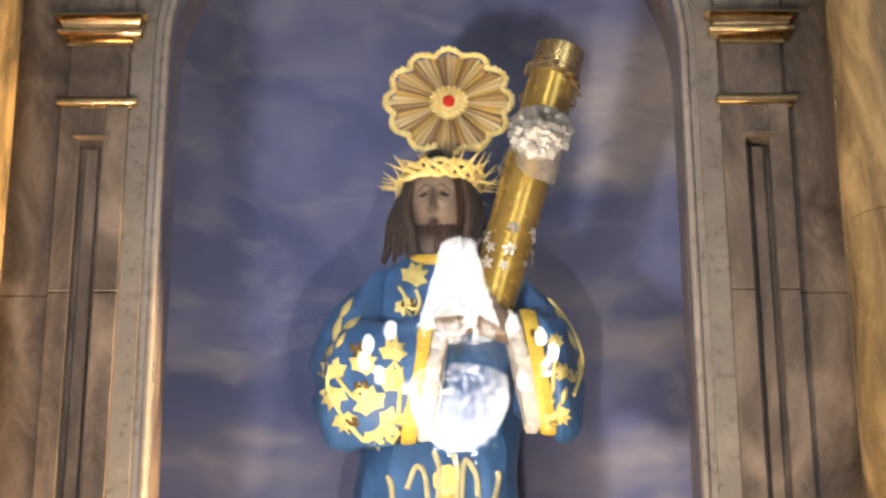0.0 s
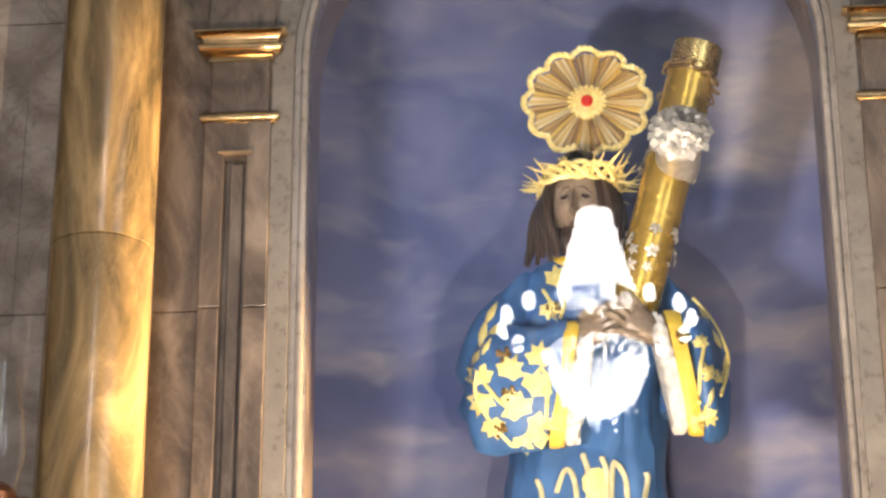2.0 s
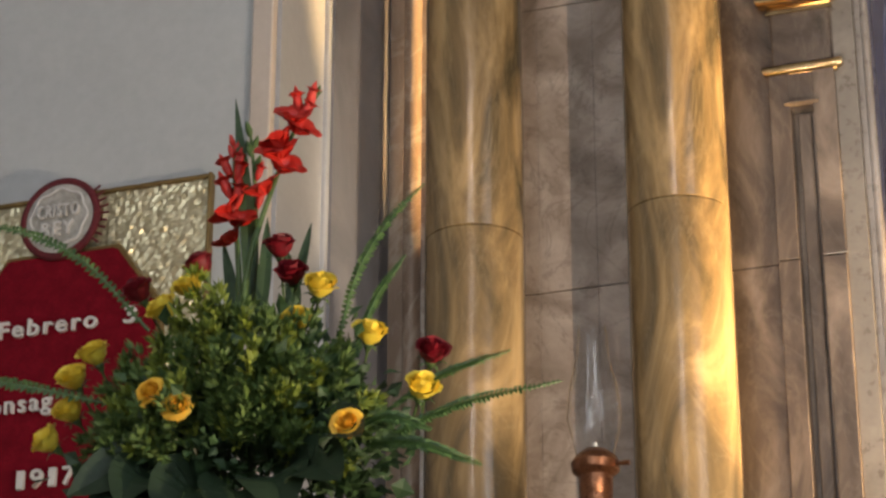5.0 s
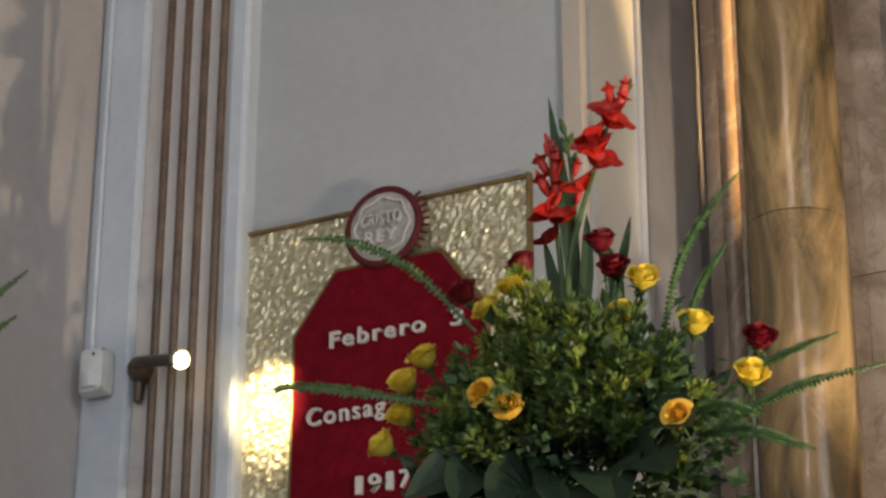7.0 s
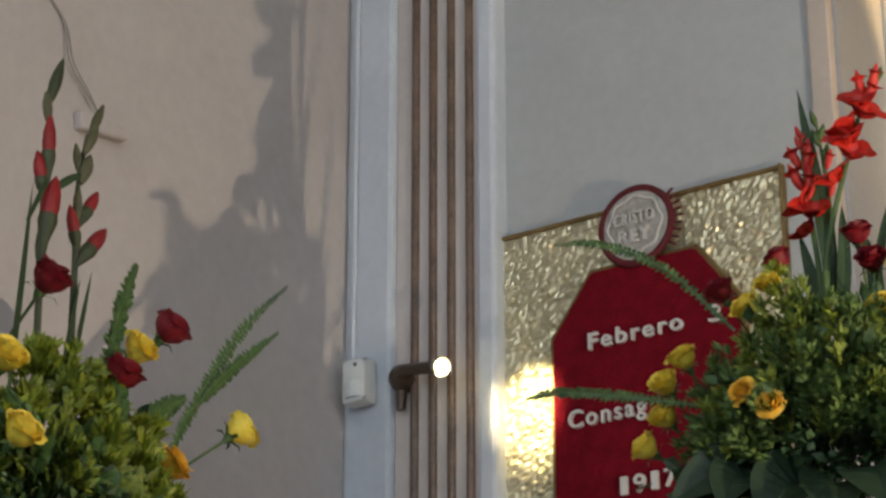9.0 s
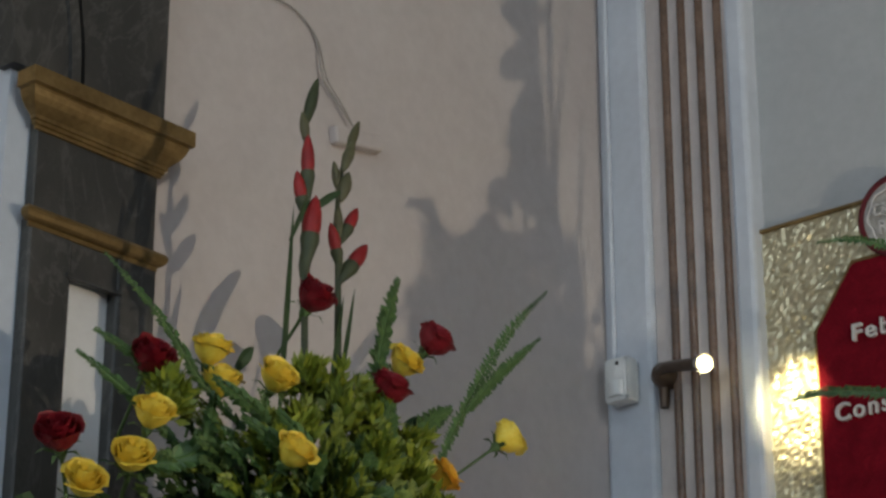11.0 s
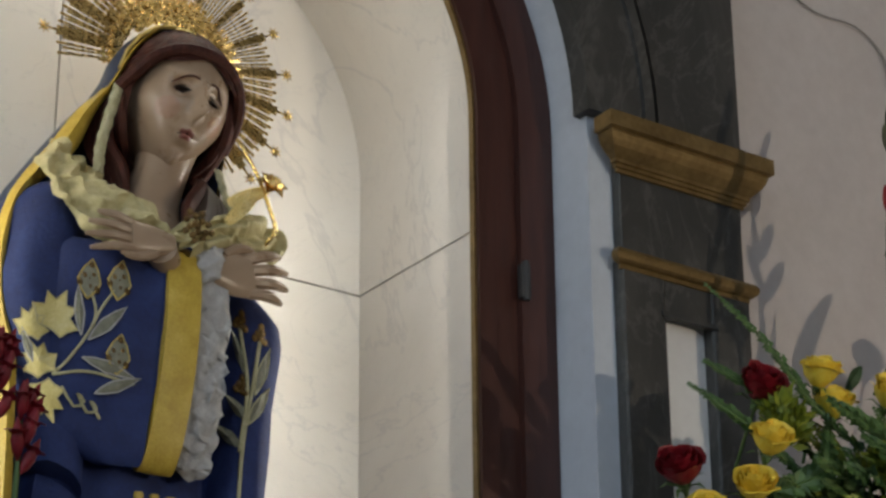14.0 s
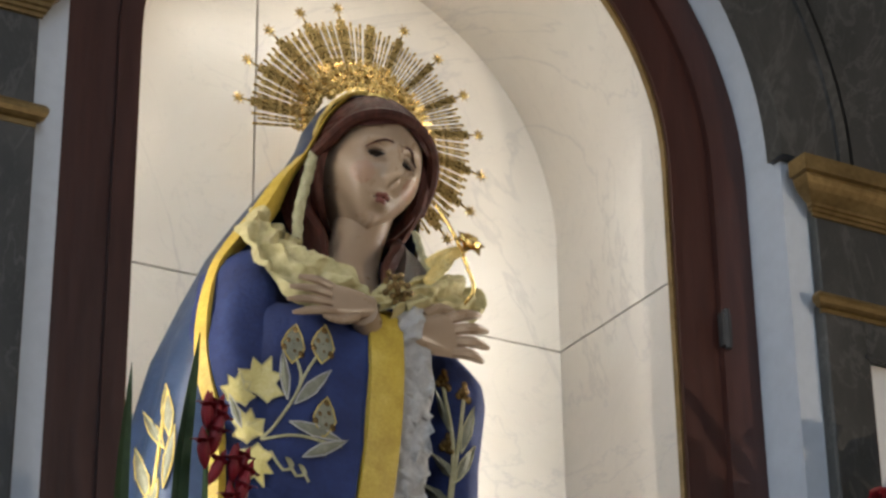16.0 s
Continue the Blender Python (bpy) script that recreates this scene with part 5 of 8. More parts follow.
for k, (pts, h) in enumerate((
    ([B(2.72, 2.68, -0.03), B(2.62, 2.74, -0.03), B(2.545, 2.82, -0.02), B(2.45, 2.90, 0.0)], 0.02),
    ([B(2.62, 2.65, -0.03), B(2.53, 2.73, -0.03), B(2.44, 2.78, 0.0)], 0.022),
    ([B(2.6, 2.62, -0.03), B(2.5, 2.68, -0.03), B(2.41, 2.74, 0.0)], 0.02),
    ([B(2.98, 2.74, -0.03), B(3.0, 2.87, -0.03), B(3.035, 2.97, -0.02), B(3.08, 3.042, 0.0)], 0.026),
    ([B(3.17, 2.73), B(3.27, 2.87, 0.02), B(3.39, 3.03, 0.03), B(3.523, 3.158, 0.04)], 0.02),
    ([B(3.27, 2.86, 0.02), B(3.36, 2.95, 0.02), B(3.475, 3.05, 0.02)], 0.018),
    ([B(2.74, 2.62, -0.08), B(2.68, 2.68, -0.1), B(2.58, 2.72, -0.1)], 0.03),
    ([B(2.78, 2.6, -0.1), B(2.7, 2.62, -0.14), B(2.6, 2.66, -0.14)], 0.03),
    ([B(2.72, 2.56, -0.1), B(2.74, 2.62, -0.15), B(2.66, 2.68, -0.15)], 0.03),
    ([B(3.0, 2.66, -0.05), B(3.1, 2.78, -0.04), B(3.19, 2.84, -0.02)], 0.028),
    ([B(2.5, 2.58, -0.05), B(2.58, 2.62, -0.08), B(2.63, 2.72, -0.05)], 0.028),
    ([B(2.98, 2.64, -0.08), B(2.97, 2.76, -0.08), B(3.0, 2.86, -0.05)], 0.028))):
    fern(brr, pts, h * 1.05, 140 + k, n=56)
limes = [B(y, z, d) for y, z, d in ((2.84, 2.8, -0.03), (2.89, 2.79, -0.05), (2.86, 2.74, -0.08), (2.92, 2.73, -0.09), (2.97, 2.77, -0.05), (2.78, 2.69, -0.08), (2.72, 2.66, -0.09), (2.9, 2.66, -0.12), (3.0, 2.68, -0.1), (3.05, 2.74, -0.05), (3.03, 2.62, -0.1), (2.82, 2.61, -0.13), (3.1, 2.64, -0.06), (2.54, 2.7, -0.04), (2.7, 2.57, -0.1), (2.95, 2.58, -0.12))]
for k, c in enumerate(limes):
    rng = random.Random(300 + k)
    for j in range(4):
        p1 = Vector(c) + Vector((rng.uniform(-0.03, 0.03), rng.uniform(-0.02, 0.01), rng.uniform(0.0, 0.035)))
        p0 = Vector(c) + Vector((0, 0.01, -0.045))
        plume(brr, "lime_plume", p0, p1, 0.024, 120, 0.023, M_LIME if (k + j) % 4 else M_SPRIG, 300 + 5 * k + j, "bright lime-green feathery shoot", 1.35)
cen = [B(2.82 + 0.27 * u, 2.555 + 0.08 * v, w) for u, v, w in ((-0.9, -0.4, 0), (-0.6, 0.1, -0.02), (-0.3, 0.5, 0), (0, 0.7, 0.02), (0.3, 0.6, 0), (0.6, 0.3, 0), (0.9, -0.1, 0), (0, 0, -0.08), (0.4, 0, -0.08), (-0.4, 0, -0.08), (0, -0.6, -0.1), (0.5, -0.6, -0.08), (-0.5, -0.6, -0.08))]
leaf_mass(brr, "greenery", cen, 0.036, 800, 0.024, M_FILL, 14, label="dense green filler foliage")
leaf_mass(brr, "dark_greenery", cen, 0.045, 900, 0.03, M_LEAF, 15)
rng = random.Random(18)
for k in range(110):
    a = rng.uniform(-0.35, math.pi + 0.35)
    r = rng.uniform(0.1, 1.0)
    p1 = Vector(B(2.82 + 0.33 * r * math.cos(a), 2.57 + 0.2 * r * math.sin(a), -0.15 * math.sqrt(1 - r * r) + rng.uniform(-0.03, 0.02)))
    p0 = Vector(B(2.83, 2.52, 0.0)).lerp(p1, 0.5 + 0.15 * rng.random()) + Vector((0, 0, -0.01))
    fern(brr, [p0, (p0 + p1) / 2 + Vector((0, -0.015, 0.012)), p1], 0.022, 260 + k, mat=rng.choice((M_LIME, M_SPRIG, M_FILL, M_FERN)), n=18, name="filler_sprig")

# ---- small arrangement below the side niche: only its tips show ----
stand(-2.72, 1.42, 1.95, "dull gilt flower stand below the side niche")
crr = empty("flower_arrangement", pose(-2.72, 1.42, 1.9, 0, 0, 90), "arrangement below the side niche with dark red gladioli", "flowers", "altar flowers")
for k, (y, z) in enumerate(((0.0, 0.72), (0.035, 0.66), (-0.1, 0.56))):
    gladiolus(crr, [(y * 0.5, 0, 0.05), (y * 0.8, 0, 0.4), (y, 0, z - 0.1), (y, 0, z)],
              [(0.7, -0.6, 0.024, 0), (0.74, -2.2, 0.026, 0), (0.79, -1.2, 0.026, 0), (0.84, -0.5, 0.024, 0), (0.88, -2.0, 0.024, 0), (0.93, -0.7, 0.02, 0)], [(0.97, -1.5, 0.03), (0.99, 0.5, 0.03)], 31 + k, M_REDROSE, M_REDROSE)
pts = curve_pts([(-0.09, 0, 0.2), (-0.105, 0, 0.55), (-0.1, 0, 0.76)], 10)
part("sword_leaf", blade(bmesh.new(), pts, 0.012), M_LEAF, crr)
pts = curve_pts([(-0.02, 0.03, 0.2), (-0.02, 0.03, 0.6), (0.0, 0.03, 0.83)], 10)
part("sword_leaf", blade(bmesh.new(), pts, 0.014), M_LEAF, crr)
leaf_mass(crr, "greenery", [(0, 0, 0.15), (0.1, 0, 0.2), (-0.1, 0, 0.2), (0, 0, 0.3)], 0.06, 900, 0.045, M_FILL, 35)

# ---- statues: each one plain mesh ----
from mathutils.bvhtree import BVHTree

M_BLUE = mottled("blue_velvet", (0.008, 0.015, 0.07), (0.014, 0.027, 0.115), (0.026, 0.046, 0.165), 18, 0.8, relief=0.3)
M_SATIN = mottled("blue_satin", (0.018, 0.055, 0.15), (0.03, 0.09, 0.235), (0.06, 0.15, 0.34), 14, 0.42, relief=0.25)
M_LINING = mottled("yellow_silk", (0.38, 0.25, 0.022), (0.53, 0.37, 0.04), (0.66, 0.5, 0.1), 30, 0.45, relief=0.2)
M_SKIN = mottled("painted_skin", (0.3, 0.21, 0.135), (0.34, 0.245, 0.165), (0.38, 0.28, 0.19), 9, 0.3, relief=0.02, fine=3)
M_CHEEK = mottled("rosy_skin", (0.32, 0.195, 0.13), (0.34, 0.215, 0.145), (0.36, 0.235, 0.16), 9, 0.28, relief=0.02, fine=3)
M_DARKSKIN = mottled("dark_carved_skin", (0.08, 0.06, 0.045), (0.14, 0.105, 0.08), (0.21, 0.165, 0.125), 12, 0.35, relief=0.1)
M_HAIR = mottled("dark_hair", (0.012, 0.008, 0.006), (0.028, 0.017, 0.012), (0.055, 0.03, 0.02), 40, 0.45, relief=0.4, stretch=(1, 1, 0.15))
M_AUBURN = mottled("auburn_hair", (0.018, 0.006, 0.005), (0.05, 0.016, 0.011), (0.12, 0.036, 0.022), 70, 0.55, relief=0.4, stretch=(1, 1, 0.2), Specular_IOR_Level=0.2)
M_LIP = plain("painted_lip", (0.2, 0.075, 0.06), 0.3)
M_EYE = plain("dark_eye", (0.03, 0.02, 0.016), 0.15)
M_GAUZE = mottled("cream_gauze", (0.36, 0.31, 0.13), (0.5, 0.44, 0.22), (0.62, 0.56, 0.33), 25, 0.75, relief=0.4)
M_LACE = mottled("white_lace", (0.34, 0.33, 0.32), (0.5, 0.49, 0.48), (0.66, 0.66, 0.64), 60, 0.7, relief=0.8)
M_THREAD = mottled("gold_thread", (0.42, 0.3, 0.06), (0.62, 0.48, 0.13), (0.78, 0.66, 0.26), 60, 0.42, 0.35, relief=0.5)
M_PALELEAF = mottled("pale_gold_satin", (0.46, 0.37, 0.09), (0.64, 0.55, 0.19), (0.76, 0.69, 0.36), 30, 0.4, relief=0.3)
M_SAGE = mottled("sage_satin_thread", (0.3, 0.28, 0.14), (0.44, 0.42, 0.24), (0.6, 0.58, 0.4), 60, 0.45, relief=0.5)
M_MANTLE = mottled("grey_blue_satin", (0.013, 0.0259, 0.0648), (0.0216, 0.0403, 0.0936), (0.036, 0.0612, 0.126), 10, 0.45, relief=0.25)
M_BEAD = mottled("amber_bead", (0.05, 0.025, 0.008), (0.15, 0.08, 0.02), (0.65, 0.45, 0.16), 90, 0.2, 0.6, relief=0.6)
M_DULLGOLD = mottled("dull_gold", (0.42, 0.28, 0.09), (0.62, 0.44, 0.16), (0.8, 0.6, 0.26), 30, 0.28, 1.0, relief=0.02)
M_JEWEL = plain("red_jewel", (0.55, 0.015, 0.008), 0.1)
def crystal():
    """Amber and clear crystal spikes that differ among themselves, half see-through."""
    m, n, l, b = shader("amber_crystal", 0.1, 0.3)
    g = n.new("ShaderNodeNewGeometry")
    col = ramp(n, l, g.outputs["Random Per Island"], [(0.0, (0.95, 0.76, 0.24)), (0.3, (0.55, 0.34, 0.1)), (0.5, (0.9, 0.66, 0.2)), (0.75, (0.95, 0.88, 0.62)), (1.0, (0.5, 0.32, 0.1))])
    l.new(col, b.inputs["Base Color"])
    l.new(ramp(n, l, g.outputs["Random Per Island"], [(0.0, (0.85, 0.85, 0.85)), (0.4, (0.5, 0.5, 0.5)), (0.75, (0.7, 0.7, 0.7)), (1.0, (0.9, 0.9, 0.9))]), b.inputs["Alpha"])
    return m


M_AMBERGLASS = crystal()
M_RIM = mottled("pale_gold", (0.75, 0.56, 0.16), (0.9, 0.74, 0.28), (0.97, 0.88, 0.5), 40, 0.3, 0.4)
M_DULLSAGE = mottled("dull_sage_satin", (0.13, 0.13, 0.09), (0.21, 0.21, 0.15), (0.32, 0.32, 0.24), 60, 0.5, relief=0.4)
STATUE_MATS = [M_BLUE, M_SATIN, M_LINING, M_SKIN, M_CHEEK, M_DARKSKIN, M_HAIR, M_AUBURN, M_LIP, M_EYE, M_GAUZE, M_LACE, M_THREAD, M_PALELEAF, M_BEAD, M_SAGE, M_MANTLE, M_DULLSAGE]
BLUE, SATIN, LINING, SKIN, CHEEK, DARKSKIN, HAIR, AUBURN, LIP, EYE, GAUZE, LACE, THREAD, PALELEAF, BEAD, SAGE, MANTLE, DULL = range(18)


def loft(bm, stations, seg=28, mat=0, caps=True, ripple=0.0, waves=9, phase=0.0, grow=True):
    """Rings c + u cos + v sin through stations (c, u, v); ripple makes folds that grow along the way."""
    rings = []
    for i, (c, u, v) in enumerate(stations):
        c, u, v = Vector(c), Vector(u), Vector(v)
        g = ripple * (i / (len(stations) - 1) if grow else 1.0)
        ring = []
        for k in range(seg):
            a = 2 * math.pi * k / seg
            f = 1 + g * (math.sin(waves * a + phase + 0.4 * i) + 0.4 * math.sin((2 * waves + 1) * a + 1.3))
            ring.append(bm.verts.new(c + f * (u * math.cos(a) + v * math.sin(a))))
        rings.append(ring)
    for a, b in zip(rings, rings[1:]):
        for k in range(seg):
            bm.faces.new((a[k], a[(k + 1) % seg], b[(k + 1) % seg], b[k])).material_index = mat
    if caps:
        bm.faces.new(rings[0][::-1]).material_index = mat
        bm.faces.new(rings[-1]).material_index = mat
    return rings


def dense(stations, n):
    """More stations, smoothly between the given ones."""
    flat = [[Vector(s[k]) for s in stations] for k in range(3)]
    cs, us, vs = (curve_pts(f, n) for f in flat)
    return list(zip(cs, us, vs))


def head(bm, m, skin, rx=0.071, ry=0.088, rz=0.108, lips=LIP, cheek=None, brow=HAIR, jawline=0.22, hollow=0.012, nose=1.0, eyes=0.36, lids=False):
    """A carved head: face towards -y of m, with brow, eye hollows, nose, lips and chin."""
    nu, nv = 208, 168
    g = lambda x, z, cx, cz, sx, sz: math.exp(-(((x - cx) / sx) ** 2) - ((z - cz) / sz) ** 2)

    def surface(x, y, z):
        jaw = 1 - jawline * max(-z - 0.1, 0) ** 1.4 * (1 if y < 0.3 else 0.6)
        px, py, pz = x * jaw * rx, y * ry * (1 - 0.2 * max(-z, 0) * (1 if y > 0 else 0.1)), z * rz
        if y < 0.1:
            f = min(1, (0.1 - y) * 1.6)
            ax = abs(x)
            py -= f * nose * 0.02 * g(x, z, 0, -0.18, 0.085, 0.075)
            py -= f * nose * 0.018 * g(x, z, 0, 0.0, 0.075, 0.22)
            py -= f * 0.005 * g(ax, z, 0.13, -0.19, 0.06, 0.05)
            py += f * hollow * g(ax, z, eyes, 0.13, 0.17, 0.1)
            py -= f * 0.0065 * g(ax, z, eyes, 0.115, 0.13, 0.06)
            py -= f * 0.004 * g(ax, z, 0.32, 0.29, 0.26, 0.07)
            py -= f * 0.006 * g(x, z, 0, -0.405, 0.17, 0.04)
            py -= f * 0.007 * g(x, z, 0, -0.49, 0.14, 0.045)
            py += f * 0.004 * g(x, z, 0, -0.447, 0.2, 0.018)
            py += f * 0.005 * g(x, z, 0, -0.6, 0.2, 0.055)
            py -= f * 0.008 * g(x, z, 0, -0.78, 0.2, 0.11)
            py -= f * 0.004 * g(ax, z, 0.52, -0.15, 0.22, 0.22)
        return m @ Vector((px, py, pz))

    rings = []
    for j in range(nv + 1):
        e = math.pi * (j / nv - 0.5)
        rings.append([bm.verts.new(surface(math.cos(e) * math.sin(a), -math.cos(e) * math.cos(a), math.sin(e))) for a in (2 * math.pi * i / nu for i in range(nu))])
    for j in range(nv):
        z = math.sin(math.pi * ((j + 0.5) / nv - 0.5))
        ce = math.cos(math.pi * ((j + 0.5) / nv - 0.5))
        for i in range(nu):
            a = 2 * math.pi * (i + 0.5) / nu
            x, y = ce * math.sin(a), -ce * math.cos(a)
            ax = abs(x)
            k = skin
            if y < -0.3:
                low, high = (z + 0.487) / 0.036, (z + 0.425 - 0.014 * (1 - (x / 0.06) ** 2 if ax < 0.06 else 0)) / 0.028
                if (x / 0.15) ** 2 + low * low < 1 or (x / 0.19) ** 2 + high * high < 1:
                    k = lips
                elif abs(z + 0.452 + 0.25 * x * x) < 0.011 and ax < 0.2:
                    k = EYE
                elif ((ax - eyes) / 0.14) ** 2 + ((z - 0.1 + 0.16 * (ax - eyes)) / 0.045) ** 2 < 1:
                    k = EYE
                elif not lids and abs(z - 0.285 + 0.9 * (ax - eyes + 0.03) ** 2 + 0.12 * (ax - eyes)) < 0.036 - 0.03 * max(ax - 0.35, 0) and 0.13 < ax < 0.62:
                    k = brow
                elif cheek is not None and ((ax - 0.52) / 0.19) ** 2 + ((z + 0.2) / 0.14) ** 2 < 1:
                    k = cheek
            bm.faces.new((rings[j][i], rings[j][(i + 1) % nu], rings[j + 1][(i + 1) % nu], rings[j + 1][i])).material_index = k
    if lids:
        on = lambda x, z: surface(x, -math.sqrt(max(1 - x * x - z * z, 0)), z)
        for sg in (-1, 1):
            t = [k / 12 for k in range(13)]
            tube(bm, [on(sg * (0.12 + 0.44 * u), 0.275 + 0.03 * math.sin(math.pi * u) - 0.14 * u * u) for u in t], [0.0006 + 0.0015 * math.sin(math.pi * (0.2 + 0.75 * u)) for u in t], 8, brow)
            tube(bm, [on(sg * (eyes - 0.17 + 0.35 * u), 0.12 + 0.06 * math.sin(math.pi * u) - 0.05 * u) for u in t], [0.0006 + 0.0012 * math.sin(math.pi * u) for u in t], 8, HAIR)
            tube(bm, [on(sg * (eyes - 0.17 + 0.35 * u), 0.16 + 0.07 * math.sin(math.pi * u) - 0.05 * u) for u in t], [0.0012 + 0.003 * math.sin(math.pi * u) for u in t], 8, skin)
            tube(bm, [on(sg * (eyes - 0.15 + 0.32 * u), 0.075 - 0.05 * math.sin(math.pi * u) - 0.03 * u) for u in t], [0.001 + 0.0016 * math.sin(math.pi * u) for u in t], 8, skin)


def crumple(bm, ctrl, width, mat, seed, n=90, rows=24, deep=0.02):
    """A crumpled scarf of gauze along a line: an arched strip with rough folds."""
    line = curve_pts(ctrl, n)
    prev = None
    for i, p in enumerate(line):
        d = (line[min(i + 1, n)] - line[max(i - 1, 0)]).normalized()
        s = d.cross(Vector((0, -1, 0.15))).normalized()
        t = i / n
        w = width * (0.75 + 0.35 * math.sin(math.pi * t)) * (1 + 0.15 * math.sin(9 * t + seed))
        row = []
        for j in range(rows + 1):
            v = 2 * j / rows - 1
            q = p + s * v * w + Vector((0, -1, 0)) * deep * math.sqrt(max(1 - v * v, 0))
            f = noise.noise_vector(q * 26 + Vector((seed, 0, 0))) * 0.013 + noise.noise_vector(q * 60) * 0.0075
            row.append(bm.verts.new(q + f + Vector((0, -1, 0)) * 0.009 * math.sin(v * 8 + 3 * math.sin(5 * t + seed) + 6 * t)))
        if prev:
            for j in range(rows):
                bm.faces.new((prev[j], prev[j + 1], row[j + 1], row[j])).material_index = mat
        prev = row


def lock(bm, pts, r, mat, n=10):
    line = curve_pts(pts, n)
    tube(bm, line, [r * (0.75 + 0.35 * math.sin(math.pi * k / n)) * (1 - 0.5 * (k / n) ** 3) for k in range(n + 1)], 7, mat)


def hand_shape(bm, wrist, tip, palm_n, size, mat, spread=0.35):
    """A simple carved hand with four fingers and a thumb."""
    w, t, n = Vector(wrist), Vector(tip), Vector(palm_n).normalized()
    d = (t - w).normalized()
    s = d.cross(n).normalized()
    L = (t - w).length
    loft(bm, dense([(w, s * 0.022 * size, n * 0.016 * size), (w + d * L * 0.25, s * 0.034 * size, n * 0.016 * size), (w + d * L * 0.5, s * 0.037 * size, n * 0.013 * size)], 6), 14, mat)
    for k in range(4):
        o = (k - 1.5) / 1.5
        b = w + d * L * 0.46 + s * o * 0.027 * size
        fl = L * (0.54, 0.6, 0.56, 0.44)[k] * 0.9
        e = b + (d + s * o * spread * 0.4) * fl
        tube(bm, curve_pts([b, (b + e) / 2 + n * 0.006 * size, e - n * 0.004], 6), [0.0095 * size] * 4 + [0.0085 * size, 0.007 * size, 0.004 * size], 8, mat)
    b = w + d * L * 0.2 - s * 0.028 * size
    tube(bm, curve_pts([b, b + d * L * 0.2 - s * 0.016 * size, b + d * L * 0.4 - s * 0.014 * size], 5), [0.011 * size, 0.011 * size, 0.01 * size, 0.009 * size, 0.008 * size, 0.004 * size], 8, mat)


class Needle:
    """Lays embroidered shapes on a statue's cloth, seen from a point in front of it."""

    def __init__(self, bm, eye):
        self.bm, self.eye = bm, Vector(eye)
        self.tree = BVHTree.FromBMesh(bm)

    def spot(self, x, z, plane, lift=0.004):
        p = Vector((x, plane, z))
        hit, n, _, _ = self.tree.ray_cast(self.eye, (p - self.eye).normalized())
        if hit is None:
            return None
        way = (self.eye - hit).normalized()
        return hit + way * lift

    def shape(self, pts, plane, mat, lift=0.004, raised=0.006):
        """A padded patch with the outline pts (x, z)."""
        ring = [self.spot(x, z, plane, 0.001) for x, z in pts]
        top = [self.spot(x, z, plane, lift) for x, z in pts]
        cx, cz = sum(p[0] for p in pts) / len(pts), sum(p[1] for p in pts) / len(pts)
        c = self.spot(cx, cz, plane, lift + raised)
        if c is None or None in ring or None in top:
            return
        if max((p - c).length for p in top) > 0.16:
            return
        a, b, v = [self.bm.verts.new(p) for p in ring], [self.bm.verts.new(p) for p in top], self.bm.verts.new(c)
        for k in range(len(pts)):
            j = (k + 1) % len(pts)
            self.bm.faces.new((a[k], a[j], b[j], b[k])).material_index = mat
            self.bm.faces.new((b[k], b[j], v)).material_index = mat

    def edge(self, out, plane, mat):
        """A couched thread round an outline."""
        if mat is None:
            return
        ring = [self.spot(x, z, plane, 0.005) for x, z in out + out[:1]]
        if None not in ring and max((a - b).length for a, b in zip(ring, ring[1:])) < 0.06:
            tube(self.bm, ring, 0.0013, 5, mat)

    def ivy(self, x, z, r, turn, plane, mat, rim=None):
        """A five-lobed leaf with pointed lobes, longest ahead."""
        out = []
        half = ((0, 1.2), (16, 0.72), (36, 1.0), (56, 0.6), (82, 0.92), (108, 0.62), (135, 0.66), (160, 0.4))
        for deg, q in half + tuple((360 - d, q) for d, q in half[:0:-1]):
            b = radians(deg) + turn
            out.append((x + r * q * math.sin(b), z + r * q * math.cos(b)))
        self.shape(out, plane, mat)
        self.edge(out, plane, rim)

    def lance(self, x, z, length, width, turn, plane, mat, rim=None):
        out = []
        for t, w in ((0, 0.05), (0.2, 0.6), (0.45, 1.0), (0.75, 0.6), (1, 0.02), (0.75, -0.6), (0.45, -1.0), (0.2, -0.6)):
            u, v = (t - 0.5) * length, w * width
            out.append((x + u * math.sin(turn) + v * math.cos(turn), z + u * math.cos(turn) - v * math.sin(turn)))
        self.shape(out, plane, mat)
        self.edge(out, plane, rim)

    def dot(self, x, z, r, plane, mat):
        self.shape([(x + r * math.cos(a), z + 1.15 * r * math.sin(a)) for a in (2 * math.pi * k / 9 for k in range(9))], plane, mat, 0.003, 0.008)

    def stem(self, pts, plane, mat, r=0.003):
        line = [self.spot(p.x, p.z, plane, 0.003) for p in curve_pts([(x, 0, z) for x, z in pts], 14)]
        if None not in line:
            tube(self.bm, line, r, 6, mat)


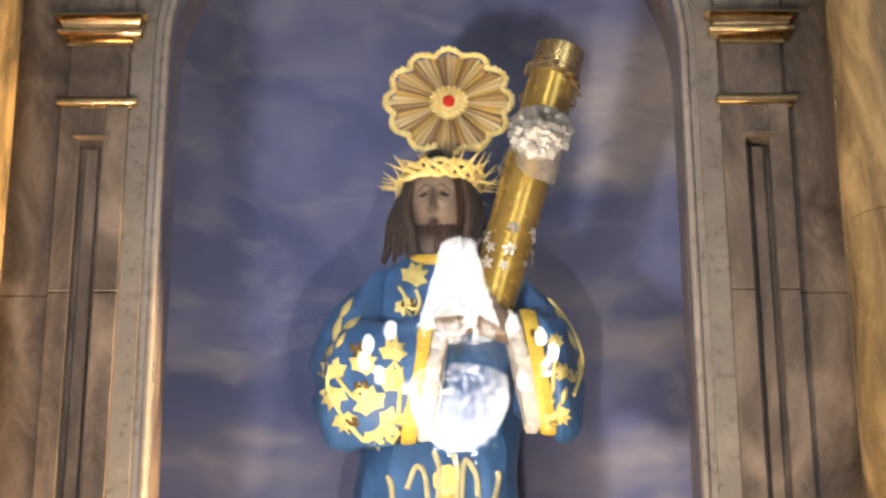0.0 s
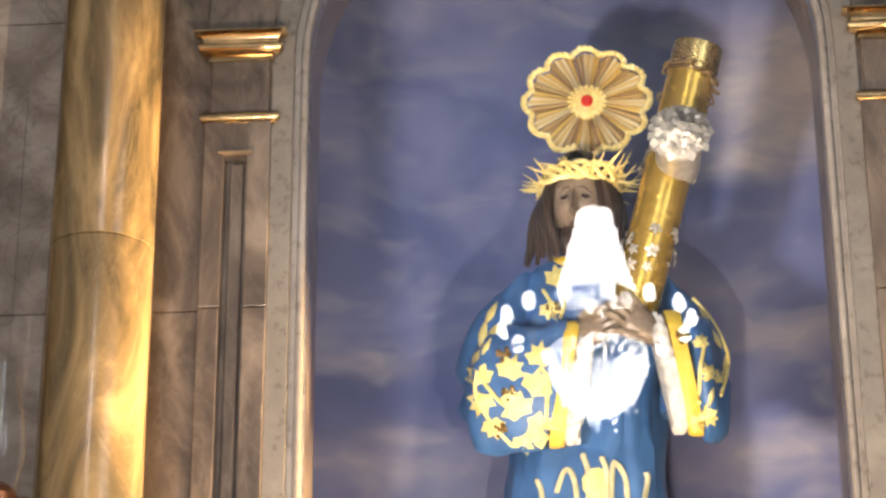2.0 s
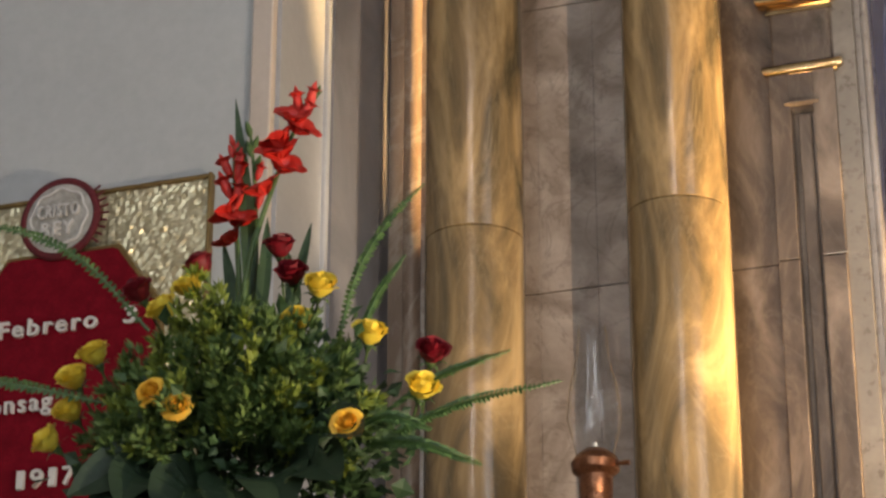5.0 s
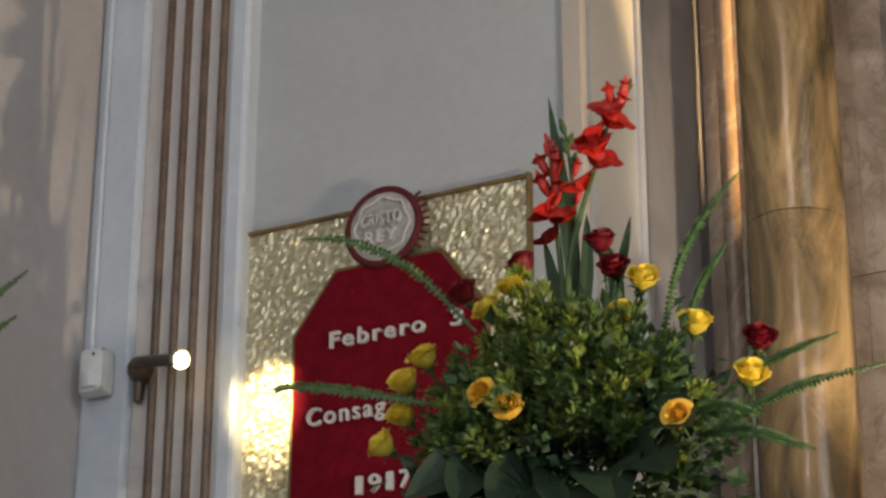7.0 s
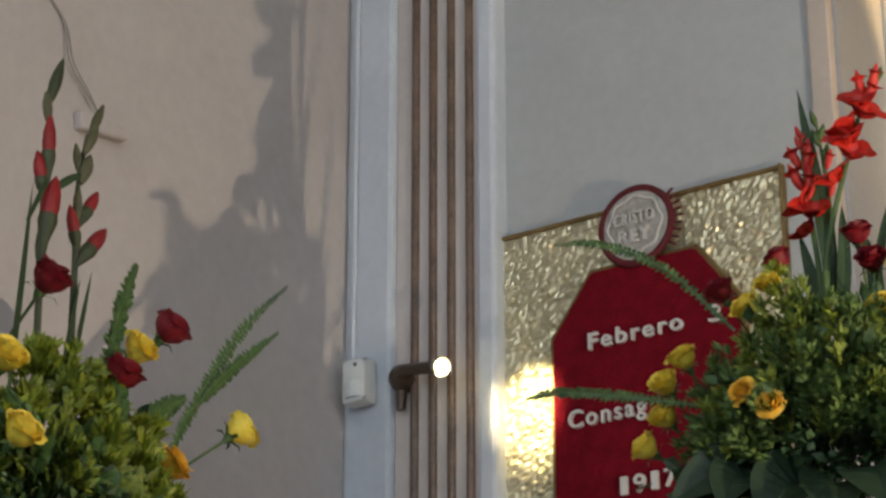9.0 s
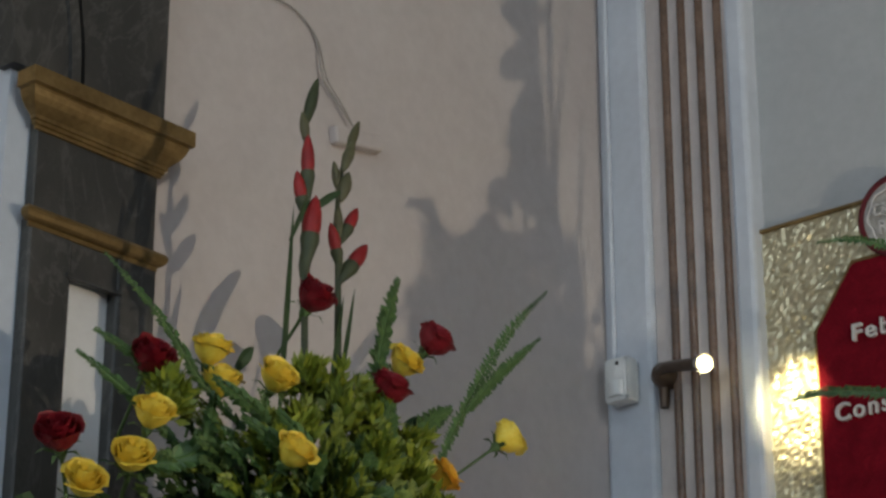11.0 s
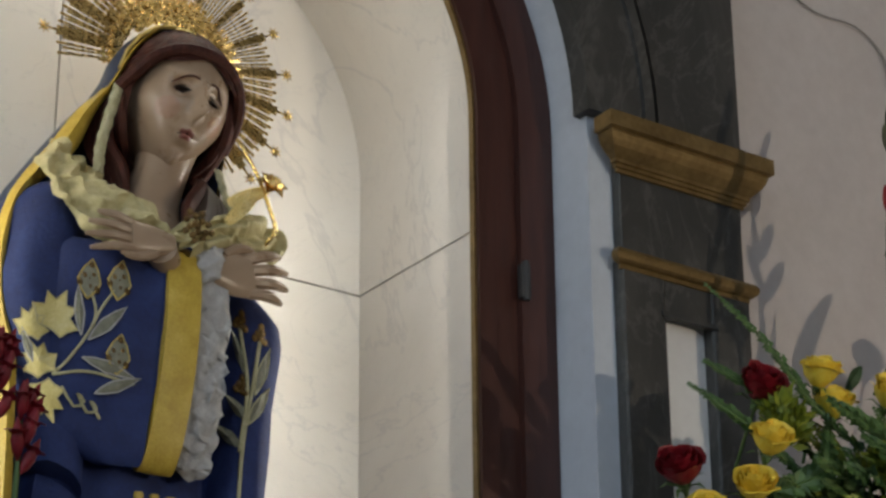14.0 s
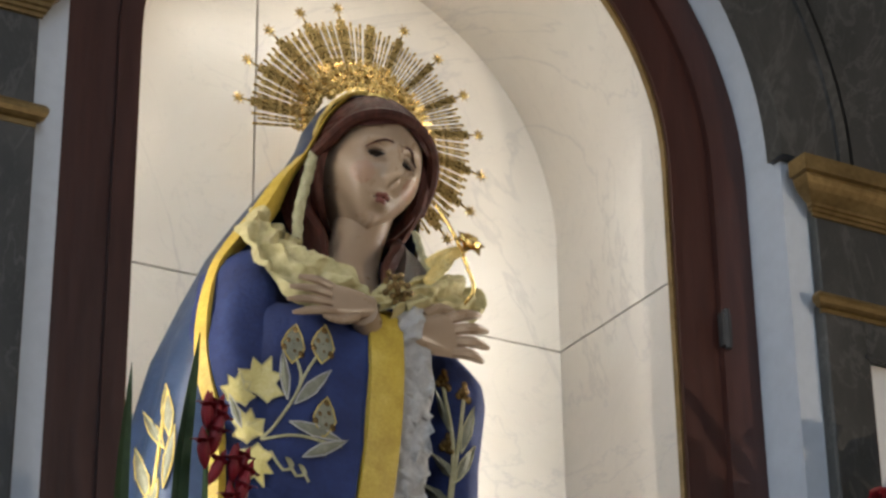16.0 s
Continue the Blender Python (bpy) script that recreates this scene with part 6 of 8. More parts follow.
# ---- the Lady in the side niche: local x along the wall, y into it ----
def lady():
    bm = bmesh.new()
    X, Y = Vector((1, 0, 0)), Vector((0, 1, 0))
    E = lambda x, y, z, w, d: ((x, y, z), X * w, Y * d)
    # gown
    loft(bm, dense([E(-0.07, 0.02, 0, 0.26, 0.17), E(-0.065, 0.02, 0.35, 0.22, 0.14), E(-0.06, 0.01, 0.7, 0.18, 0.115), E(-0.05, 0.01, 0.9, 0.165, 0.105), E(-0.035, 0.01, 1.0, 0.155, 0.095), E(-0.02, 0.02, 1.045, 0.1, 0.06), E(-0.01, 0.025, 1.07, 0.05, 0.035)], 30)[::-1], 72, BLUE, ripple=0.045, waves=11)
    # neck, breast and head
    loft(bm, dense([E(-0.05, -0.06, 0.97, 0.05, 0.05), E(-0.045, -0.035, 1.02, 0.06, 0.06), E(-0.032, -0.01, 1.07, 0.049, 0.05), E(-0.015, -0.004, 1.12, 0.043, 0.043), E(0.004, -0.004, 1.19, 0.047, 0.047)], 10), 24, SKIN)
    hm = Matrix.Translation((0.0, -0.012, 1.2515)) @ Euler((radians(15), radians(9), radians(2))).to_matrix().to_4x4() @ Matrix.Scale(1.05, 4)
    head(bm, hm, SKIN, rx=0.077, ry=0.096, rz=0.114, cheek=CHEEK, brow=AUBURN, jawline=0.74, hollow=0.03, nose=1.45, eyes=0.33, lids=True)
    # hair: a thick cap parted over the brow, that leaves the face free
    n0, rows = 72, []
    for j in range(26):
        e = math.pi / 2 * (1 - j / 14)
        o = min(max((radians(36) - e) / radians(26), 0), 1)
        o = 1.1 * o * o * (3 - 2 * o)
        row = []
        for i in range(n0 + 1):
            a = o + (2 * math.pi - 2 * o) * i / n0
            k = 1.08 + 0.014 * math.sin(27 * a + 0.8 * j) + 0.012 * math.sin(47 * a + 0.5 * j)
            row.append(bm.verts.new(hm @ Vector((0.088 * k * math.cos(e) * math.sin(a), -0.097 * k * math.cos(e) * math.cos(a) + 0.004, 0.109 * k * math.sin(e) + 0.003))))
        rows.append(row)
    for p, q in zip(rows, rows[1:]):
        for i in range(n0):
            bm.faces.new((p[i], p[i + 1], q[i + 1], q[i])).material_index = AUBURN
    # roll of hair along the hairline
    for k in range(5):
        o = 0.012 * k - 0.02
        tube(bm, curve_pts([hm @ Vector((0.089 * (1.07 + o) * x, -0.098 * (1.06 + o) * y, 0.11 * (1.06 + o) * z)) for x, y, z in ((-0.99, 0.1, -0.1), (-0.9, 0.4, 0.12), (-0.72, 0.56, 0.4), (-0.4, 0.69, 0.58), (0, 0.76, 0.63), (0.4, 0.69, 0.58), (0.72, 0.56, 0.4), (0.9, 0.4, 0.1), (0.97, 0.12, -0.25))], 30), 0.005 + 0.0013 * k, 8, AUBURN)
    rng = random.Random(3)
    for s in (-1, 1):
        count = 8 if s < 0 else 15
        for k in range(count):
            t = k / (count - 1)
            a = (1.6 if s < 0 else 1.2) + 0.5 * t
            f = 1.0 if s < 0 else 0.9
            top = hm @ Vector((s * f * 0.094 * math.sin(a) * 0.85, -0.104 * math.cos(a) * 0.9, 0.055))
            mid = hm @ Vector((s * f * 0.096 * math.sin(a), -0.104 * math.cos(a), -0.02))
            low = hm @ Vector((s * f * 0.082, -0.005 + 0.05 * t, -0.085))
            if s < 0:
                way = [(-0.082 - 0.012 * t, -0.025 + 0.03 * t, 1.12), (-0.085 + rng.uniform(-0.012, 0.012), -0.06 + 0.03 * t, 1.03)]
            else:
                way = [(0.035 + 0.055 * t, -0.055 + 0.04 * t, 1.11), (-0.005 + 0.09 * t + rng.uniform(-0.012, 0.012), -0.1 + 0.04 * t, 1.05), (-0.025 + 0.085 * t, -0.13 + 0.04 * t, 0.985)]
            lock(bm, [top, mid, low] + way, 0.0125, HAIR if s > 0 and k > 1 else AUBURN, 14)
    # ear
    lathe(bm, [(0.002, 0), (0.012, 0.004), (0.016, 0.01), (0.006, 0.014)], 12, hm @ pose(-0.09, -0.004, -0.005, 0, -80, 0), sx=1.4, sy=0.7, mat=SKIN)
    # mantle over head and shoulders; (height, to her right, to her left, depth, middle, opening)
    levels = []
    for z in (1.391, 1.386, 1.372, 1.35, 1.318, 1.285):
        k = math.sqrt(max(1 - ((z - 1.2515) / 0.14) ** 2, 0.02))
        w, d = 0.112 * k, 0.122 * k
        levels.append((z, w - 0.002, w - 0.01, d, 0.0, math.acos(min(0.036 / d, 0.95))))
    levels += [(1.245, 0.127, 0.102, 0.118, 0.01, 1.25), (1.21, 0.155, 0.102, 0.128, 0.022, 1.3),
              (1.15, 0.195, 0.105, 0.135, 0.035, 1.36), (1.08, 0.238, 0.115, 0.14, 0.04, 1.35), (1.0, 0.275, 0.125, 0.155, 0.04, 1.3), (0.9, 0.316, 0.14, 0.17, 0.04, 1.26), (0.75, 0.355, 0.14, 0.18, 0.03, 1.22), (0.5, 0.395, 0.15, 0.19, 0.02, 1.15), (0.25, 0.43, 0.17, 0.2, 0.01, 1.05), (0.0, 0.45, 0.2, 0.205, 0.0, 1.0)]
    lv = []
    for a, b in zip(levels, levels[1:]):
        lv += [tuple(p + (q - p) * k / 3 for p, q in zip(a, b)) for k in range(3)]
    lv.append(levels[-1])
    nn = 72
    for lining in (False, True):
        rows = []
        for z, wr, wl, d, y0, phi in lv:
            row = []
            for i in range(nn + 1):
                near = phi - 0.32 * min(max(1.06 - z, 0) / 0.16, 1)
                t = phi + (2 * math.pi - phi - near) * i / nn
                w = wl if math.sin(t) > 0 else wr
                drop = min(max(0, 1.15 - z), 0.6) / 0.6
                k = 1 + 0.03 * drop * (math.sin(11 * t + 2 * z) + 0.5 * math.sin(23 * t + 1)) - (0.02 if lining else 0)
                row.append(bm.verts.new((0.0 + w * k * math.sin(t), y0 - d * k * math.cos(t), z - (0.004 if lining else 0))))
            rows.append(row)
        for a, b in zip(rows, rows[1:]):
            for i in range(nn):
                bm.faces.new((a[i], a[i + 1], b[i + 1], b[i])).material_index = LINING if lining and i < 1 else MANTLE
    # gilt edge of the hood
    edge = [(w * math.sin(phi), y0 - d * math.cos(phi), z) for z, _, w, d, y0, phi in lv[:20]]
    tube(bm, edge, 0.003, 6, THREAD)
    tube(bm, [(-w * math.sin(phi), y0 - d * math.cos(phi), z) for z, w, _, d, y0, phi in lv[:16]], 0.0035, 6, THREAD)
    # sage lace inside the hood and at her left shoulder
    for ln, w0 in (([(-0.1, -0.035, 1.26), (-0.118, -0.045, 1.2), (-0.135, -0.055, 1.14), (-0.14, -0.06, 1.09)], 0.012), ([(0.075, -0.035, 1.16), (0.085, -0.045, 1.11), (0.105, -0.05, 1.06)], 0.01)):
        prev = None
        for k, p in enumerate(curve_pts(ln, 24)):
            row = [bm.verts.new(p + Vector((o * w0 * 0.75 * (1 + 0.1 * math.sin(1.9 * k)), -0.005 * (1 - o * o) + 0.0012 * math.sin(1.3 * k + 3 * o), 0))) for o in (-1, -0.4, 0.3, 1)]
            if prev:
                for i in range(3):
                    bm.faces.new((prev[i], prev[i + 1], row[i + 1], row[i])).material_index = SAGE
            prev = row
    # yellow facing from the hood over her right shoulder: (point, half width)
    facing = [((-0.03, -0.04, 1.382), 0.002), ((-0.078, -0.038, 1.326), 0.004), ((-0.112, -0.028, 1.255), 0.007), ((-0.142, -0.022, 1.21), 0.014), ((-0.178, -0.024, 1.14), 0.021), ((-0.226, -0.03, 1.075), 0.016), ((-0.262, -0.045, 1.02), 0.009), ((-0.282, -0.06, 0.935), 0.012), ((-0.284, -0.08, 0.846), 0.017), ((-0.272, -0.092, 0.77), 0.013), ((-0.274, -0.1, 0.7), 0.014), ((-0.268, -0.1, 0.4), 0.016), ((-0.27, -0.1, 0.0), 0.016)]
    line, wide = curve_pts([f[0] for f in facing], 60), curve_pts([(f[1], 0, 0) for f in facing], 60)
    prev = None
    for p, w in zip(line, wide):
        w = w.x
        row = [bm.verts.new(p + Vector((-w, 0.012, 0))), bm.verts.new(p + Vector((-0.3 * w, -0.008, 0))), bm.verts.new(p + Vector((0.4 * w, -0.004, 0))), bm.verts.new(p + Vector((w, 0.008, 0)))]
        if prev:
            for i in range(3):
                bm.faces.new((prev[i], prev[i + 1], row[i + 1], row[i])).material_index = LINING
        prev = row
    # cream gauze round the shoulders
    crumple(bm, [(-0.15, 0.0, 1.13), (-0.185, -0.045, 1.09), (-0.185, -0.085, 1.045), (-0.148, -0.118, 1.003), (-0.11, -0.14, 0.972), (-0.065, -0.15, 0.945)], 0.05, GAUZE, 2.0, deep=0.018)
    crumple(bm, [(0.11, -0.01, 1.06), (0.148, -0.055, 1.045), (0.11, -0.085, 1.035), (0.05, -0.115, 1.015), (-0.005, -0.135, 0.985), (-0.05, -0.15, 0.955)], 0.032, GAUZE, 5.0, deep=0.022)
    # sleeves
    S = lambda x, y, z, ry, rz, skew=0.0: ((x, y, z), Vector((skew, ry, 0)), Vector((0.07 * rz, 0, rz)))
    loft(bm, dense([((-0.15, 0.0, 1.075), (0.07, 0, 0.01), (0, 0.06, 0)), ((-0.19, -0.01, 1.045), (0.075, 0, 0.02), (0, 0.068, 0)), ((-0.21, -0.025, 0.99), (0.07, 0, 0.02), (0, 0.072, 0)), ((-0.226, -0.05, 0.88), (0.066, 0, 0.0), (0, 0.075, 0)), ((-0.215, -0.06, 0.76), (0.06, 0, -0.02), (0, 0.07, 0)), ((-0.19, -0.05, 0.6), (0.05, 0, -0.02), (0, 0.07, 0))], 14), 28, BLUE, ripple=0.03, waves=4)
    loft(bm, dense([S(-0.25, -0.06, 0.83, 0.03, 0.11), S(-0.215, -0.09, 0.81, 0.05, 0.155), S(-0.15, -0.115, 0.795, 0.05, 0.165), S(-0.078, -0.133, 0.788, 0.04, 0.167)], 14), 36, BLUE, ripple=0.03, waves=5)
    loft(bm, dense([S(-0.08, -0.135, 0.79, 0.044, 0.172), S(-0.055, -0.138, 0.79, 0.046, 0.174), S(-0.03, -0.14, 0.79, 0.045, 0.173)], 4), 36, LINING)
    rings = loft(bm, dense([S(-0.03, -0.135, 0.79, 0.036, 0.15), S(-0.005, -0.137, 0.785, 0.042, 0.158), S(0.022, -0.138, 0.78, 0.04, 0.156)], 16), 110, LACE, ripple=0.03, waves=14, grow=False)
    for ring in rings:
        for v in ring:
            v.co += noise.noise_vector(v.co * 70) * 0.011
    loft(bm, dense([((0.075, 0.0, 1.03), (0.04, 0, -0.02), (0, 0.055, 0)), ((0.098, -0.02, 0.96), (0.043, 0, -0.03), (0, 0.06, 0)), ((0.125, -0.05, 0.885), (0.044, 0, 0.0), (0, 0.062, 0)), ((0.098, -0.07, 0.76), (0.044, 0, 0.02), (0, 0.062, 0)), ((0.09, -0.07, 0.55), (0.045, 0, 0.02), (0, 0.065, 0)), ((0.08, -0.05, 0.3), (0.04, 0, 0.02), (0, 0.06, 0))], 16), 28, BLUE, ripple=0.03, waves=4)
    # crossed on the breast
    hand_shape(bm, (0.0, -0.155, 0.93), (0.138, -0.15, 0.95), (0, -1, 0.1), 0.98, SKIN, 0.5)
    tube(bm, [(-0.05, -0.13, 0.925), (0.015, -0.15, 0.943)], [0.026, 0.022], 12, SKIN)
    hand_shape(bm, (-0.07, -0.17, 0.95), (-0.205, -0.168, 0.95), (0, -1, 0.15), 0.72, SKIN, 0.5)
    tube(bm, [(-0.05, -0.13, 0.92), (-0.085, -0.168, 0.938)], [0.022, 0.022], 12, SKIN)
    # lace frill at the wrist
    rings = loft(bm, dense([S(-0.025, -0.148, 0.93, 0.02, 0.028), S(-0.005, -0.15, 0.937, 0.027, 0.036), S(0.01, -0.15, 0.94, 0.024, 0.03)], 6), 40, LACE, ripple=0.08, waves=8, grow=False)
    for ring in rings:
        for v in ring:
            v.co += noise.noise_vector(v.co * 80) * 0.006
    # brooch at the neck
    for k in range(16):
        a, r = 2.4 * k, 0.0065 * math.sqrt(k)
        n1 = len(bm.faces)
        bmesh.ops.create_icosphere(bm, subdivisions=1, radius=0.006, matrix=Matrix.Translation((-0.03 + r * math.cos(a), -0.17, 0.99 + r * math.sin(a))))
        bm.faces.ensure_lookup_table()
        for f in bm.faces[n1:]:
            f.material_index = BEAD
    for v in {v for f in bm.faces if f.material_index in (BLUE, SATIN) for v in f.verts}:
        v.co += noise.noise_vector(Vector((v.co.x * 16, v.co.y * 16, v.co.z * 6))) * 0.011 + noise.noise_vector(Vector((v.co.x * 40, v.co.y * 40, v.co.z * 12))) * 0.004
    # embroidery
    nd = Needle(bm, (-1.53, -2.93, -0.42))
    P = -0.13
    for x, z, r, turn in ((-0.228, 0.815, 0.036, 0.35), (-0.262, 0.795, 0.026, 0.1), (-0.242, 0.745, 0.028, -0.6), (-0.238, 0.705, 0.032, 2.7)):
        nd.ivy(x, z, r * 1.15, turn, P, PALELEAF, GAUZE)
    for x, z, ln, w, turn in ((-0.145, 0.828, 0.085, 0.011, 0.75), (-0.19, 0.838, 0.075, 0.009, -0.12), (-0.14, 0.762, 0.085, 0.011, 1.75), (-0.125, 0.738, 0.08, 0.01, 1.1), (-0.265, 0.77, 0.05, 0.007, -0.4)):
        nd.lance(x, z, ln, w * 0.85, turn, P, DULL, LACE)
    for x, z, ln, w, turn in ((0.085, 0.84, 0.08, 0.009, -0.4), (0.125, 0.82, 0.08, 0.009, 0.3), (0.085, 0.755, 0.06, 0.011, -0.9), (0.12, 0.765, 0.07, 0.009, 0.5), (0.07, 0.71, 0.06, 0.012, -1.1)):
        nd.lance(x, z, ln, w * 0.9, turn, -0.1, DULL, SAGE)
    for x, z in ((-0.177, 0.888), (-0.13, 0.896), (-0.126, 0.785)):
        nd.lance(x, z, 0.062, 0.018, 0.1, P, DULL, THREAD)
        for q in range(9):
            nd.dot(x + 0.015 * math.cos(q * 0.7) * (q % 3) * 0.5, z + 0.021 * math.sin(q * 0.7) * (q % 3) * 0.5, 0.0062, P, BEAD)
    for x, z in ((0.12, 0.876), (0.09, 0.79), (0.085, 0.89)):
        for q in range(9):
            nd.dot(x + 0.01 * math.cos(q * 0.7) * (q % 3) * 0.5, z + 0.014 * math.sin(q * 0.7) * (q % 3) * 0.5, 0.006, -0.1, BEAD)
    for pts in (((-0.177, 0.88), (-0.165, 0.83), (-0.2, 0.765), (-0.225, 0.735)), ((-0.13, 0.89), (-0.155, 0.85), (-0.17, 0.815)), ((-0.225, 0.735), (-0.17, 0.75), (-0.1, 0.745)), ((-0.21, 0.72), (-0.19, 0.695), (-0.175, 0.705), (-0.185, 0.715), (-0.17, 0.69), (-0.155, 0.698), (-0.165, 0.708), (-0.15, 0.684))):
        nd.stem(pts, P, SAGE, 0.0022)
    for pts in (((0.12, 0.87), (0.11, 0.8), (0.095, 0.7), (0.09, 0.6)), ((0.085, 0.88), (0.1, 0.79), (0.09, 0.69))):
        nd.stem(pts, -0.1, SAGE)
    for x, z, ln, w, turn in ((-0.3, 0.82, 0.08, 0.012, -0.1), (-0.32, 0.785, 0.06, 0.011, -0.6), (-0.295, 0.75, 0.1, 0.009, 0.15), (-0.335, 0.715, 0.08, 0.013, -0.3), (-0.32, 0.68, 0.07, 0.012, 0.3)):
        nd.lance(x, z, ln, w * 0.8, turn, 0.03, DULL, THREAD)
    nd.stem([(-0.3, 0.85), (-0.31, 0.76), (-0.325, 0.6)], 0.03, THREAD)
    for x in (-0.07, -0.045, -0.02, 0.05, 0.075):
        nd.stem([(x, 0.6), (x, 0.5), (x - 0.01, 0.3)], -0.1, LINING, 0.008)
    return part("statue_of_a_lady", bm, STATUE_MATS, None, "", True, pose(-3.2, 1.88, 2.0, 0, 0, 90))


tagged(lady(), "painted wooden statue in a blue embroidered mantle with yellow lining", "statue")

# her halo of rays and stars
halo = empty("ray_halo", pose(-3.26, 1.914, 3.372, 0, 0, 90), "gold halo of flat rays tipped with small stars", "halo")


def star_mesh(r, depth, points=8):
    bm = bmesh.new()
    f, b = bm.verts.new((0, -depth, 0)), bm.verts.new((0, depth, 0))
    ring = [bm.verts.new(((r if k % 2 == 0 else r * 0.42) * math.sin(math.pi * k / points), 0, (r if k % 2 == 0 else r * 0.42) * math.cos(math.pi * k / points))) for k in range(2 * points)]
    for k in range(2 * points):
        j = (k + 1) % (2 * points)
        bm.faces.new((f, ring[j], ring[k]))
        bm.faces.new((b, ring[k], ring[j]))
    return finish("star", bm, M_DULLGOLD)


def ray_mesh(r0, r1, w0, w1, thick):
    bm = bmesh.new()
    box(bm, -1, 1, -1, 1, -1, 1)
    for v in bm.verts:
        w = w0 if v.co.z < 0 else w1
        v.co = Vector((v.co.x * w, v.co.y * thick, r0 if v.co.z < 0 else r1))
    return finish("ray", bm, M_DULLGOLD)


STAR, BROAD, THIN, THIN2 = star_mesh(0.0135, 0.004), ray_mesh(0.09, 0.2, 0.003, 0.0075, 0.0015), ray_mesh(0.09, 0.198, 0.001, 0.0019, 0.0012), ray_mesh(0.09, 0.189, 0.001, 0.0018, 0.001)
PIN = ray_mesh(0.19, 0.217, 0.0015, 0.0012, 0.0012)


def halo_piece(me, name, ang, tilt=0.0, r=0.0):
    ob = new(name, me)
    ob.parent = halo
    ob.matrix_basis = Matrix.Rotation(radians(90 - ang), 4, "Y") @ Matrix.Translation((0, tilt, r))
    return ob


# seven stars on one side, five on the other, with a wider gap at the crown
turns = [-46 + 19.3 * k for k in range(7)] + [102.5 + 19.1 * k for k in range(5)]
for a in turns:
    halo_piece(BROAD, "broad_ray", a)
    halo_piece(STAR, "star", a, 0.0, 0.221)
    halo_piece(PIN, "star_pin", a)
halo_piece(BROAD, "broad_ray", 86)
for a, b in zip([-58] + turns[:7] + [86] + turns[7:], turns[:7] + [86] + turns[7:] + [193]):
    count = max(int((b - a - 4) / 2.15), 2)
    for j in range(count):
        halo_piece(THIN if j % 2 else THIN2, "thin_ray", a + 3.1 + (b - a - 6.2) * j / (count - 1), 0.002 * (j % 2))
bm = bmesh.new()
for k in range(33):
    a = radians(-48 + 240 * k / 32)
    p = Vector((math.cos(a) * 0.105, -0.003, math.sin(a) * 0.105))
    bmesh.ops.create_icosphere(bm, subdivisions=1, radius=0.0085 if k % 2 else 0.0115, matrix=Matrix.Translation(p))
for row, (r, lo, hi, n) in enumerate(((0.09, 15, 165, 24), (0.078, 40, 140, 15))):
    for k in range(n):
        a = radians(lo + (hi - lo) * k / (n - 1))
        bmesh.ops.create_icosphere(bm, subdivisions=1, radius=0.0075 if k % 2 else 0.01, matrix=Matrix.Translation((math.cos(a) * r, -0.002, math.sin(a) * r)))
tube(bm, [(math.cos(radians(-50 + 244 * k / 40)) * 0.093, 0, math.sin(radians(-50 + 244 * k / 40)) * 0.093) for k in range(41)], 0.007, 8)
tube(bm, [(math.cos(radians(-50 + 244 * k / 40)) * 0.119, 0, math.sin(radians(-50 + 244 * k / 40)) * 0.119) for k in range(41)], 0.003, 6)
for k in range(40):
    a = radians(-48 + 240 * k / 39)
    tube(bm, [(math.cos(a) * r, 0.0 - 0.004 * (k % 2), math.sin(a) * r) for r in (0.095, 0.13)], 0.0035, 5)
part("chased_band", bm, M_DULLGOLD, halo, "chased gold inner band", True)
part("stay", tube(bmesh.new(), [(0, 0.0, 0.093), (0.0, 0.03, 0.06), (-0.02, 0.04, -0.02)], 0.006, 8), M_DULLGOLD, halo)

# gold flower held at her hand
gf = empty("gold_flower", pose(-3.06, 1.985, 2.972, 0, 0, 90), "small gilt metal flower on a curved stem", "ornament")
part("stem", tube(bmesh.new(), curve_pts([(0.006, 0.02, 0.04), (0.012, 0.0, 0.06), (-0.002, 0.0, 0.1), (-0.02, 0.0, 0.14), (-0.045, 0.01, 0.19)], 16), 0.0032, 8), M_GOLD, gf, "", True)
bm = bmesh.new()
for k in range(6):
    a = k * math.pi / 3
    floret_m = pose(-0.002, -0.01, 0.125) @ Matrix.Rotation(radians(65), 4, "X")
    for s in (0.6, 1.0):
        c, sn = math.cos(a + s), math.sin(a + s)
        vs = [bm.verts.new(floret_m @ Vector((x * c - y * sn, x * sn + y * c, z))) for x, y, z in ((0.003, -0.003, 0), (0.016 * s, -0.009, 0.006), (0.028 * s, 0, 0.002 + 0.02 * (1 - s)), (0.016 * s, 0.009, 0.006), (0.003, 0.003, 0))]
        bm.faces.new(vs)
bmesh.ops.create_icosphere(bm, subdivisions=2, radius=0.008, matrix=pose(-0.002, -0.013, 0.125))
part("blossom", bm, M_GOLD, gf, "gilt blossom", True)
for k, (x, z, turn) in enumerate(((-0.03, 0.105, 60), (-0.042, 0.085, 40))):
    bm = bmesh.new()
    blade(bm, [pose(x, 0, z, 0, turn, 0) @ Vector((0, -0.004 * math.sin(math.pi * t / 6), -0.045 + 0.09 * t / 6)) for t in range(7)], 0.011)
    part("leaf", bm, M_RIM, gf, "gilt leaf", True)


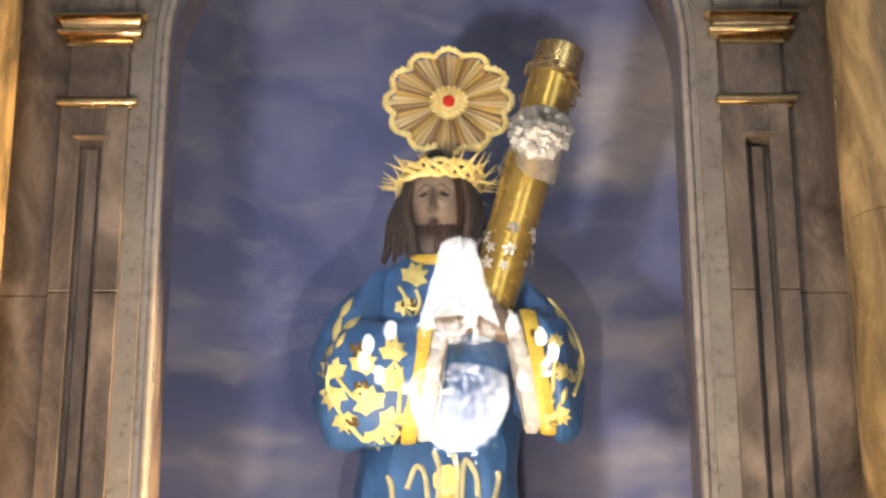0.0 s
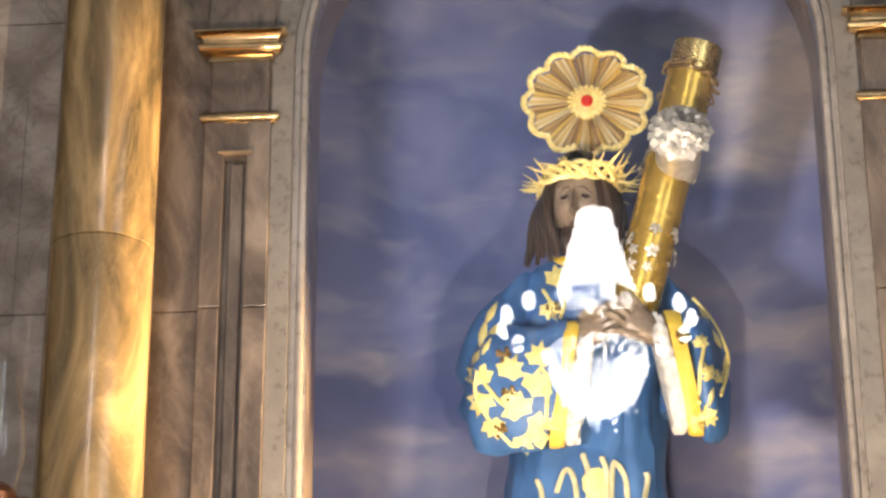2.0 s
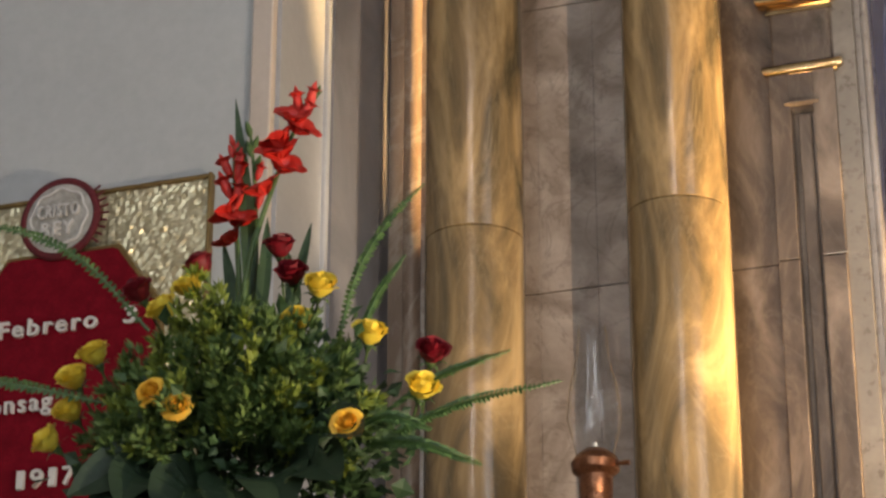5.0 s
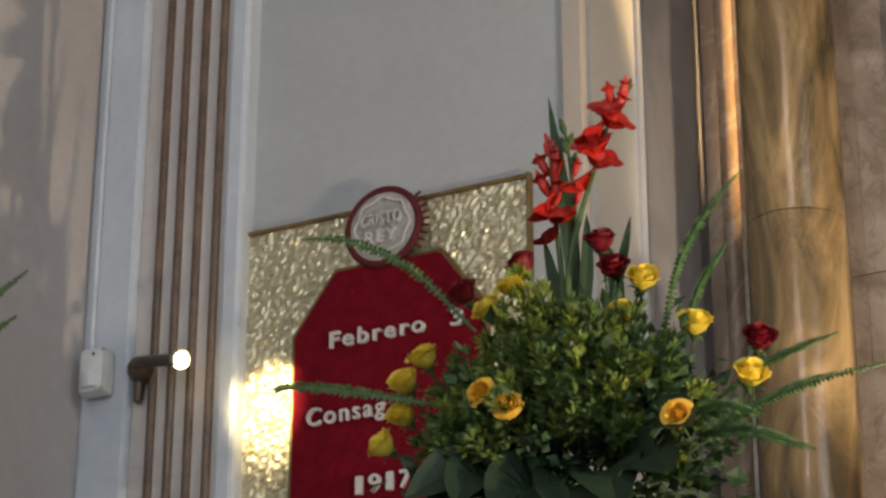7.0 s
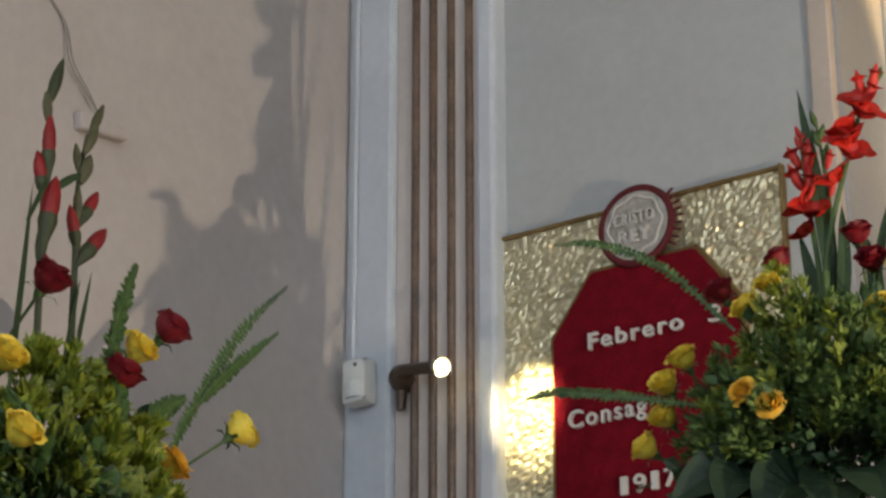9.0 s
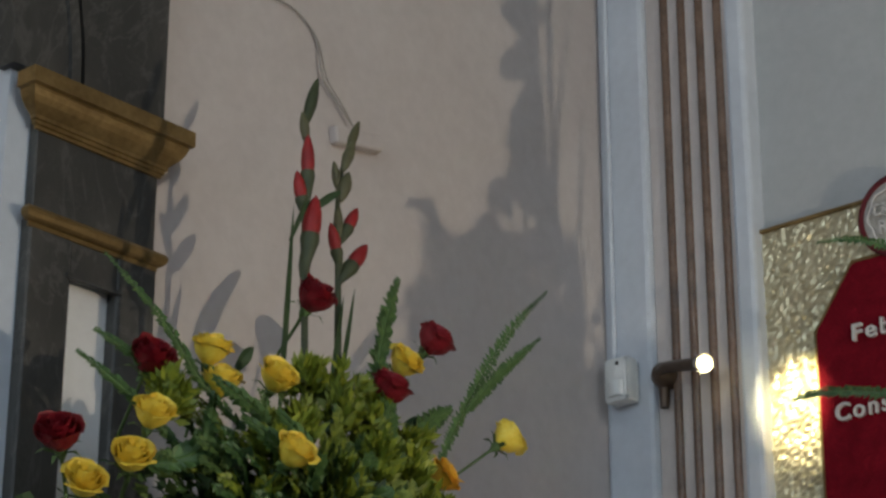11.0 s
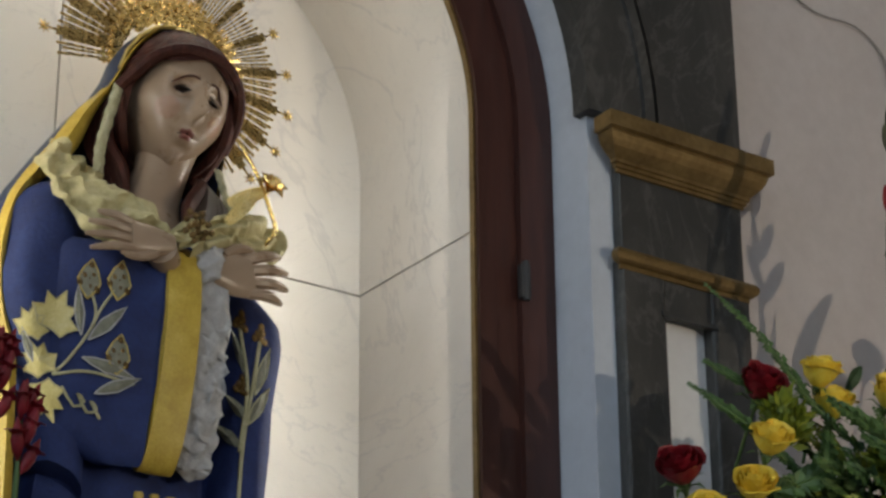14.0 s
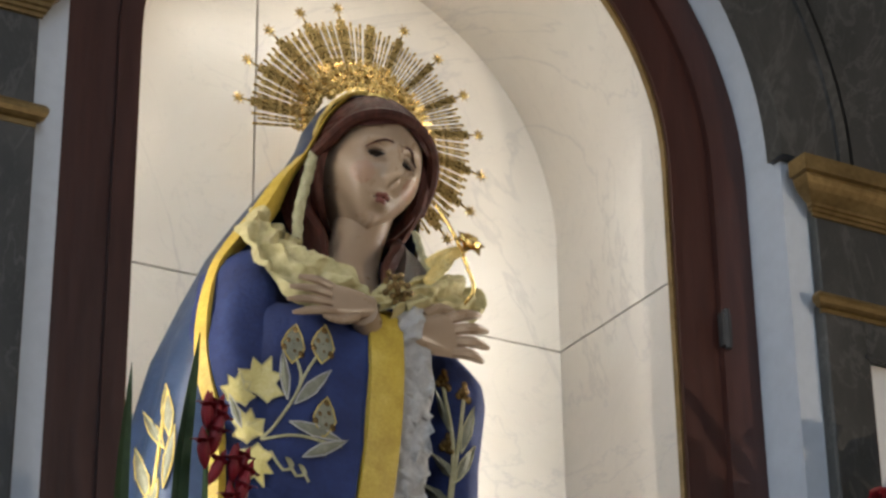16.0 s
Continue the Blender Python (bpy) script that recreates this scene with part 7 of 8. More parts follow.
# ---- the figure in the altar niche: local x to the right, y into the niche ----
def figure():
    bm = bmesh.new()
    X, Y = Vector((1, 0, 0)), Vector((0, 1, 0))
    E = lambda x, y, z, w, d: ((x, y, z), X * w, Y * d)
    loft(bm, dense([E(-0.02, 0.02, 0, 0.27, 0.2), E(-0.02, 0.02, 0.4, 0.22, 0.17), E(-0.02, 0.02, 0.8, 0.17, 0.14), E(-0.015, 0.02, 1.0, 0.16, 0.13), E(-0.01, 0.02, 1.2, 0.165, 0.12), E(-0.01, 0.02, 1.3, 0.15, 0.1), E(-0.01, 0.02, 1.35, 0.1, 0.08), E(-0.01, 0.01, 1.38, 0.05, 0.055)], 34)[::-1], 72, SATIN, ripple=0.04, waves=10)
    loft(bm, dense([E(-0.01, 0.01, 1.33, 0.05, 0.05), E(-0.01, 0.0, 1.4, 0.046, 0.046)], 4), 18, DARKSKIN)
    hm = Matrix.Translation((-0.012, -0.03, 1.478)) @ Euler((radians(16), radians(2), radians(-8))).to_matrix().to_4x4()
    head(bm, hm, DARKSKIN, rx=0.066, ry=0.086, rz=0.105, lips=HAIR, hollow=0.02, nose=1.7, eyes=0.34, jawline=0.35, lids=True)
    # beard
    for k in range(9):
        a = -1.0 + 2.0 * k / 8
        lock(bm, [hm @ Vector((0.05 * math.sin(a), -0.062 * math.cos(a), -0.05)), hm @ Vector((0.045 * math.sin(a), -0.085 * math.cos(a), -0.085)), hm @ Vector((0.018 * math.sin(a), -0.08 * math.cos(a), -0.13))], 0.011, HAIR, 8)
    # hair cap and long locks
    rows = []
    for j in range(14):
        e = math.pi / 2 * (1 - j / 9)
        row = []
        for i in range(37):
            a = 0.75 * (j / 13) ** 0.5 + (2 * math.pi - 1.5 * (j / 13) ** 0.5) * i / 36
            k = 1.1 + 0.014 * math.sin(14 * a)
            row.append(bm.verts.new(hm @ Vector((0.072 * k * math.cos(e) * math.sin(a), -0.086 * k * math.cos(e) * math.cos(a) + 0.008, 0.106 * k * math.sin(e) + 0.006))))
        rows.append(row)
    for p, q in zip(rows, rows[1:]):
        for i in range(36):
            bm.faces.new((p[i], p[i + 1], q[i + 1], q[i])).material_index = HAIR
    rng = random.Random(4)
    for s in (-1, 1):
        for k in range(13):
            t = k / 12
            top, low = hm @ Vector((s * (0.06 + 0.012 * t), -0.05 + 0.09 * t, 0.045)), Vector((-0.012 + s * (0.052 + (0.075 if s < 0 else 0.035) * t + rng.uniform(-0.006, 0.006)), -0.1 + 0.1 * t, 1.34 + 0.015 * t + rng.uniform(-0.012, 0.012)))
            mid = top.lerp(low, 0.4) + Vector((s * 0.012, -0.006, 0))
            lock(bm, [top, mid, top.lerp(low, 0.75) + Vector((s * 0.006 * rng.random(), 0, 0)), low], 0.0085 + 0.003 * rng.random(), HAIR)
    # collar
    tube(bm, [(-0.01 + 0.062 * math.sin(a), 0.0 - 0.075 * math.cos(a), 1.365 - 0.035 * math.cos(a)) for a in (2 * math.pi * k / 24 for k in range(25))], 0.012, 8, LINING, caps=False)
    # sleeves
    for s in (-1, 1):
        ex = 0.012 if s > 0 else 0.0
        loft(bm, dense([((s * 0.12, 0.02, 1.32), (0.055, 0, 0.03 * -s), (0, 0.07, 0)), ((s * 0.17 + ex, 0.0, 1.27), (0.062, 0, 0.045 * -s), (0, 0.08, 0)), ((s * 0.203 + ex, -0.03, 1.13), (0.066, 0, 0.0), (0, 0.09, 0)), ((s * 0.19 + ex, -0.06, 1.02), (0.06, 0, 0.035 * s), (0, 0.085, 0))], 14), 28, SATIN, ripple=0.02, waves=4)
        S = lambda x, y, z, ry, rz: ((x, y, z), Vector((0.0, ry, 0)), Vector((0.02 * -s, 0, rz)))
        xc = -0.052 if s < 0 else 0.185
        zc = -0.03 if s < 0 else -0.012
        span = (s * 0.25 + ex) - xc
        loft(bm, dense([S(xc + span * 1.02, -0.06, 1.09, 0.05, 0.07), S(xc + span * 0.82, -0.1, 1.06 + zc * 0.5, 0.08, 0.125), S(xc + span * 0.4, -0.13, 1.055 + zc, 0.078, 0.135), S(xc + 0.016 * s, -0.145, 1.06 + zc, 0.055, 0.13)], 12), 30, SATIN, ripple=0.03, waves=5)
        loft(bm, dense([S(xc + 0.016 * s, -0.145, 1.06 + zc, 0.058, 0.134), S(xc, -0.148, 1.06 + zc, 0.06, 0.136), S(xc - 0.014 * s, -0.15, 1.06 + zc, 0.058, 0.133)], 4), 30, LINING)
        rings = loft(bm, dense([S(xc - 0.014 * s, -0.15, 1.06 + zc, 0.05, 0.12), S(xc - 0.03 * s, -0.15, 1.058 + zc, 0.052, 0.125), S(xc - 0.043 * s, -0.15, 1.055 + zc, 0.045, 0.12)], 6), 72, LACE, ripple=0.045, waves=13, grow=False)
        for ring in rings:
            for v in ring:
                v.co += noise.noise_vector(v.co * 60) * 0.008
        tube(bm, [(xc - 0.02 * s, -0.15, 1.12), (0.055 - 0.05 * s * -1 * 0.2, -0.16, 1.15)], [0.026, 0.022], 12, DARKSKIN)
    hand_shape(bm, (-0.03, -0.165, 1.13), (0.075, -0.185, 1.165), (0, -1, 0.2), 0.95, DARKSKIN)
    hand_shape(bm, (0.13, -0.165, 1.13), (0.04, -0.19, 1.2), (0, -1, 0.2), 0.95, DARKSKIN)
    for v in {v for f in bm.faces if f.material_index in (BLUE, SATIN) for v in f.verts}:
        v.co += noise.noise_vector(Vector((v.co.x * 16, v.co.y * 16, v.co.z * 6))) * 0.015 + noise.noise_vector(Vector((v.co.x * 40, v.co.y * 40, v.co.z * 12))) * 0.006
    # embroidery
    nd = Needle(bm, (0.025, -4.57, -0.74))
    for x, z, r, turn in ((-0.115, 1.287, 0.03, -0.9), (-0.065, 1.278, 0.03, 0.5), (-0.084, 1.217, 0.024, 2.6), (-0.228, 1.069, 0.029, -0.3), (-0.168, 1.082, 0.03, 0.4), (-0.107, 1.109, 0.029, 0.2), (-0.119, 1.05, 0.032, 0.9), (-0.225, 1.021, 0.029, 3.4), (-0.204, 0.965, 0.025, 2.8), (-0.151, 0.999, 0.035, -0.5), (-0.116, 0.958, 0.034, 1.7), (-0.144, 0.929, 0.025, 2.8), (-0.171, 1.025, 0.016, -0.2), (-0.095, 1.036, 0.015, 0.2), (0.265, 1.094, 0.023, 0.4), (0.24, 1.062, 0.021, -0.3), (0.232, 0.975, 0.021, 2.6), (0.213, 0.959, 0.02, 4.2), (0.225, 1.131, 0.018, 0.2), (0.256, 1.056, 0.016, 1.0)):
        nd.ivy(x, z, r * 1.2, turn, -0.1, PALELEAF)
    for x, z, ln, w, turn in ((-0.203, 1.21, 0.058, 0.008, 0.5), (-0.221, 1.165, 0.064, 0.009, 0.25), (-0.192, 1.176, 0.051, 0.008, 0.9), (-0.214, 1.138, 0.045, 0.006, 0.5), (-0.236, 1.114, 0.039, 0.006, 0.4), (0.236, 1.193, 0.045, 0.006, -0.5), (0.26, 1.138, 0.051, 0.006, -0.35), (0.275, 1.083, 0.045, 0.006, 0.1), (0.242, 1.016, 0.045, 0.006, 0.25), (0.226, 0.985, 0.039, 0.006, 0.4)):
        nd.lance(x, z, ln, w, turn, -0.1, PALELEAF)
    for x, z in ((-0.075, 1.215), (-0.17, 1.035), (-0.18, 1.12), (0.19, 1.15), (-0.19, 0.955)):
        for q in range(7):
            nd.dot(x + 0.011 * math.cos(q * 0.9), z + 0.013 * math.sin(q * 0.9) * (q % 2), 0.006, -0.1, BEAD)
    for pts in (((-0.187, 1.24), (-0.216, 1.228), (-0.229, 1.179), (-0.234, 1.131)), ((-0.059, 1.249), (-0.052, 1.221), (-0.061, 1.193)), ((-0.094, 1.256), (-0.081, 1.231), (-0.084, 1.2)), ((-0.105, 1.09), (-0.089, 1.063), (-0.092, 1.015), (-0.094, 0.978)), ((-0.219, 1.056), (-0.193, 1.022), (-0.17, 1.002)), ((-0.234, 1.083), (-0.238, 1.035), (-0.217, 0.988), (-0.191, 0.95), (-0.165, 0.92)), ((-0.129, 0.948), (-0.11, 0.935), (-0.094, 0.939), (-0.103, 0.922), (-0.119, 0.925), (-0.103, 0.915)), ((0.214, 1.228), (0.25, 1.179), (0.276, 1.117), (0.278, 1.07), (0.261, 1.016)), ((0.232, 1.124), (0.221, 1.07), (0.217, 1.002)), ((0.264, 1.152), (0.244, 1.097), (0.236, 1.036), (0.223, 0.975))):
        nd.stem(pts, -0.1, PALELEAF, 0.0042)
    # loops of leaves on the skirt
    for pts in (((-0.077, 0.817), (-0.062, 0.859), (-0.05, 0.863), (-0.04, 0.84), (-0.034, 0.78)), ((0.031, 0.79), (0.037, 0.869), (0.047, 0.873), (0.062, 0.843), (0.065, 0.8)), ((-0.022, 0.896), (-0.012, 0.856), (-0.015, 0.78)), ((0.016, 0.889), (0.025, 0.856), (0.022, 0.78)), ((0.103, 0.853), (0.106, 0.837), (0.096, 0.79)), ((-0.115, 0.843), (-0.108, 0.824), (-0.105, 0.78))):
        nd.stem(pts, -0.1, SAGE, 0.006)
    nd.dot(0.004, 0.835, 0.03, -0.1, PALELEAF)
    nd.dot(0.004, 0.775, 0.03, -0.1, THREAD)
    return part("statue_with_beam", bm, STATUE_MATS, None, "", True, pose(-0.238, 5.1, 2.24))


tagged(figure(), "carved statue in a blue satin robe with gold leaf embroidery", "statue")

# crown of thorns
cr = empty("crown_of_thorns", pose(-0.248, 5.07, 3.768, 4, 0, 0), "gold crown of thorns with long spines", "crown")
rng = random.Random(12)
for k in range(4):
    pts = [((0.087 + 0.007 * math.sin(5 * a + 2 * k)) * math.cos(a), (0.098 + 0.008 * math.sin(5 * a + 2 * k)) * math.sin(a), 0.016 * math.sin(4 * a + 1.7 * k)) for a in (2 * math.pi * j / 60 for j in range(61))]
    part("bramble", tube(bmesh.new(), pts, 0.0055, 6, caps=False), M_RIM, cr, "", True)
SPINE = finish("spine", tube(bmesh.new(), [(0, 0, 0), (0, 0, 0.025), (0, 0, 0.058)], [0.0042, 0.0025, 0.0004], 5), M_RIM, True)
for k in range(56):
    a = 2 * math.pi * k / 56 + rng.uniform(-0.05, 0.05)
    ob = new("spine", SPINE)
    ob.parent = cr
    out = Vector((math.cos(a) + rng.uniform(-0.6, 0.6), math.sin(a) + rng.uniform(-0.6, 0.6), rng.uniform(-0.25, 0.9)))
    ob.matrix_basis = axis_pose((0.087 * math.cos(a), 0.098 * math.sin(a), rng.uniform(-0.015, 0.015)), out, rng.uniform(0.6, 1.05))

# scalloped halo with a red stone
sh = empty("scalloped_halo", pose(-0.229, 5.12, 3.987, -6, 0, 0), "scalloped gold halo of amber crystal rays with a red stone", "halo")
for k in range(12):
    a0 = 2 * math.pi * k / 12
    bm = bmesh.new()
    for i in range(9):
        u = (2 * (i + 0.5) / 9 - 1) + rng.uniform(-0.04, 0.04)
        a, da = a0 + u * math.pi / 12, math.pi / 12 / 9 * 1.15
        r1 = 0.122 + 0.0165 * math.cos(u * math.pi / 2) - rng.uniform(0, 0.012)
        y0, y1 = rng.uniform(-0.016, -0.01), rng.uniform(-0.022, -0.012)
        c, sn = math.cos(a), math.sin(a)
        vs = [bm.verts.new((r * math.sin(a + o), y, r * math.cos(a + o))) for r, o, y in ((0.034, -da, -0.004), (0.034, da, -0.004), (r1, da, -0.006), (r1, -da, -0.006))]
        top = [bm.verts.new((r * sn, y, r * c)) for r, y in ((0.036, y0), (r1 * 0.96, y1))]
        for f in ((0, 3, 2, 1), (vs[0], top[0], top[1], vs[3]), (vs[1], vs[2], top[1], top[0]), (vs[0], vs[1], top[0]), (vs[2], vs[3], top[1])):
            bm.faces.new([vs[q] if isinstance(q, int) else q for q in f])
    part("crystal_ray", bm, M_AMBERGLASS, sh, "", False)
    rim = [((0.124 + 0.0165 * math.cos(u * math.pi / 2)) * math.sin(a0 + u * math.pi / 12), -0.014, (0.124 + 0.0165 * math.cos(u * math.pi / 2)) * math.cos(a0 + u * math.pi / 12)) for u in (-1, -0.66, -0.33, 0, 0.33, 0.66, 1)]
    bm = tube(bmesh.new(), rim, 0.0062, 8)
    for p in rim[:-1]:
        bmesh.ops.create_icosphere(bm, subdivisions=1, radius=rng.uniform(0.006, 0.0085), matrix=Matrix.Translation((p[0] * rng.uniform(0.97, 1.02), -0.017, p[2] * rng.uniform(0.97, 1.02))))
    part("rim", bm, M_RIM, sh, "", True)
bm = bmesh.new()
lathe(bm, [(0.0, -0.006), (0.04, -0.004), (0.043, 0.004), (0.036, 0.01), (0.02, 0.012)], 32, pose(0, 0, 0, 90, 0, 0))
for r, n, s in ((0.039, 20, 0.0055), (0.025, 12, 0.006)):
    for k in range(n):
        a = 2 * math.pi * k / n
        bmesh.ops.create_icosphere(bm, subdivisions=1, radius=s, matrix=Matrix.Translation((r * math.sin(a), -0.012, r * math.cos(a))))
part("rosette", bm, M_RIM, sh, "beaded gold rosette", True)
bm = bmesh.new()
bmesh.ops.create_icosphere(bm, subdivisions=2, radius=0.014, matrix=Matrix.Translation((0, -0.016, 0)))
part("stone", bm, M_JEWEL, sh, "polished red stone", True)
part("stay", tube(bmesh.new(), [(0, 0.0, -0.02), (0, 0.012, -0.1), (0, -0.02, -0.2), (0, -0.04, -0.3)], 0.007, 8), M_GOLD, sh, "", True)

# gilded beam on the shoulder, with silver mounts
b0, b1 = Vector((0.012, 4.92, 4.014)), Vector((-0.16, 4.995, 3.39))
beam = empty("gilded_beam", pose(*b1), "gilded round cross beam with silver floral mounts and a chain", "beam")
d = b1 - b0
R = 0.051
L = d.length
m = axis_pose((0, 0, 0), -d)
part("shaft", lathe(bmesh.new(), [(R * 0.96, 0), (R, 0.01), (R, 0.02), (R, L - 0.075), (R, L - 0.07)], 32, m), M_BRONZE, beam, "", True)
part("end_band", lathe(bmesh.new(), [(R, L - 0.072), (R * 1.05, L - 0.07), (R * 1.05, L - 0.01), (R * 1.03, L - 0.002), (R * 0.9, L)], 32, m), M_DULLGOLD, beam, "darkened gilt band round the end", True)


def mount(name, t, count, spread, size, seed, side=None):
    """A ring of silver leaves and blossoms round the shaft at height t."""
    rng = random.Random(seed)
    bm = bmesh.new()
    for k in range(count):
        a = rng.uniform(0, 2 * math.pi) if side is None else side + rng.uniform(-0.9, 0.9)
        p = Vector(((R + 0.003) * math.cos(a), (R + 0.003) * math.sin(a), t + rng.uniform(-spread, spread)))
        n = Vector((math.cos(a), math.sin(a), rng.uniform(-0.4, 0.4)))
        q = m @ axis_pose(p, n, 1, rng.uniform(0, 6))
        s = size * rng.uniform(0.6, 1.2)
        for j in range(5):
            c, sn = math.cos(j * 1.2566), math.sin(j * 1.2566)
            vs = [bm.verts.new(q @ Vector((x * c - y * sn, x * sn + y * c, z))) for x, y, z in ((0, 0, 0.003), (s * 0.55, -s * 0.3, 0.006), (s, 0, 0.002), (s * 0.55, s * 0.3, 0.006))]
            bm.faces.new(vs)
        bmesh.ops.create_icosphere(bm, subdivisions=1, radius=s * 0.3, matrix=q @ Matrix.Translation((0, 0, 0.005)))
    return part(name, bm, M_SILVER, beam, "silver floral mount", True)


mount("lower_mount", L * 0.28, 26, 0.05, 0.014, 1)
mount("middle_mount", L * 0.58, 30, 0.03, 0.016, 2)
for k in range(14):
    a = 0.45 * k
    t = L * 0.9 + 0.02 * math.sin(a) - 0.012 * k * 0.3
    bm = bmesh.new()
    q = m @ axis_pose(((R + 0.005) * math.cos(a + 2.0), (R + 0.005) * math.sin(a + 2.0), t), (-math.sin(a + 2.0), math.cos(a + 2.0), 0.2))
    tube(bm, [q @ Vector((0.009 * math.cos(b) * (1 if k % 2 else 0.6), 0.009 * math.cos(b) * (0.4 if k % 2 else 1), 0.014 * math.sin(b))) for b in (2 * math.pi * j / 12 for j in range(13))], 0.003, 6, caps=False)
    part("chain_link", bm, M_OLDGILT, beam)
# stub of the second beam, capped with a silver flower
stub = part("cross_stub", lathe(bmesh.new(), [(R * 0.82, 0), (R * 0.86, 0.085), (R * 0.95, 0.095), (R * 0.95, 0.105), (R * 0.8, 0.115)], 28, axis_pose(Vector((-0.044, 4.915, 3.748)) - b1, (0.03, -1, 0.12), 1.1) @ Matrix.Translation((0, 0, -0.03))), M_SILVER, beam, "silver capped stub of the crossing beam", True)
bm = bmesh.new()
rng = random.Random(6)
q0 = axis_pose(Vector((-0.044, 4.915, 3.748)) - b1, (0.03, -1, 0.12), 1.1) @ Matrix.Translation((0, 0, 0.1))
for ring, (n, r, s) in enumerate(((10, 0.04, 0.028), (7, 0.026, 0.026), (4, 0.01, 0.024))):
    for k in range(n):
        a = 2 * math.pi * k / n + ring
        q = q0 @ axis_pose((r * math.cos(a), r * math.sin(a), 0.004 * ring), (math.cos(a) * 0.7, math.sin(a) * 0.7, 1), 1, rng.uniform(0, 6))
        for j in range(5):
            c, sn = math.cos(j * 1.2566), math.sin(j * 1.2566)
            bm.faces.new([bm.verts.new(q @ Vector((x * c - y * sn, x * sn + y * c, z))) for x, y, z in ((0, 0, 0.0), (s * 0.6, -s * 0.35, 0.007), (s, 0, 0.003), (s * 0.6, s * 0.35, 0.007))])
        bmesh.ops.create_icosphere(bm, subdivisions=1, radius=s * 0.28, matrix=q @ Matrix.Translation((0, 0, 0.004)))
part("silver_flower", bm, M_SILVER, stub, "worked silver flower cap", True)

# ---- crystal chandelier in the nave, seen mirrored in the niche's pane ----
# crystal beads emit light themselves: the bulbs' sparkle in them is put in as glow
M_BEADGLOW = glow("glowing_crystal", (1.0, 0.97, 0.93), 16)
M_CANDLE = glow("lit_candle_bulb", (1.0, 0.97, 0.92), 26)
PANE_Y = ALTAR_Y + 0.012
CH_FAR = 7.2  # the mirror image stands this far behind the pane
eye0 = Vector((-0.215, 0.527, 1.512))
img = eye0 + Vector((0.00095, 0.928, 0.372)) * ((PANE_Y + CH_FAR - 0.527) / 0.928)
ch = empty("chandelier", pose(img.x, PANE_Y - CH_FAR, img.z), "lit crystal chandelier with candle bulbs hanging in the nave", "chandelier")
K = (PANE_Y + CH_FAR - 0.527) / 0.928 / 4189.0  # metres for each unit of apparent size
rng = random.Random(14)

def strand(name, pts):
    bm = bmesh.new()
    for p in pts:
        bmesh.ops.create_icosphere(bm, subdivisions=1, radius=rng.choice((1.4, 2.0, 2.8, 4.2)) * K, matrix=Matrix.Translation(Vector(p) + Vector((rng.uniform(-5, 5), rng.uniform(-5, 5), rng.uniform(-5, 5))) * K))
    return part(name, bm, M_BEADGLOW, ch)


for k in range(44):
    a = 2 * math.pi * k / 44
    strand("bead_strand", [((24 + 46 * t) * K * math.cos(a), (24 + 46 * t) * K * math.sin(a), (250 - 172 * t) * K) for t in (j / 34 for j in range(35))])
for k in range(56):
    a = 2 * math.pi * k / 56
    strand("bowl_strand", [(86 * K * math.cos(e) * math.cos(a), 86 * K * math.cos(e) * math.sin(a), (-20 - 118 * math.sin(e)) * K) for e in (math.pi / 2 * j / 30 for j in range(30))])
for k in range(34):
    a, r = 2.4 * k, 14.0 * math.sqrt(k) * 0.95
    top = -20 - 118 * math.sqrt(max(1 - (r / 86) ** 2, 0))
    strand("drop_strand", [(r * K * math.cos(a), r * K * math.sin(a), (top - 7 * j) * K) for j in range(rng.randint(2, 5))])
for z, r in ((76, 70), (8, 84), (-14, 88)):
    part("hoop", tube(bmesh.new(), [(r * K * math.cos(a), r * K * math.sin(a), z * K) for a in (2 * math.pi * j / 40 for j in range(41))], 5 * K, 8, caps=False), M_OLDGILT, ch, "gilt hoop", True)
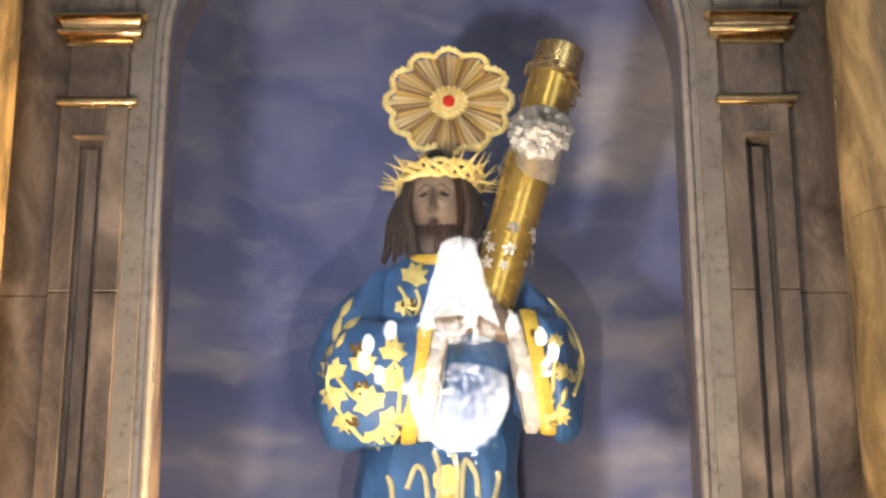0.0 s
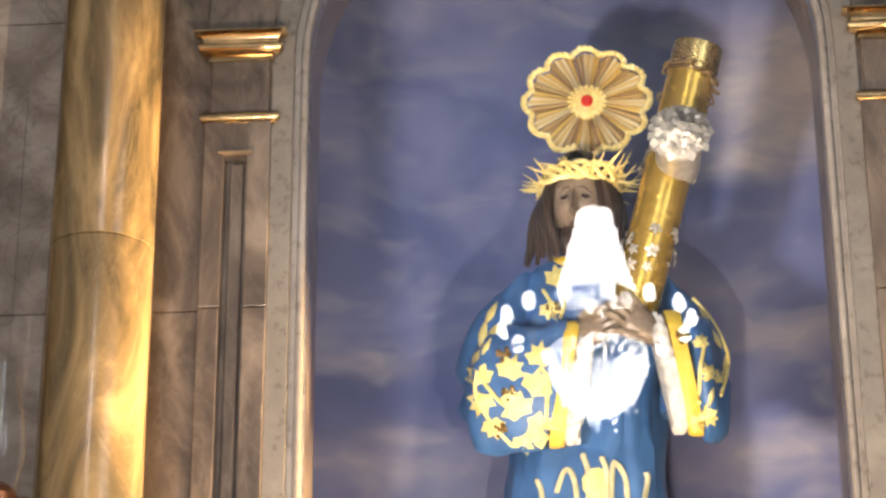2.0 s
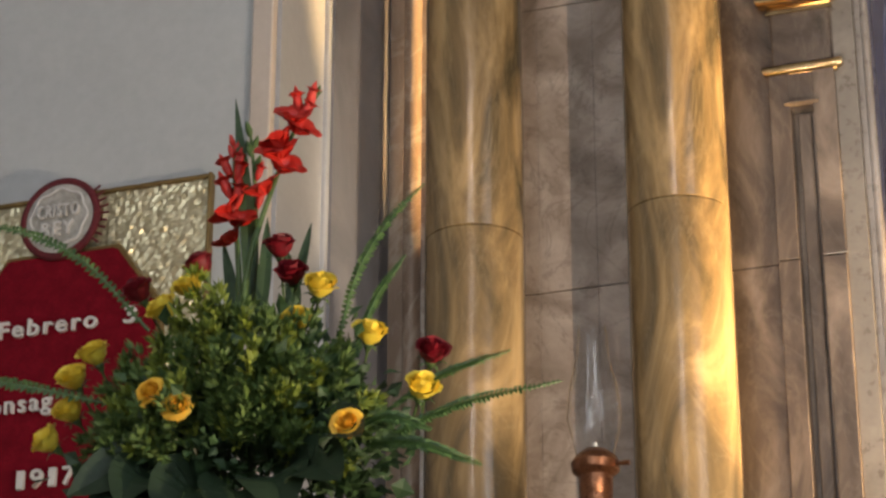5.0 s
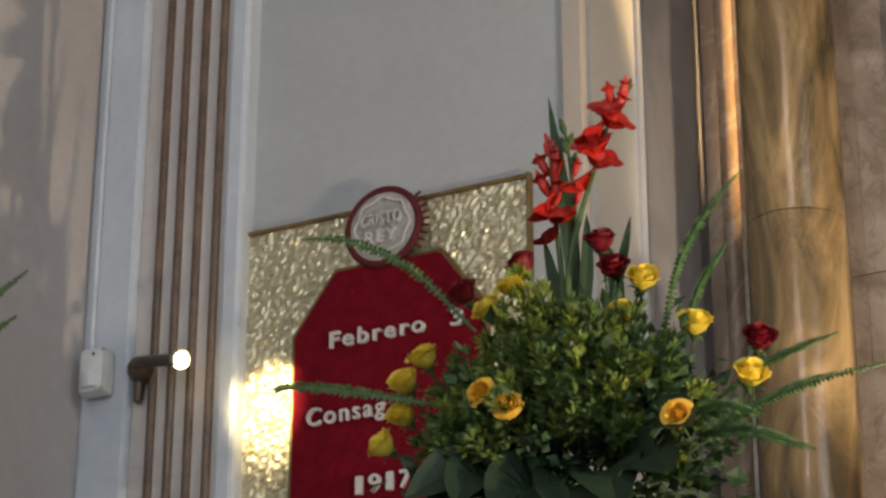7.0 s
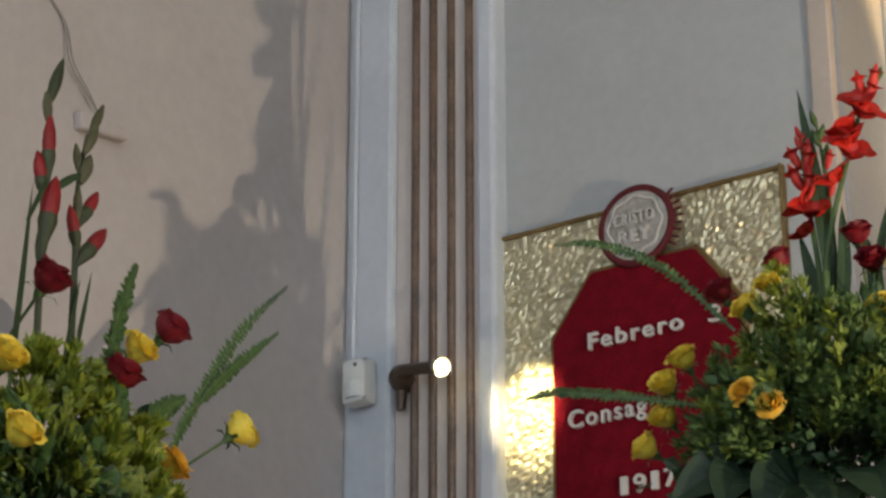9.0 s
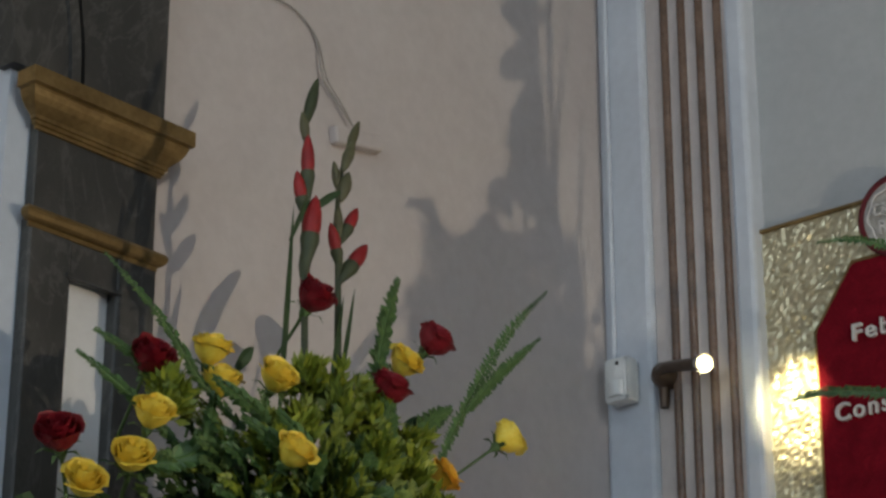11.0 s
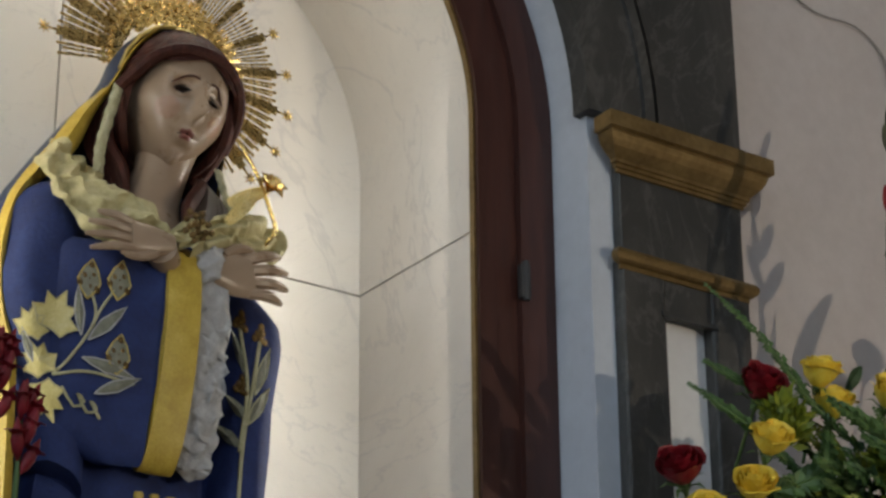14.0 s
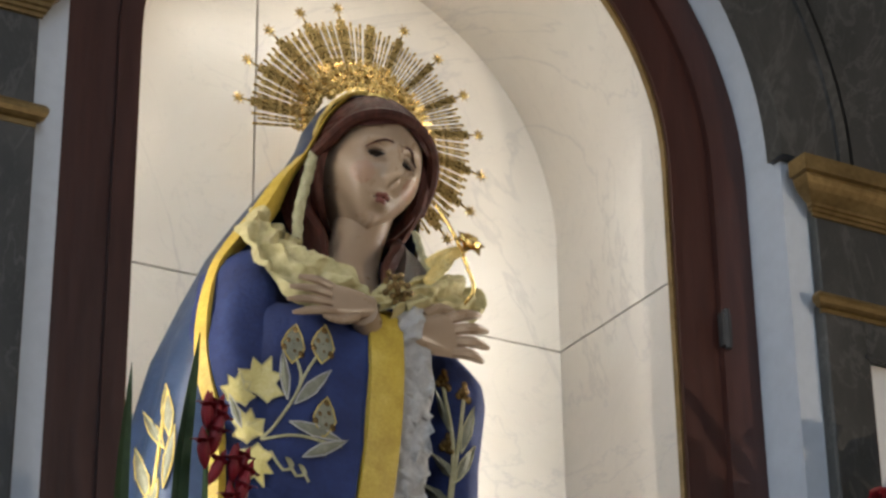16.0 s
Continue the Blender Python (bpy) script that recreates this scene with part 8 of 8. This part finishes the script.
for k in range(14):
    a = 2 * math.pi * k / 14 + 0.1
    c, s = math.cos(a), math.sin(a)
    arm = part("arm", tube(bmesh.new(), curve_pts([(60 * K * c, 60 * K * s, 40 * K), (110 * K * c, 110 * K * s, 10 * K), (160 * K * c, 160 * K * s, 0), (168 * K * c, 168 * K * s, 14 * K)], 12), 3.5 * K, 7), M_OLDGILT, ch, "curved gilt arm", True)
    bm = lathe(bmesh.new(), [(5 * K, 0), (10 * K, 7 * K), (12 * K, 17 * K), (9 * K, 28 * K), (2 * K, 36 * K)], 12, pose(168 * K * c, 168 * K * s, 14 * K))
    part("candle_bulb", bm, M_CANDLE, arm, "lit candle bulb", True)
part("chain", tube(bmesh.new(), [(0, 0, 230 * K), (0, 0, 7.6 - img.z)], 4 * K, 6), M_OLDGILT, ch, "gilt hanging chain")

# ---- the rest of the church, closing the place ----
setting("floor", box(bmesh.new(), -3.6, 2.9, -8.2, 5.9, -0.1, 0), M_FLOOR, "polished stone floor")
setting("ceiling", box(bmesh.new(), -3.6, 2.9, -8.2, 5.9, 7.6, 7.75), M_PLASTER, "plain plaster ceiling")


def wall_with_window(name, to, u0, u1, d0, d1, wu0, wu1, wz0, wz1):
    bm = bmesh.new()
    for a, b, z0, z1 in ((u0, wu0, 0, 7.6), (wu1, u1, 0, 7.6), (wu0, wu1, 0, wz0), (wu0, wu1, wz1, 7.6)):
        p, q = to(a, d0, z0), to(b, d1, z1)
        box(bm, min(p[0], q[0]), max(p[0], q[0]), min(p[1], q[1]), max(p[1], q[1]), z0, z1)
    return setting(name, bm, M_PINK, "plain rosy plaster wall with a tall window")


wall_with_window("wall_nave", on_y, -3.6, 2.9, -8.2, -8.0, -1.8, 1.2, 2.4, 6.0)
wall_with_window("wall_opposite", on_x, -8.2, 5.9, 2.6, 2.9, -0.5, 1.7, 3.1, 5.7)
setting("wall_back", box(bmesh.new(), -3.6, 2.9, 5.75, 5.9, 0, 7.6), M_PLASTER, "plain plaster wall behind the altar")
setting("wall_beyond", box(bmesh.new(), 1.3, 2.6, PLAQUE_Y, 4.72, 0, 7.6), M_PLASTER, "smooth grey plaster wall beside the altar")
